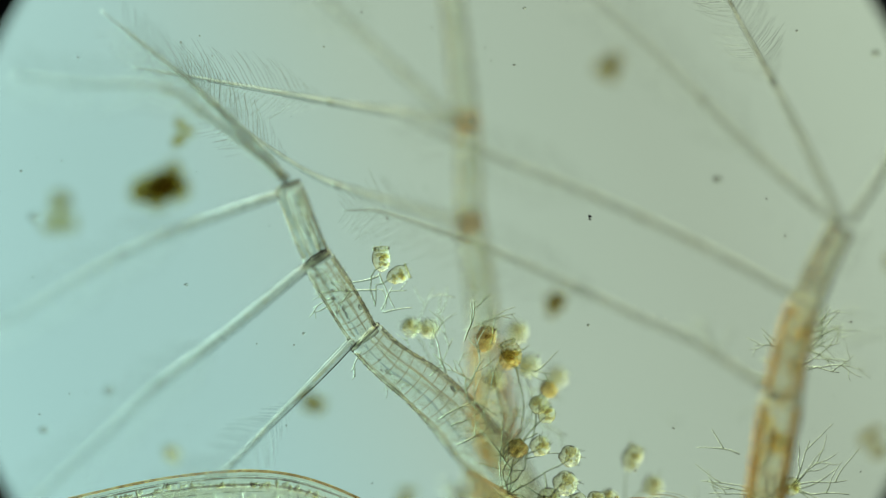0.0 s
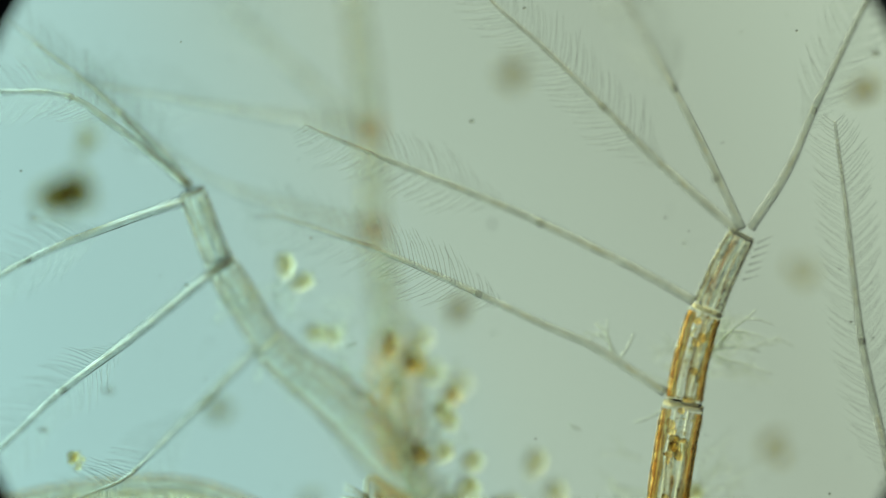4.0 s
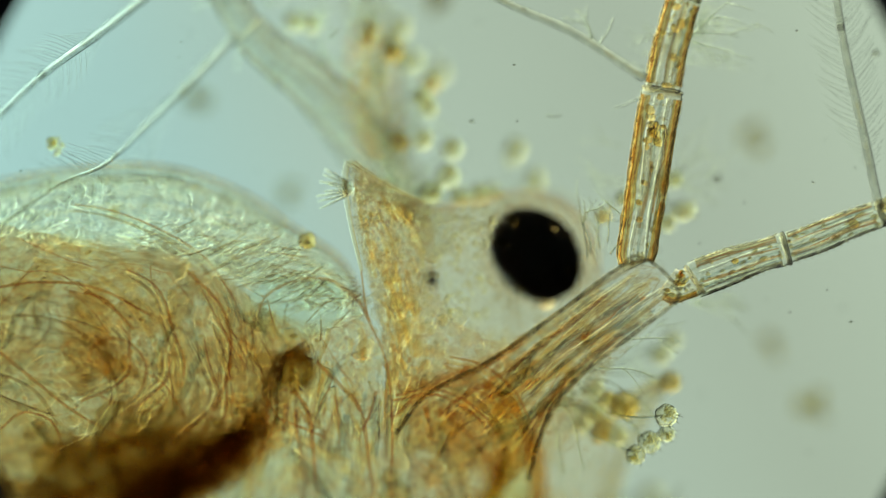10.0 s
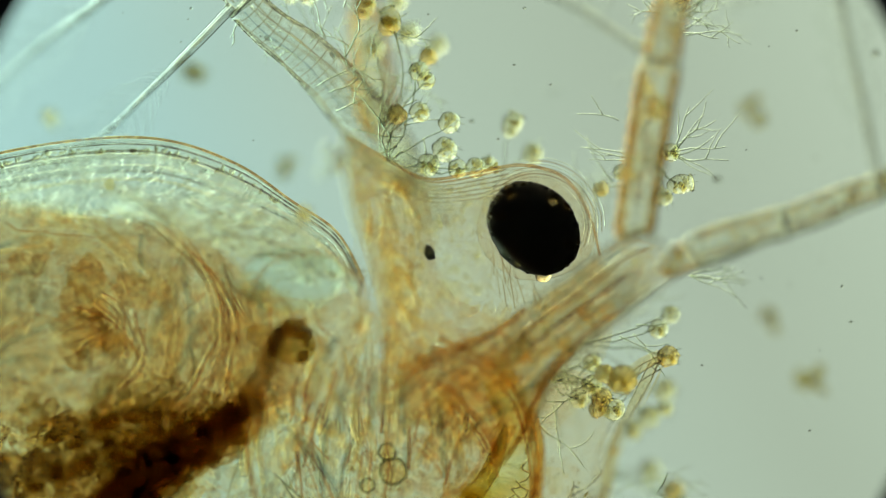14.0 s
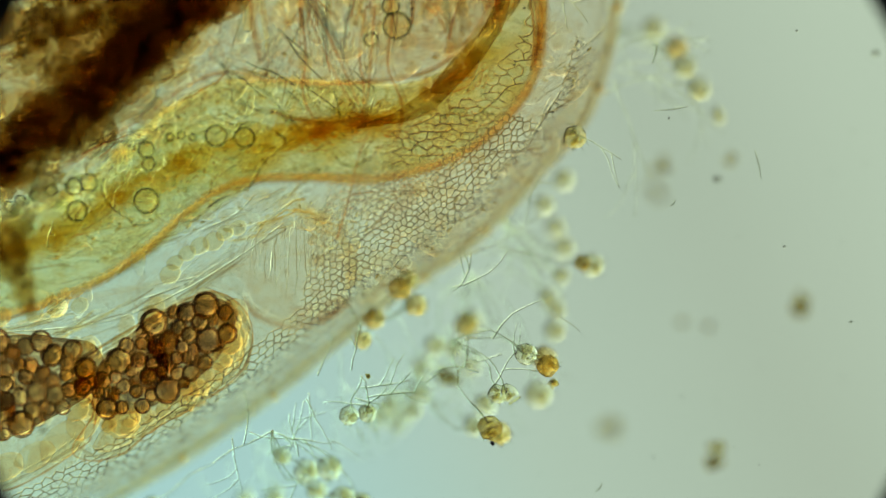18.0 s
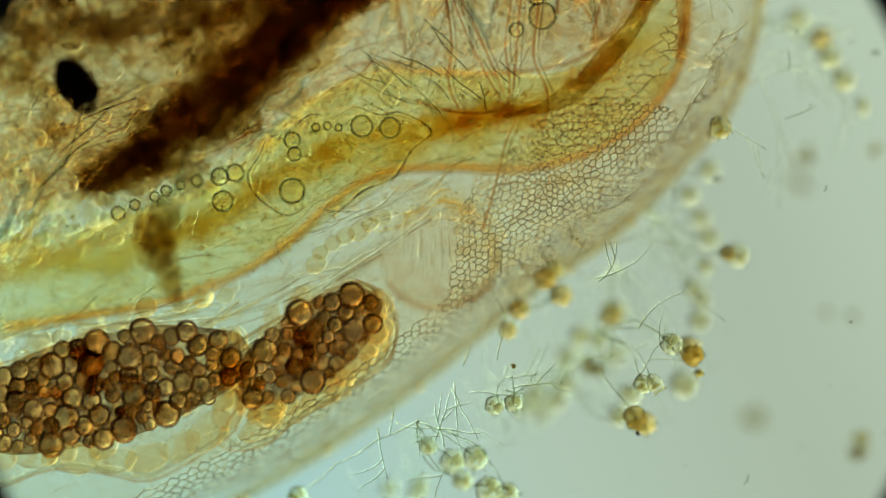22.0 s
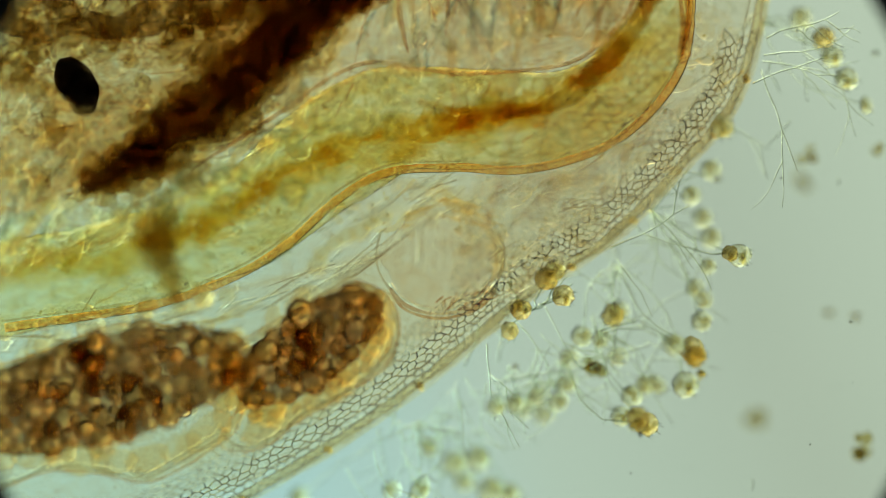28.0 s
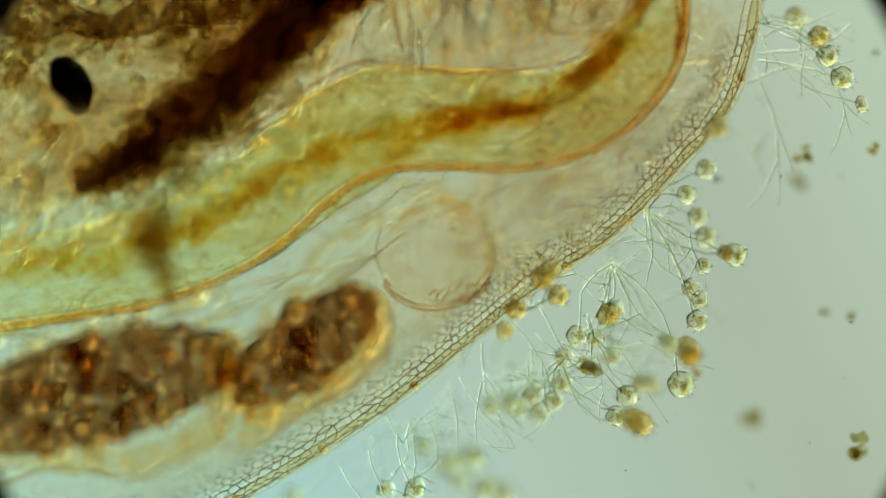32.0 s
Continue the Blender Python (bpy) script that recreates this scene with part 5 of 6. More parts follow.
    cheek = [(650, 520), (720, 540), (790, 545), (850, 590), (920, 600), (1000, 600), (960, 690), (860, 760), (720, 800), (690, 690)]
    for k, z in enumerate((.0, .13)):
        film("tissue_sheet", [(x + 12 * math.sin(i * 2.1 + k), y + 12 * math.cos(i * 1.3 + k)) for i, (x, y) in enumerate(cheek)], SHEET, body, "thin sheet of pale tissue", z, wobble=.03, seed=30 + k)
    beak = [(622, 300), (690, 338), (755, 372), (770, 470), (740, 560), (690, 600), (650, 500), (626, 400)]
    for k, z in enumerate((0, .1, .17)):
        film("tissue_sheet", beak, MUSCLE if k == 2 else SHEET, body, "thin sheet of amber tissue in the beak", z, wobble=.03, seed=40 + k)
    # concentric muscle rings behind the antenna's root
    arcs = ([(803, 671), (870, 691), (917, 745), (938, 806), (951, 883), (945, 950)], [(769, 732), (800, 760), (836, 792), (870, 846), (880, 900)], [(1005, 664), (975, 710), (951, 752), (935, 800), (900, 860)],
            [(700, 700), (780, 690), (850, 730), (885, 790), (880, 860)], [(790, 640), (850, 655), (905, 700), (935, 760)], [(720, 780), (770, 790), (810, 830), (825, 890)], [(740, 820), (790, 870), (800, 930)])
    for k, line in enumerate(arcs):
        for o in (-9, 0, 8):
            pts = [(x + o * .7, y - o, .10 + .012 * k, .0026 + .0012 * ((k + o) % 3)) for x, y in line]
            part("muscle_band", hose(pts, 7, .8, .02, .35, k + o), (STRAND_BROWN, STRAND_AMBER, STRAND_GREY)[(k + o) % 3], body)
    for k, pts in enumerate(([(690, 880, .18, .002), (694, 760, .19, .0026), (684, 640, .19, .0026), (650, 560, .18, .0022), (640, 480, .17, .002)],
                             [(560, 640, .17, .003), (610, 690, .18, .004), (640, 730, .18, .004), (660, 880, .17, .003)],
                             [(690, 740, .1, .004), (760, 690, .12, .006), (830, 650, .13, .004)],
                             [(520, 690, .17, .003), (548, 740, .17, .004), (560, 880, .17, .003)])):
        part("muscle_band", hose(pts, 7, 1, .02, .2, k), STRAND_BROWN, body)
    dorsal = [(930, 860), (1050, 900), (1010, 1060), (900, 1190), (780, 1290), (660, 1380), (560, 1300), (420, 1250), (300, 1260), (120, 1380), (-300, 1470), (-300, 1420), (140, 1350), (300, 1230), (430, 1170), (700, 1165), (880, 1080), (960, 980)]
    for n, mat, rad, ln, sd in ((60, STRAND_CLEAR, (.0010, .0024), (60, 200), 1), (8, STRAND_AMBER, (.0015, .003), (60, 160), 2), (60, STRAND_GREY, (.001, .002), (60, 200), 3)):
        stuff(part("back_fibre", strands(n, dorsal, lambda x, y: 35 + 30 * noise.noise(Vector((x * .005, y * .005, 9))), (-.02, .16), ln, rad, 60 + sd, .3), mat, shell))
    cells("back_grain", 240, dorsal, (.0, .17), (1.4, 3.4), GRAIN, shell, 283, "tiny dark grains under the back shell", 35)
    for z, sd in (((.02, .07), 1), ((.1, .14), 2)):
        cells("back_tissue", 60, dorsal, z, (8, 20), CELL, shell, 230 + sd, "small clear cells under the back shell", 35)
    part("belly_tissue", pillow([(560, 1440), (430, 1548), (240, 1672), (0, 1740), (-300, 1770), (-320, 1420), (0, 1400), (200, 1350), (400, 1300), (520, 1360)], (180, 1530), .05, .0, 9, power=.7, wobble=.03, seed=9), SOFT, flea, "pale grainy tissue round the ovary")
    part("back_tissue", pillow([(940, 850), (1040, 900), (1000, 1060), (900, 1180), (780, 1280), (660, 1370), (520, 1440), (400, 1460), (200, 1440), (0, 1440), (-280, 1480), (-290, 1440), (0, 1400), (200, 1330), (340, 1225), (430, 1170), (560, 1162), (700, 1160), (850, 1110), (950, 980)], (640, 1260), .12, .02, 11, power=.8, wobble=.04, seed=8), SOFT, flea, "pale grainy tissue under the back shell")


def gut():
    line = [(-330, 1375, .02, .085), (-100, 1330, .02, .08), (150, 1255, .03, .085), (300, 1140, .03, .098), (430, 1066, .03, .095), (600, 1064, .03, .088), (750, 1052, .03, .078), (850, 985, .03, .066), (905, 900, .03, .054), (920, 810, .03, .04), (890, 720, .03, .03)]
    g = part("gut", hose(line, 28, 0.9, 0.02, 0.06), GUT, flea, "yellow-green gut tube")
    outer = [(-253, 1432), (-3, 1394), (147, 1344), (247, 1284), (337, 1204), (427, 1157), (547, 1149), (667, 1152), (797, 1117), (887, 1052), (947, 962), (962, 852), (950, 790)]
    part("gut_rim", hose([(x, y, .045, .0080) for x, y in outer], 10, 2.0, .012, .15), GUT_RIM, g, "orange outer rim of the gut")
    part("gut_rim_line", hose([(x - 6, y - 11, .035, .002) for x, y in outer], 6, 1, .012, .3, 5), STRAND_GREY, g)
    part("gut_inner_line", hose([(77, 1152, .06, .0036), (247, 1042, .06, .0036), (330, 985, .06, .0036), (400, 962, .06, .0036), (490, 975, .06, .0036), (587, 982, .06, .0036), (747, 962, .06, .0036), (837, 892, .06, .0036), (862, 840, .06, .0036)], 8, 1, .015, .3, 5), STRAND_MAUVE, g, "brown inner edge of the gut")
    rnd = random.Random(12)
    bits = [(-330, 1350), (-50, 1310), (80, 1250), (300, 1140), (440, 1095), (560, 1060), (700, 1035), (800, 985), (850, 900)]
    for k in range(130):
        i = rnd.randrange(len(bits) - 1)
        t = rnd.random()
        x, y = bits[i][0] + (bits[i + 1][0] - bits[i][0]) * t, bits[i][1] + (bits[i + 1][1] - bits[i][1]) * t
        part("food_lump", blob(bmesh.new(), V(x + rnd.gauss(0, 16), y + rnd.gauss(0, 14), rnd.uniform(-.2, -.08)), rnd.uniform(.012, .05), rnd.uniform(.008, .022), .012, rnd.uniform(10, 50), 2, .6, k), FOOD, g)
    for x, y, s in ((38, 1232, .02), (20, 1258, .026), (12, 1285, .026), (30, 1310, .02), (40, 1338, .018), (48, 1365, .014), (56, 1385, .008), (-5, 1270, .014), (30, 1245, .024), (22, 1272, .022), (24, 1300, .020), (40, 1325, .015), (50, 1352, .012)):
        part("dark_plug", blob(bmesh.new(), V(x, y, .23), s * 1.3, s * 1.6, s * .8, 15, 3, .5, x), DARK, g, "dark brown plug in the gut")
    part("dark_plug", blob(bmesh.new(), V(567, 1058, .01), .022, .020, .02, 0, 3, .4, 7), FOOD, g, "brown ball of food")
    for k in range(14):
        i = rnd.randrange(2, 7)
        t = rnd.random()
        a, b = line[i], line[i + 1]
        x, y = a[0] + (b[0] - a[0]) * t + rnd.uniform(-50, 50), a[1] + (b[1] - a[1]) * t + rnd.uniform(-60, 45)
        s = rnd.uniform(.007, .017)
        part("gut_cell", blob(bmesh.new(), V(x, y, rnd.uniform(.07, .15)), s, s * rnd.uniform(.7, 1), s * .7, rnd.uniform(0, 90), 2, .1, k), CELL, g)
    lining = [(60, 1190), (250, 1060), (400, 990), (590, 1000), (740, 985), (840, 930), (880, 960), (790, 1080), (660, 1120), (430, 1130), (250, 1240), (80, 1300)]
    for n, mat, rad, sd in ((20, STRAND_CLEAR, (.001, .0024), 1), (40, STRAND_GREY, (.0008, .002), 2), (16, STRAND_BROWN, (.001, .0025), 3)):
        stuff(part("gut_fibre", strands(n, lining, lambda x, y: 60 + 50 * noise.noise(Vector((x * .006, y * .006, 6))), (.05, .14), (30, 120), rad, 120 + sd, .5), mat, g))
    bend = [(690, 1070), (760, 1040), (850, 990), (905, 900), (925, 845), (955, 850), (940, 960), (880, 1050), (800, 1110), (690, 1140)]
    stuff(part("wall_network", net(lambda u, v: V(680 + 290 * u, 840 + 310 * v, .11 + .015 * math.sin(8 * u)), 20, 22, lambda u, v: inside(bend, 680 + 290 * u, 840 + 310 * v), .0016, .42, 8), COMB, g, "large polygonal cells of the gut wall"))
    cells("gut_grain", 260, lining, (.06, .16), (1.5, 3.6), GRAIN, g, 280, "tiny dark grains in the gut wall", 60)
    for k, z in enumerate(((.03, .07), (.11, .16))):
        cells("gut_tissue", 80, lining, z, (4, 13), CELL, g, 250 + k, "small clear cells of the gut wall", 60)
    for k, z in enumerate((.09,)):
        film("gut_lining", [(60, 1175), (250, 1050), (400, 975), (590, 990), (740, 975), (840, 915), (865, 850), (925, 850), (930, 960), (875, 1040), (790, 1100), (660, 1136), (430, 1140), (330, 1190), (240, 1265), (80, 1340), (-150, 1400), (-150, 1280)], MOTTLE_GREEN, g, "mottled green lining of the gut", z, wobble=.02, seed=90 + k)
    part("food_streak", hose([(900, 800, .12, .004), (880, 860, .12, .012), (850, 915, .12, .015), (790, 985, .115, .017), (718, 1033, .11, .014), (668, 1050, .10, .010), (630, 1060, .09, .003)], 12, .6, .012, .7, 4), STREAK, g, "olive-brown food streak along the gut bend")
    for k in range(34):
        t = rnd.random()
        x, y = 690 - 420 * t, 1044 + 12 * math.sin(5 * t) + 95 * t * t
        part("food_lump", blob(bmesh.new(), V(x + rnd.gauss(0, 10), y + rnd.gauss(0, 9), rnd.uniform(.02, .11)), rnd.uniform(.012, .034), rnd.uniform(.006, .014), .010, rnd.uniform(5, 40), 2, .6, k + 200), FOOD, g)
    for k, line in enumerate(([(543, 840), (575, 920), (610, 990), (644, 1047)], [(560, 845), (600, 930), (630, 1000), (650, 1050)], [(652, 845), (640, 930), (648, 990), (644, 1040)], [(668, 845), (662, 920), (655, 1000), (640, 1060)], [(535, 850), (545, 930), (540, 1000), (560, 1050)],
                              [(700, 860), (690, 950), (715, 1020), (705, 1090)], [(660, 1060), (640, 1110), (625, 1170), (600, 1260)], [(644, 1040), (600, 1052), (540, 1050), (480, 1030)])):
        for o in (-5, 4):
            part("muscle_cord", hose([(x + o, y, .165, .0024 if o < 0 else .0016) for x, y in line], 6, 1, .012, .5, k + o), STRAND_BROWN if o < 0 else STRAND_GREY, g, "thin dark muscle cord across the gut")
    # clots of dark food
    mass = new("dark_food_mass")
    mass.parent = flea
    mass["label"] = "near-black clotted food seen through the shell"
    runs = (([(-120, 1180), (-40, 1150), (60, 1085), (200, 965), (330, 855), (430, 765)], (12, 34, 50, 56, 42, 26), 210), ([(-420, 960), (-200, 920), (0, 880), (150, 850), (300, 825), (410, 780)], (50, 45, 40, 36, 32, 26), 60), ([(-330, 860), (-240, 960), (-200, 1010), (-150, 1080)], (40, 30, 24, 22), 12),
            ([(40, 800), (200, 830), (340, 800)], (40, 62, 40), 26), ([(60, 900), (150, 900), (260, 870)], (36, 50, 46), 18))
    for line2, rad, n in runs:
        for k in range(n):
            t = (k + rnd.random()) / n * (len(line2) - 1)
            i = int(t)
            f = t - i
            w = rad[i] + (rad[i + 1] - rad[i]) * f
            x = line2[i][0] + (line2[i + 1][0] - line2[i][0]) * f + rnd.gauss(0, .68) * w
            y = line2[i][1] + (line2[i + 1][1] - line2[i][1]) * f + rnd.gauss(0, .68) * w
            s = rnd.uniform(.2, .6) * w / 1000 + .004
            part("food_clot", blob(bmesh.new(), V(x, y, rnd.uniform(-.03, .12)), s * rnd.uniform(1, 1.6), s, s * .7, rnd.uniform(10, 70), 3, .7, k * 1.7 + n, 2.0), DARK, mass)
    for k, (edge, n, z) in enumerate((([(-150, 1200), (-60, 1110), (60, 1010), (180, 900), (320, 790), (450, 700), (480, 760), (400, 850), (280, 950), (150, 1060), (30, 1140), (-70, 1200)], 420, (.04, .14)), ([(-400, 900), (-200, 850), (0, 800), (200, 770), (330, 760), (330, 850), (150, 910), (0, 940), (-200, 970), (-400, 1000)], 300, (.02, .12)))):
        cells("food_grain", n, edge, z, (3, 10), DARK, mass, 260 + k, "brown grains of the food mass", 40)
    part("food_clot", hose([(420, 785, .0, .026), (455, 740, .0, .024), (472, 705, .0, .018), (482, 680, .0, .012), (486, 660, .0, .008)], 14, .8, .008, .95, 2), DARK_CORE, mass, "dark neck at the mouth end of the food")
    for k in range(26):
        a = radians(200 - 270 * k / 25)
        x, y, r = 520 + 32 * math.cos(a) + rnd.gauss(0, 3), 656 - 30 * math.sin(a) + rnd.gauss(0, 3), (.013 if k < 17 else .008) * rnd.uniform(.6, 1.15)
        part("food_clot", blob(bmesh.new(), V(x, y, rnd.uniform(-.01, .02)), r * 1.2, r, r * .8, rnd.uniform(0, 90), 2, .5, k + 300), DARK_CORE if k % 3 == 0 else DARK, mass)
    part("food_clot", blob(bmesh.new(), V(482, 672, -.01), .028, .036, .02, 0, 3, .6, 4), DARK, mass)
    part("food_clot", blob(bmesh.new(), V(522, 655, -.01), .040, .036, .012, 0, 3, .3, 14), STREAK, mass, "olive-brown food inside the hook")
    part("food_core", hose([(-120, 1180, .03, .008), (-60, 1155, .03, .020), (20, 1105, .03, .036), (110, 1035, .03, .046), (200, 962, .03, .048), (290, 885, .03, .038), (360, 830, .03, .028), (430, 770, .03, .016)], 18, .6, .006, 1.1, 3), DARK_CORE, mass, "black core of the food mass")
    part("food_core", hose([(-330, 850, .02, .03), (-240, 870, .02, .034), (-140, 885, .02, .03), (-60, 900, .02, .02), (20, 880, .02, .026), (110, 860, .02, .022)], 16, .6, .008, .9, 7), DARK_CORE, mass)
    for x, y, s in ((-170, 1088, .02), (-192, 1165, .02), (-150, 950, .025), (-40, 900, .018), (470, 640, .02), (112, 905, .014), (-30, 960, .012), (-10, 1000, .014)):
        part("food_clot", blob(bmesh.new(), V(x, y, .02), s, s * 1.2, s * .7, 20, 3, .6, x), DARK, mass)
    part("dark_spot", blob(bmesh.new(), V(-126, 1003, .05), .034, .055, .03, 28, 3, .2, 5), EYE, flea, "black oval spot")


HEART = []


def beating_heart():
    """The wall of the heart in pieces, each with the way that it goes as the heart draws together."""
    rnd = random.Random(41)
    floor = [(428, 1362, .03), (450, 1388, .03), (484, 1404, .03), (520, 1408, .03), (556, 1402, .03), (590, 1388, .035), (615, 1362, .04)]
    for o, mat, r in ((0, STRAND_MAUVE, .0034), (-9, STRAND_CLEAR, .003), (7, STRAND_BROWN, .0026)):
        w = part("heart_wall", hose([(x - .02 * o, y + o, z, r) for x, y, z in floor], 7, 1, .012, .8, 2 + o), mat, flea, "puckered lower wall of the beating heart")
        HEART.append((w, -.002, .019))
    stuff_bm = strands(26, [(520, 1380), (560, 1370), (605, 1345), (622, 1360), (590, 1394), (530, 1410)], lambda x, y: 35, (.02, .05), (24, 60), (.0014, .0032), 79, .3)
    HEART.append((stuff(part("heart_fold", stuff_bm, STRAND_CLEAR, flea, "bright folds of the heart wall")), -.003, .018))
    bm = strands(22, [(500, 1385), (560, 1375), (612, 1345), (620, 1372), (580, 1398), (510, 1406)], lambda x, y: 40, (.02, .05), (20, 50), (.0012, .0024), 83, .3)
    HEART.append((stuff(part("heart_fold", bm, STRAND_MAUVE, flea, "dark folds of the heart wall")), -.003, .018))
    for line, dx, dy, label in (([(412, 1262), (404, 1300), (410, 1336), (430, 1366)], .013, .007, "thin wall of the heart on the ovary's side"), ([(600, 1232), (624, 1270), (632, 1310), (618, 1352)], -.011, .006, "thin wall of the heart on the shell's side")):
        HEART.append((part("heart_wall", hose([(x, y, .03, .0022) for x, y in line], 7, 1, .012, .6, dx * 900), STRAND_GREY, flea, label), dx, dy))
    for k in range(20):     # ribs on the near face, drawn together towards the top
        u = -.95 + 1.9 * k / 19
        x0, x1, top = 516 + u * 80 + rnd.uniform(-4, 4), 514 + u * 92 + rnd.uniform(-5, 5), 1238 + 18 * u * u
        end = 1238 + 130 * math.sqrt(max(.1, 1 - .8 * u * u)) * rnd.uniform(.75, 1)
        rows = [(x0 + (x1 - x0) * t + 7 * noise.noise(Vector((k, t * 5, 0))), top + (end - top) * t, .105 + .01 * (1 - u * u), rnd.uniform(.0007, .0017) * math.sin(math.pi * (t * .9 + .06)) ** .5 * (.4 + 1.2 * abs(noise.noise(Vector((k * 3.7, t * 9, 2)))))) for t in np.linspace(0, 1, 8)]
        HEART.append((part("heart_rib", hose(rows, 6, 1, .014, .7, k * 3.0), STRAND_CLEAR if k % 2 else STRAND_GREY, flea), -.010 * u, .007))
    stuff(part("heart_fibre", strands(60, [(400, 1262), (470, 1212), (516, 1192), (580, 1212), (622, 1240), (560, 1246), (500, 1230), (440, 1262)], lambda x, y: 25 if x < 516 else -20, (.03, .13), (30, 90), (.001, .003), 78, .3), STRAND_AMBER, flea, "tan fibres fanned out over the heart"))
    HEART.append((part("heart_valve", hose([(560, 1246, .08, .002), (596, 1252, .08, .006), (618, 1282, .08, .010), (622, 1320, .07, .008), (606, 1352, .06, .003)], 8, .5, .012, .6, 9), STRAND_AMBER, flea, "tan valve flap beside the heart"), -.006, .003))


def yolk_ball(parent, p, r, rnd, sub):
    """A cream drop; a brown ring round its waist paints in its dark refracted edge."""
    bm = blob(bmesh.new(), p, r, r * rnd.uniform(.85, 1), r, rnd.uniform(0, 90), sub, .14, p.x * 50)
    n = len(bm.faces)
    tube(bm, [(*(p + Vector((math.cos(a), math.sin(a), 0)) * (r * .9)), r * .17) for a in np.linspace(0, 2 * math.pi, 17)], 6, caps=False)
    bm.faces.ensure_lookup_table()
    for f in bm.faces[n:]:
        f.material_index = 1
    part("yolk_ball", bm, YOLK, parent).data.materials.append(YOLK_EDGE_SHADE)


def ovary():
    for (x, y, rx, ry, turn, n, sd, up) in ((-80, 1540, .27, .095, 14, 130, 5, .055), (285, 1468, .15, .068, 35, 56, 6, .02)):
        ov = part("ovary_lobe", blob(bmesh.new(), V(x, y, .075 + up), rx, ry, .035, turn, 4, .12, sd), YOLK_BED, flea, "sac packed with reddish-brown yolk balls")
        rnd = random.Random(sd)
        placed = []
        ct, st = math.cos(radians(turn)), math.sin(radians(turn))
        for _ in range(6000):
            a, b = rnd.uniform(-.93, .93), rnd.uniform(-.93, .93)
            if a * a + b * b > .86:
                continue
            r = rnd.choice((.012, .014, .016, .018, .020, .024))
            if all(math.hypot((a - c) * rx, (b - d) * ry) > (r + q) * .74 for c, d, q in placed):
                placed.append((a, b, r))
                o = Vector((a * rx * ct - b * ry * st, a * rx * st + b * ry * ct, rnd.uniform(-.02, .03)))
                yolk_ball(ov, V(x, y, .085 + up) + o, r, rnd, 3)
            if len(placed) >= n:
                break
        for _ in range(n):
            a, b = rnd.gauss(0, .45), rnd.gauss(0, .45)
            if a * a + b * b < .85:
                r = rnd.uniform(.007, .015)
                o = Vector((a * rx * ct - b * ry * st, a * rx * st + b * ry * ct, rnd.uniform(-.06, -.02)))
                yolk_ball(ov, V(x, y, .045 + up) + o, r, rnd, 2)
    rnd = random.Random(44)
    for k in range(90):
        x, y, rx, ry, turn = ((-80, 1540, 285, 112, 14), (285, 1468, 165, 86, 35), (160, 1520, 60, 80, 20))[k % 3]
        a = rnd.uniform(0, 2 * math.pi)
        f = rnd.uniform(.82, 1.02) if k % 3 < 2 else rnd.uniform(.1, 1)
        ct, st = math.cos(radians(turn)), math.sin(radians(turn))
        u, v = f * rx * math.cos(a), f * ry * math.sin(a)
        r = rnd.choice((.009, .012, .015, .02, .026))
        part("fat_drop", blob(bmesh.new(), V(x + u * ct + v * st, y - u * st + v * ct, rnd.uniform(.06, .15)), r * 1.2, r, r * .7, rnd.uniform(0, 90), 3, .25, k), FAT_DROP, flea, "cream fat drop beside the yolk")
    for k, (x, y, t) in enumerate(((-265, 1660, 5), (-200, 1655, 0), (-130, 1662, -5), (-60, 1668, 5), (0, 1662, 20), (60, 1642, 30), (108, 1615, 40), (145, 1580, 60), (205, 1606, 30), (255, 1578, 35), (312, 1545, 35), (365, 1508, 45), (402, 1462, 65), (412, 1412, 85), (385, 1380, 140))):
        rx, ry = rnd.uniform(.036, .05), rnd.uniform(.022, .03)
        scale = part("fat_scale", blob(bmesh.new(), V(x, y, .10 + .012 * (k % 3)), rx, ry, .012, t, 3, .2, k), FAT_DROP, flea, "cream scalloped fat lobe round the ovary")
        rim = []
        for a in np.linspace(-2.6, .5, 16):
            p = Matrix.Rotation(radians(t), 3, "Z") @ Vector((rx * 1.0 * math.cos(a), ry * 1.0 * math.sin(a), 0))
            rim.append((*(V(x, y, .105 + .012 * (k % 3)) + p), .0010 + .0005 * math.sin(a * 3)))
        part("scale_rim", tube(bmesh.new(), rim, 5), STRAND_GREY, scale)
    sacs = ([(160, 1604), (146, 1624), (65, 1678), (-2, 1705), (-77, 1692), (-171, 1685), (-320, 1720), (-340, 1520), (-259, 1496), (-191, 1475), (-63, 1428), (65, 1432), (140, 1475), (170, 1540)],
            [(146, 1469), (322, 1367), (390, 1354), (437, 1394), (444, 1448), (417, 1502), (349, 1550), (268, 1597), (214, 1638), (160, 1651), (125, 1630), (165, 1560), (130, 1510)])
    for k, (pts, c) in enumerate(zip(sacs, ((-80, 1570), (290, 1490)))):
        sac = part("fat_sac", pillow(pts, c, .05, .08, 7, wobble=.015, seed=k + 2.0), SAC, flea, "speckled cream fat round the ovary")
        rim = [tuple(p) for p in closed_curve(pts, 5)]
        part("sac_wall", tube(bmesh.new(), [(*V(x, y, .10), .0018 * (1 + .5 * noise.noise(Vector((x * .03, y * .03, 1))))) for x, y in rim], 5), STRAND_BROWN, sac)
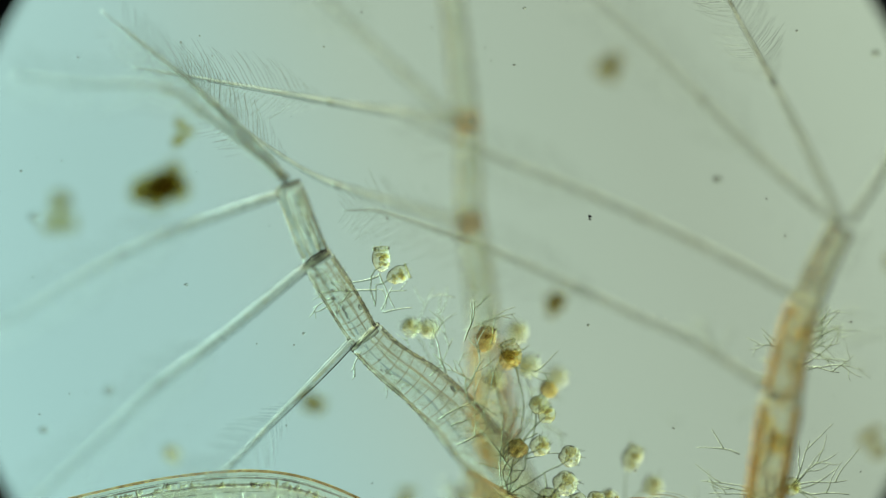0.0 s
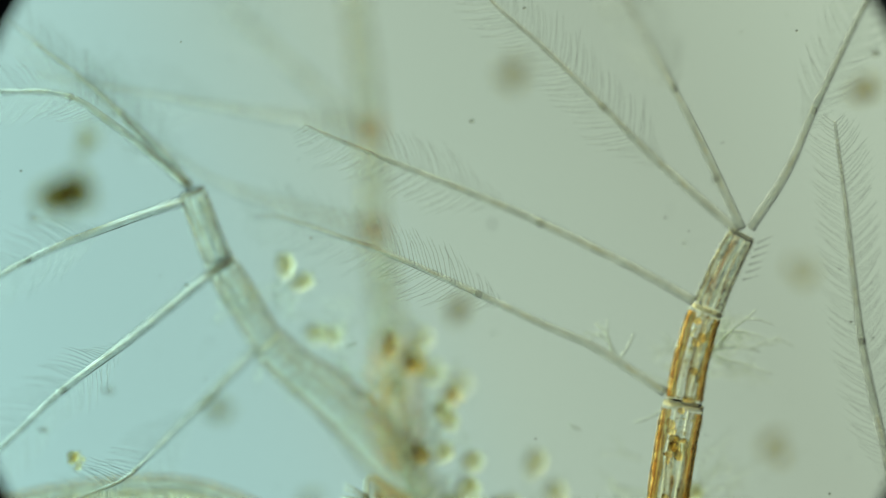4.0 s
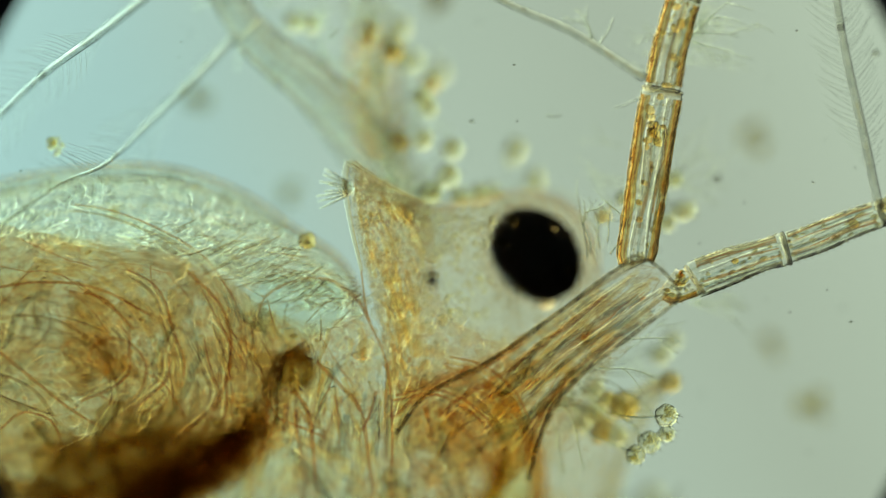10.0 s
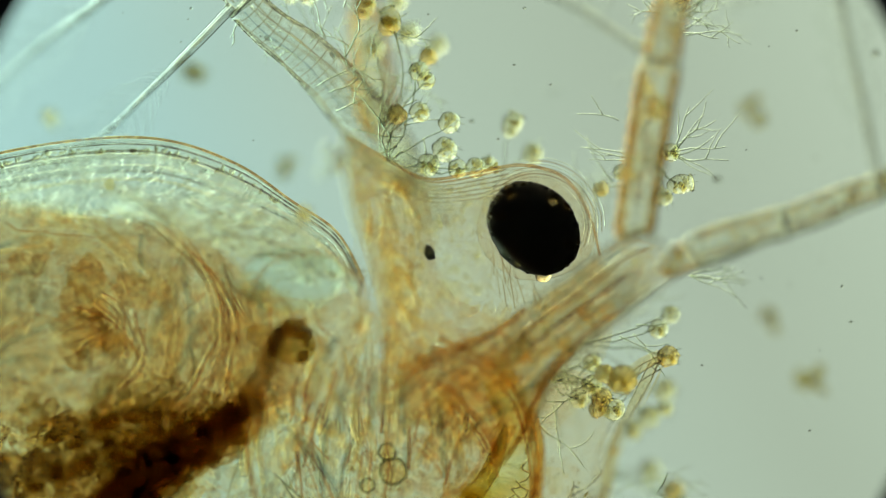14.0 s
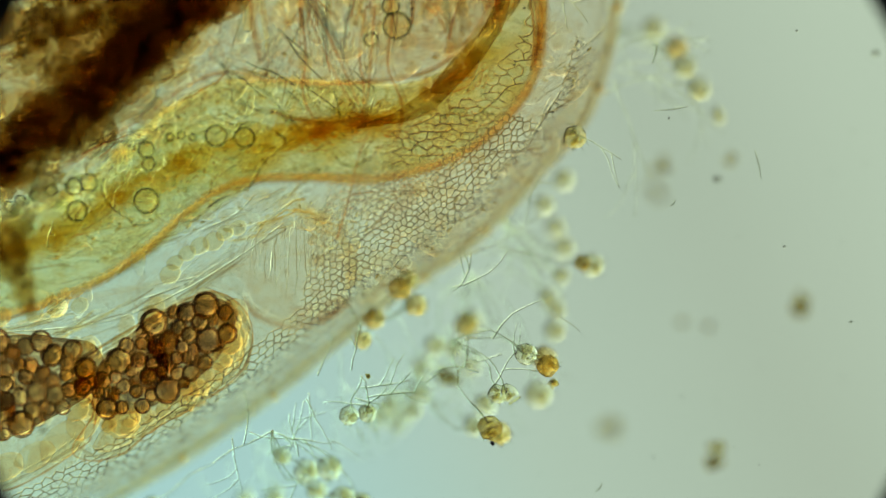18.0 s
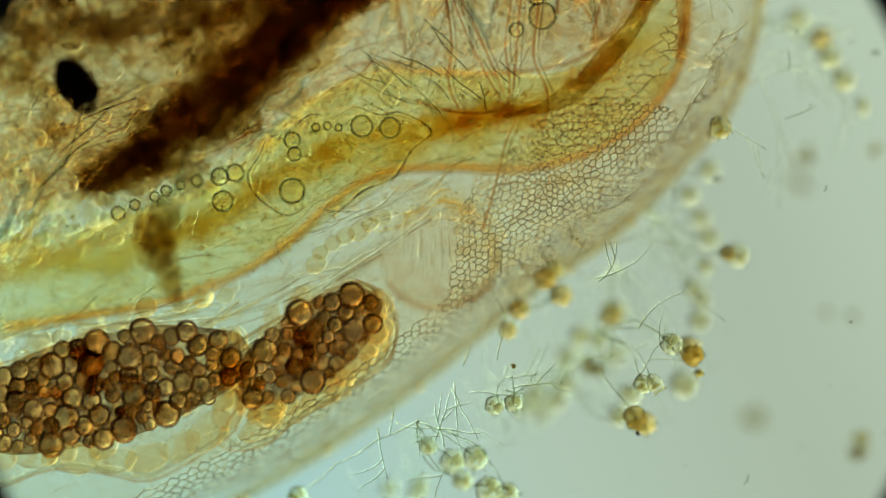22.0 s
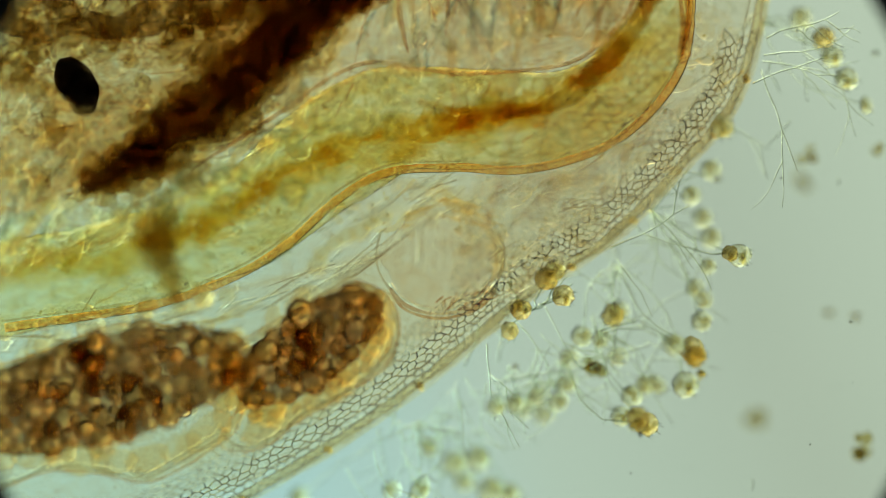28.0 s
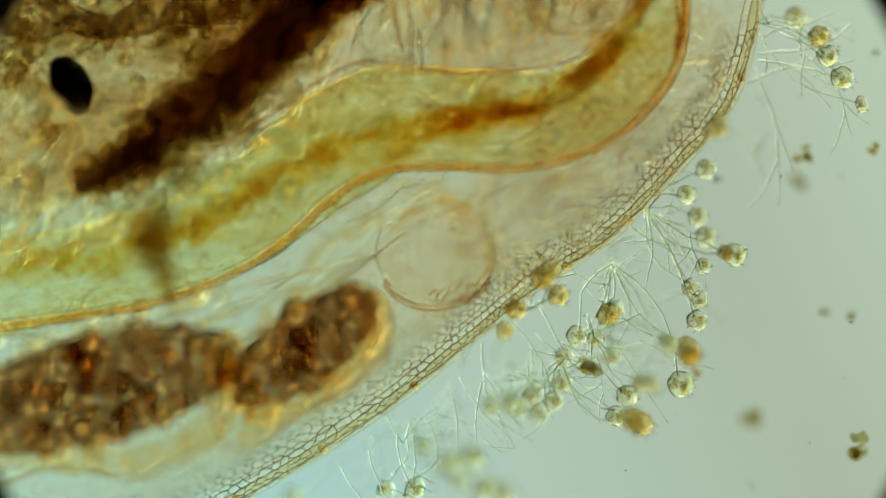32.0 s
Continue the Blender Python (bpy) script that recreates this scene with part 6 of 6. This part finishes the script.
        for f, mat, r in ((.94, STRAND_GREY, .0022), (.88, STRAND_CLEAR, .0026)):
            fold = [(c[0] + (x - c[0]) * f + 5 * noise.noise(Vector((x * .02, y * .02, f * 9))), c[1] + (y - c[1]) * f + 6 * noise.noise(Vector((x * .02, y * .02, f * 5))), .085 + .05 * (1 - f), r) for x, y in pts[:-2]]
            part("sac_fold", hose(fold, 6, 1, .015, .6, f * 30), mat, sac)
    for k, (x, y, rx, ry, t) in enumerate(((405, 1395, .034, .026, 40), (425, 1440, .022, .03, 10), (412, 1485, .024, .03, -30), (370, 1527, .036, .022, 30), (300, 1570, .045, .024, 30), (215, 1610, .05, .028, 35), (95, 1640, .055, .032, 25), (0, 1672, -.04, .028, 12), (-110, 1665, -.04, .03, 0))):
        part("fat_lobe", blob(bmesh.new(), V(x, y, .10), rx, ry, .02, t, 3, .2, k), FAT, flea, "pale yellow fat lobe along the ovary")
    for x, y, rx, ry in ((-65, 1555, 52, 66), (265, 1480, 46, 44), (-180, 1590, 46, 40)):
        part("yolk_ring", tube(bmesh.new(), [(*V(x + rx * math.cos(a), y + ry * math.sin(a), .06 + .06 * (x < -100)), .004) for a in np.linspace(0, 6.28, 24)], 6), STRAND_BROWN, flea, "dark edge of a large yolk drop")
    over = [(-330, 1450), (-60, 1400), (160, 1372), (300, 1318), (430, 1240), (470, 1262), (330, 1372), (160, 1452), (40, 1430), (-300, 1490)]
    for n, mat, rad, sd in ((34, STRAND_GREY, (.0012, .0026), 1), (26, STRAND_CLEAR, (.0014, .003), 2), (10, STRAND_AMBER, (.002, .004), 3)):
        stuff(part("ovary_fold", strands(n, over, lambda x, y: 10 if x < 60 else 27, (.03, .16), (70, 220), rad, 140 + sd, .12), mat, flea, "long wavy folds over the ovary"))
    part("ovary_membrane", hose([(80, 1500, .12, .003), (170, 1452, .12, .0035), (290, 1385, .12, .003), (380, 1355, .12, .0035), (428, 1390, .12, .003), (443, 1450, .12, .003), (425, 1500, .12, .003)], 6, 1, .015, .2), STRAND_GREY, flea)
    part("ovary_membrane", hose([(-300, 1450, .1, .0016), (-100, 1425, .11, .0016), (60, 1420, .12, .0016), (200, 1400, .12, .0016), (320, 1350, .12, .0016), (420, 1290, .12, .0014), (500, 1230, .12, .0012)], 6, 1, .015, .3, 5), STRAND_CLEAR, flea)
    part("heart", blob(bmesh.new(), V(520, 1305, .02), .105, .094, .06, 24, 4, .22, 3), FAINT, flea, "clear round heart")
    beating_heart()
    rnd = random.Random(31)
    for x, y in ((308, 1300), (330, 1283), (352, 1270), (376, 1262), (396, 1248), (420, 1238), (60, 1390), (100, 1380), (140, 1375), (0, 1395), (300, 1320)):
        s = rnd.uniform(.013, .018)
        part("float_cell", blob(bmesh.new(), V(x, y, .13), s * 1.2, s, s * .7, 30, 3, .1, x), DROP, flea, "clear lentil-shaped cell")
    for x, y, r in ((381, 1075, 19), (431, 1078, 18), (258, 1100, 14), (262, 1125, 12), (130, 1165, 15), (157, 1158, 15), (135, 1208, 18), (90, 1172, 10), (60, 1180, 8), (35, 1190, 9), (15, 1200, 8),
                    (258, 1190, 22), (300, 1078, 7), (320, 1075, 7), (340, 1078, 6), (-20, 1215, 9), (-50, 1230, 12), (700, 880, 24), (690, 846, 15), (655, 905, 12)):
        drop = part("oil_drop", blob(bmesh.new(), V(x, y, .16), r / 1000, r / 1000, r / 1400, 0, 3, .05, x), DROP, flea, "round clear oil drop")
        # added ring: its dark tint imitates the shade where a drop bends light away
        part("drop_rim", tube(bmesh.new(), [(*(V(x, y, .16) + Vector((math.cos(a), math.sin(a), 0)) * (r * .97 / 1000)), .0018 + r * .00006) for a in np.linspace(0, 2 * math.pi, 21)], 5, caps=False), SHADE_AND_FOLD, drop, "dark ring painting in the refraction shade at the drop's edge")
    # clear lobe over the gut, round pale cells beside it, and the fine lines that cross them
    lobe = [(188, 1190), (180, 1160), (200, 1128), (214, 1098), (250, 1086), (290, 1056), (335, 1058), (370, 1042), (412, 1056), (452, 1052), (505, 1084), (470, 1118), (440, 1166), (384, 1190), (340, 1226), (290, 1218), (250, 1234), (212, 1214)]
    film("clear_lobe", lobe, MOTTLE_GREEN, flea, "clear greenish lobe over the gut", .155, wobble=.01, seed=7.0)
    for inset in (1, .96):
        part("lobe_wall", tube(bmesh.new(), [(*V(330 + (x - 330) * inset, 1140 + (y - 1140) * inset, .16), .0013 * (1 + 1.6 * noise.noise(Vector((x * .03, y * .03, inset * 9))))) for x, y in closed_curve(lobe, 5)], 5), WALL if inset == 1 else STRAND_CLEAR, flea, "fine dark outline of the clear lobe")
    cells("pale_cell", 60, [(-300, 1270), (-200, 1215), (-60, 1200), (60, 1185), (160, 1130), (190, 1160), (60, 1240), (-80, 1262), (-300, 1300)], (.14, .18), (8, 17), ROUND_CELL, flea, 301, "round pale cells along the gut", 20, (1, 1.1, 1.25))
    cells("pale_cell", 80, lobe, (.14, .18), (3, 7), ROUND_CELL, flea, 302, "small round cells in the clear lobe", 20, (1, 1.1, 1.25))
    for n, poly, ang, sd in ((40, [(-220, 1030), (-60, 1000), (150, 980), (240, 1010), (180, 1110), (0, 1170), (-200, 1200)], -22, 1), (26, [(-220, 1030), (-60, 1000), (150, 980), (240, 1010), (180, 1110), (0, 1170), (-200, 1200)], 48, 2), (46, [(190, 1060), (330, 960), (520, 870), (640, 860), (660, 1000), (520, 1060), (350, 1040)], 55, 3), (30, [(190, 1060), (330, 960), (520, 870), (640, 860), (660, 1000), (520, 1060), (350, 1040)], -40, 4), (40, [(-60, 1330), (200, 1240), (420, 1130), (560, 1100), (600, 1150), (400, 1250), (100, 1350)], 24, 5)):
        stuff(part("fine_fold", strands(n, poly, lambda x, y: ang + 26 * noise.noise(Vector((x * .008, y * .008, sd))), (.14, .19), (60, 200), (.0008, .0018), 320 + sd, .3), STRAND_GREY if sd % 2 else SHADE_AND_FOLD, flea, "fine dark folds over the gut"))


near_antenna()
far_antenna()
head_and_eye()
trunk()
gut()
ovary()


# ---- what lives on the flea ----
B, G, O, Q = "ball", "goblet", "ball_brown", "goblet_brown"
colony("cream bell animals on thin stalks beside the beak", (690, 330, -.02), [(745, 172, 0, 17, B), (758, 190, 0, 16, B), (747, 245, 0, 18, B), (707, 250, .01, 17, O), (800, 263, 0, 19, B), (792, 311, .02, 22, B), (762, 338, .02, 20, B), (815, 345, 0, 17, B), (846, 343, -.01, 18, B)], 3, stray=7)
colony("pale bell animals high on the far antenna", (680, 270, -.06), [(650, 58, -.05, 20, G), (697, 82, -.01, 19, G), (690, 92, -.05, 18, O), (705, 45, -.12, 19, B), (727, 104, -.1, 20, B), (762, 146, -.06, 16, O), (665, 130, -.12, 18, B), (775, 125, -.16, 18, B)], 4, stray=8)
colony("pair of goblet-shaped bell animals on a forked stalk", (452, -4, 0), [(466, -84, .0, 18, G), (495, -57, .0, 17, G)], 5, stray=3)
colony("blurred cream bell animals beside the far antenna", (560, 110, -.06), [(518, 36, -.06, 17, B), (549, 38, -.06, 17, B)], 6, stray=2)
colony("two pale bell animals above the head", (900, 345, -.08), [(910, 268, -.08, 19, G), (946, 318, -.1, 18, B), (868, 338, -.05, 15, B)], 7, stray=3)
colony("bell animals on the lower stem of the antenna", (1150, 330, .06), [(1103, 352, .04, 14, B), (1068, 381, .03, 14, O), (1166, 238, .06, 18, B), (1207, 373, .01, 19, G), (1180, 395, .03, 16, B), (1192, 316, .02, 16, B)], 8, stray=4)
colony("ochre and cream bell animals clustered under the antenna", (985, 720, .05), [(1052, 688, .02, 16, B), (1075, 708, .03, 17, O), (1052, 728, .02, 18, B), (1030, 752, .01, 17, B), (1106, 718, .06, 26, O), (1070, 750, .02, 18, O), (1090, 770, .06, 20, B), (1062, 770, .08, 16, O)], 9, stray=6)
colony("bell animals at the end of long stalks", (1010, 660, .08), [(1187, 677, .02, 19, O), (1170, 628, -.04, 17, B), (1192, 603, -.06, 16, B), (1180, 735, .16, 20, B), (1180, 768, .15, 15, B), (1150, 783, .17, 20, B), (1126, 806, .2, 17, B)], 10, stray=4)
colony("single bell animal on the back of the shell", (1000, 1050, .1), [(1017, 1077, .115, 20, B)], 11, stray=1)
colony("chain of pale bell animals off the head's back", (1085, 890, -.03), [(1157, 882, -.07, 19, B), (1197, 917, -.03, 19, O), (1212, 950, -.02, 19, B), (1238, 990, -.015, 20, B), (1272, 1036, -.02, 12, G)], 12, stray=5)
colony("column of cream bell animals beside the shell", (890, 1225, -.02), [(997, 1152, -.04, 18, B), (962, 1197, -.03, 17, B), (982, 1237, -.06, 17, B), (997, 1272, -.05, 18, B), (1047, 1303, .02, 20, B), (992, 1323, -.02, 14, B), (970, 1362, -.03, 16, B), (986, 1382, -.02, 15, B), (981, 1420, -.015, 18, B), (1030, 1300, .05, 14, O)], 13, stray=7)
colony("ochre bell animals on branching stalks", (830, 1320, -.01), [(823, 1410, -.01, 20, O), (768, 1447, -.015, 18, B), (802, 1452, -.03, 15, B), (835, 1402, -.05, 17, B), (745, 1485, -.06, 16, B), (962, 1470, .04, 22, O), (952, 1532, -.01, 23, B), (832, 1482, -.07, 16, B)], 14, stray=8)
colony("bell animals hanging low beside the shell", (740, 1490, .0), [(857, 1552, -.01, 19, B), (838, 1588, -.01, 18, B), (882, 1602, .06, 21, O), (727, 1562, -.05, 17, B), (690, 1552, -.09, 18, B), (665, 1575, -.1, 18, B), (742, 1530, -.06, 16, B), (700, 1585, -.12, 17, B)], 15, stray=7)
colony("two sharp grey bell animals among loose threads", (640, 1500, .1), [(617, 1570, .14, 17, B), (650, 1565, .14, 16, B)], 16, stray=4)
colony("ochre bell animals on the near side", (800, 1440, .08), [(930, 1461, .125, 19, B), (968, 1482, .11, 19, O), (880, 1532, .125, 17, B), (900, 1530, .13, 15, G), (866, 1592, .115, 21, O)], 17, stray=5)
colony("grey bell animals close under the cover glass", (480, 1600, .12), [(543, 1668, .19, 22, B), (583, 1662, .18, 22, B), (607, 1718, .18, 24, B), (640, 1725, .19, 20, B), (500, 1640, .2, 16, B), (560, 1700, .22, 18, B), (270, 1730, .2, 18, B)], 18, stray=5)
colony("blurred ochre bell animals on the back margin", (680, 1400, .03), [(705, 1345, .06, 20, O), (735, 1375, .05, 19, O), (660, 1400, .05, 18, O), (640, 1437, .06, 16, O), (720, 1330, .03, 18, B)], 19, stray=2)
colony("small bell animal stuck to the belly shell", (560, 440, .18), [(544, 427, .19, 15, O)], 20, stray=0)
colony("small bell animals low beside the shell", (470, 1600, -.02), [(482, 1717, -.02, 18, G), (430, 1720, -.06, 16, B)], 21, stray=4)

rnd_t = random.Random(50)
tuft("thread_alga", "tuft of clear branching threads on the antenna", [(1205 + rnd_t.uniform(-14, 14), 100 + rnd_t.uniform(-55, 40), rnd_t.uniform(-30, 45)) for _ in range(11)], .03, 1)
tuft("thread_alga", "tuft of clear branching threads on the antenna", [(1160, 140, 150), (1155, 125, 175), (1165, 110, 130), (1160, 60, 120), (1175, 70, 160)], .03, 2, length=(.03, .07))
tuft("thread_alga", "spray of long clear threads on the antenna", [(1190 + rnd_t.uniform(-6, 6), 318 + rnd_t.uniform(-8, 8), a) for a in (50, 35, 20, 5, -10, -20, 65, -30)], .01, 3, length=(.08, .12), depth=1)
tuft("thread_alga", "spray of long clear threads on the antenna", [(1120, 325, 165), (1118, 322, 150), (1120, 335, 175), (1100, 260, 160)], .01, 4, length=(.07, .1), depth=1)
tuft("thread_alga", "upright clear threads beside the eye", [(1040, 455, 105), (1045, 450, 95), (1055, 460, 80), (1062, 440, 110), (1075, 430, 75), (1080, 450, 60), (1030, 400, 100)], .1, 5, length=(.07, .11), depth=1)
tuft("thread_alga", "spray of clear threads at the antenna fork", [(1225, 535, a) for a in (10, -2, -14, 24, -25)], .03, 6, length=(.07, .1), depth=1)
tuft("thread_alga", "clear threads on the near antenna", [(1045, 70, 80), (1055, 75, 110), (1060, 80, 60)], .2, 7, length=(.05, .07))
tuft("thread_alga", "clear forked threads on the near antenna", [(1225, 60, 20), (1225, 66, 45), (1228, 75, -25), (1170, 160, 195)], .19, 8, length=(.08, .11))
tuft("thread_alga", "clear threads branching over the far antenna", [(560 + rnd_t.uniform(-30, 130), 100 + rnd_t.uniform(-60, 160), rnd_t.uniform(20, 160)) for _ in range(16)], -.01, 9, length=(.05, .1))
tuft("thread_alga", "clear threads on the far antenna", [(385, -15, 195), (380, -10, 215), (470, 10, 20), (465, 5, 60), (430, 80, 230)], 0, 10, length=(.03, .055))
tuft("thread_alga", "clear threads under the antenna's base", [(1000, 720, -60), (985, 760, -70), (960, 800, -50), (1060, 650, -20), (1110, 620, 20), (1100, 600, -5)], .12, 11, length=(.08, .12), depth=1)
tuft("thread_alga", "loose clear threads beside the shell", [(795, 1345, 25), (800, 1350, 20), (870, 1435, 50), (545, 1530, -80), (540, 1540, -60), (430, 1620, 70), (440, 1600, -20), (410, 1610, -75), (560, 1500, 60), (620, 1490, 70)], .13, 12, length=(.08, .15), depth=1)
tuft("thread_alga", "long branching threads growing off the shell margin", [(1090, 950, 20), (1088, 960, -10), (1085, 975, -60), (1095, 920, 30), (1070, 1000, 30), (890, 1220, -80), (893, 1225, -50), (820, 1290, 10), (830, 1310, -60), (700, 1390, -70), (650, 1420, -40), (600, 1460, -80)], .03, 13, r=.0019, length=(.12, .2), depth=2)
tuft("thread_alga", "fine threads trailing below the shell", [(560 + 40 * k, 1520 - 8 * k, -70 + 25 * (k % 3)) for k in range(9)], -.02, 14, r=.0016, length=(.1, .17), depth=1)
tuft("thread_alga", "fine threads trailing from the back of the shell", [(350 + 50 * k, 1680 - 30 * k, -60 - 20 * (k % 3)) for k in range(6)], .0, 15, r=.0018, length=(.1, .17), depth=1)


# ---- drifting matter ----
def clump(x, y, z, r, n, seed, label, name="debris_clump", mat=DEBRIS, flat=.6):
    t = thing(name, label, "debris", "brown debris in the water")
    rnd = random.Random(seed)
    for _ in range(n):
        a, d = rnd.uniform(0, 6.28), r * rnd.uniform(0, .75) / 1000
        s = r / 1000 * rnd.uniform(.3, .6)
        part("flake", blob(bmesh.new(), V(x, y, z + rnd.uniform(-.01, .01)) + Vector((d * math.cos(a), d * math.sin(a), 0)), s, s * rnd.uniform(.5, 1), s * flat, rnd.uniform(0, 180), 2, .5, rnd.random() * 50), mat, t)
    return t


clump(68, -208, -.25, 50, 14, 1, "dark brown heart-shaped clump of debris")
clump(108, -316, -.16, 26, 4, 2, "brown flake of debris")
for k, (x, y, z, r) in enumerate(((776, -12, -.2, 26), (350, 174, -.24, 28), (1390, -76, -.24, 30), (1345, 239, -.24, 30), (1495, -401, -.2, 34), (880, -435, -.3, 30), (1375, 610, -.24, 28), (1450, 718, -.22, 32), (-110, -170, -.28, 40),
                                  (1423, 1371, -.1, 28), (1170, 1124, -.09, 22), (1294, 1118, -.07, 17), (1268, 1642, -.06, 24), (1207, 1404, -.12, 10), (1257, 1412, -.12, 12), (1166, 1175, -.2, 18), (1080, 1590, -.2, 20), (1265, 1655, -.07, 16), (505, 340, -.24, 26), (770, 10, -.2, 14))):
    clump(x, y, z, r, 5, 10 + k, "blurred brown flake of debris in the water")
clump(100, 258, .2, 18, 8, 60, "grainy grey shred of debris", mat=GRAIN)
clump(872, 1620, .11, 7, 3, 61, "black grain stuck to a bell animal", mat=EYE)
clump(790, 1500, -.02, 22, 8, 62, "grainy brown shred among the threads")
clump(650, 1500, .13, 8, 4, 63, "tiny brown grain among the threads")
clump(880, 345, .0, 12, 6, 64, "grainy brown shred on the head", mat=GRAIN)
clump(981, 1514, .1, 13, 6, 65, "grainy shred under a bell animal", mat=GRAIN)
clump(835, -160, -.02, 6, 3, 66, "dark speck in the water", mat=EYE)

DRIFT = []
rnd_s = random.Random(77)
for k in range(210):
    x, y = rnd_s.uniform(-230, 1560), rnd_s.uniform(-540, 1710)
    if inside(SHELL_EDGE, x, y) or inside(HEAD_EDGE, x, y):
        continue
    sp = thing("floating_speck", "tiny dark speck adrift in the water", "speck", "specks adrift in the water")
    r = rnd_s.choice((.0014, .0016, .002, .0022, .003))
    z = rnd_s.choice((0, 0, .01, -.01, -.02, .18, .19) if y < 200 else (0, .02, .1, .12, .2, .21, .05, -.02))
    part("grain", blob(bmesh.new(), (0, 0, 0), r, r * rnd_s.uniform(.6, 1), r, rnd_s.uniform(0, 90), 2, .3, k), SPECK, sp)
    DRIFT.append((sp, x, y, z, rnd_s.uniform(-2.2, 2.2), rnd_s.uniform(-2.2, 2.2), rnd_s.uniform(-3, 3)))
for x, y, z, l, a, vx, vy in ((1147, 942, .11, 40, 85, -5, 7), (1172, 1039, .11, 60, 15, -7, 6), (1340, 1130, .1, 50, 110, 0, 2), (1195, 1190, .12, 14, 60, 3, -2), (1060, 1700, .1, 20, 60, 1, 1), (1090, 980, .0, 30, 40, 1, -1), (640, -330, .2, 12, 50, 2, 1), (1190, -110, .2, 8, 20, 1, 1), (600, 70, .19, 24, 85, 1, 1), (980, 215, .2, 26, 40, 0, 1)):
    rod = thing("floating_rod", "thin clear rod adrift in the water", "rod", "rods adrift in the water")
    d = Vector((math.cos(radians(a)), math.sin(radians(a)), 0)) * (l / 1000)
    part("rod_body", tube(bmesh.new(), [(*(-d * .5), .0012), (.002, -.001, 0, .0018), (*(d * .5), .0012)], 5), TWIG, rod)
    DRIFT.append((rod, x, y, z, vx, vy, 4))


# seconds and the beat of the heart that is widest then
BEATS = [(0.0, -112), (24.0, 0), (25.5, 7), (28.9, 22), (30.3, 28), (31.4, 33), (32.0, 35.7)]


def motions():
    walk(scope, [(t, pose(x, y, z)) for t, x, y, z in STAGE])
    for ob, x, y, z, vx, vy, spin in DRIFT:
        walk(ob, [(t, Matrix.Translation(V(x + vx * (t - 20), y + vy * (t - 20), z)) @ pose(0, 0, 0, 0, 0, spin * (t - 20))) for t in (0.0, 8.0, 16.0, 24.0, 32.0)])
    pulse = [(0.0, 0.0)]
    for k in range(-223, 71):
        t = float(np.interp(k / 2, [b for _, b in BEATS], [s for s, _ in BEATS]))
        if .04 < t < 31.96:
            pulse.append((t, float(k % 2)))
    pulse.append((32.0, .7))
    for ob, dx, dy in HEART:
        walk(ob, [(t, pose(dx * f, dy * f, 0)) for t, f in pulse])


motions()
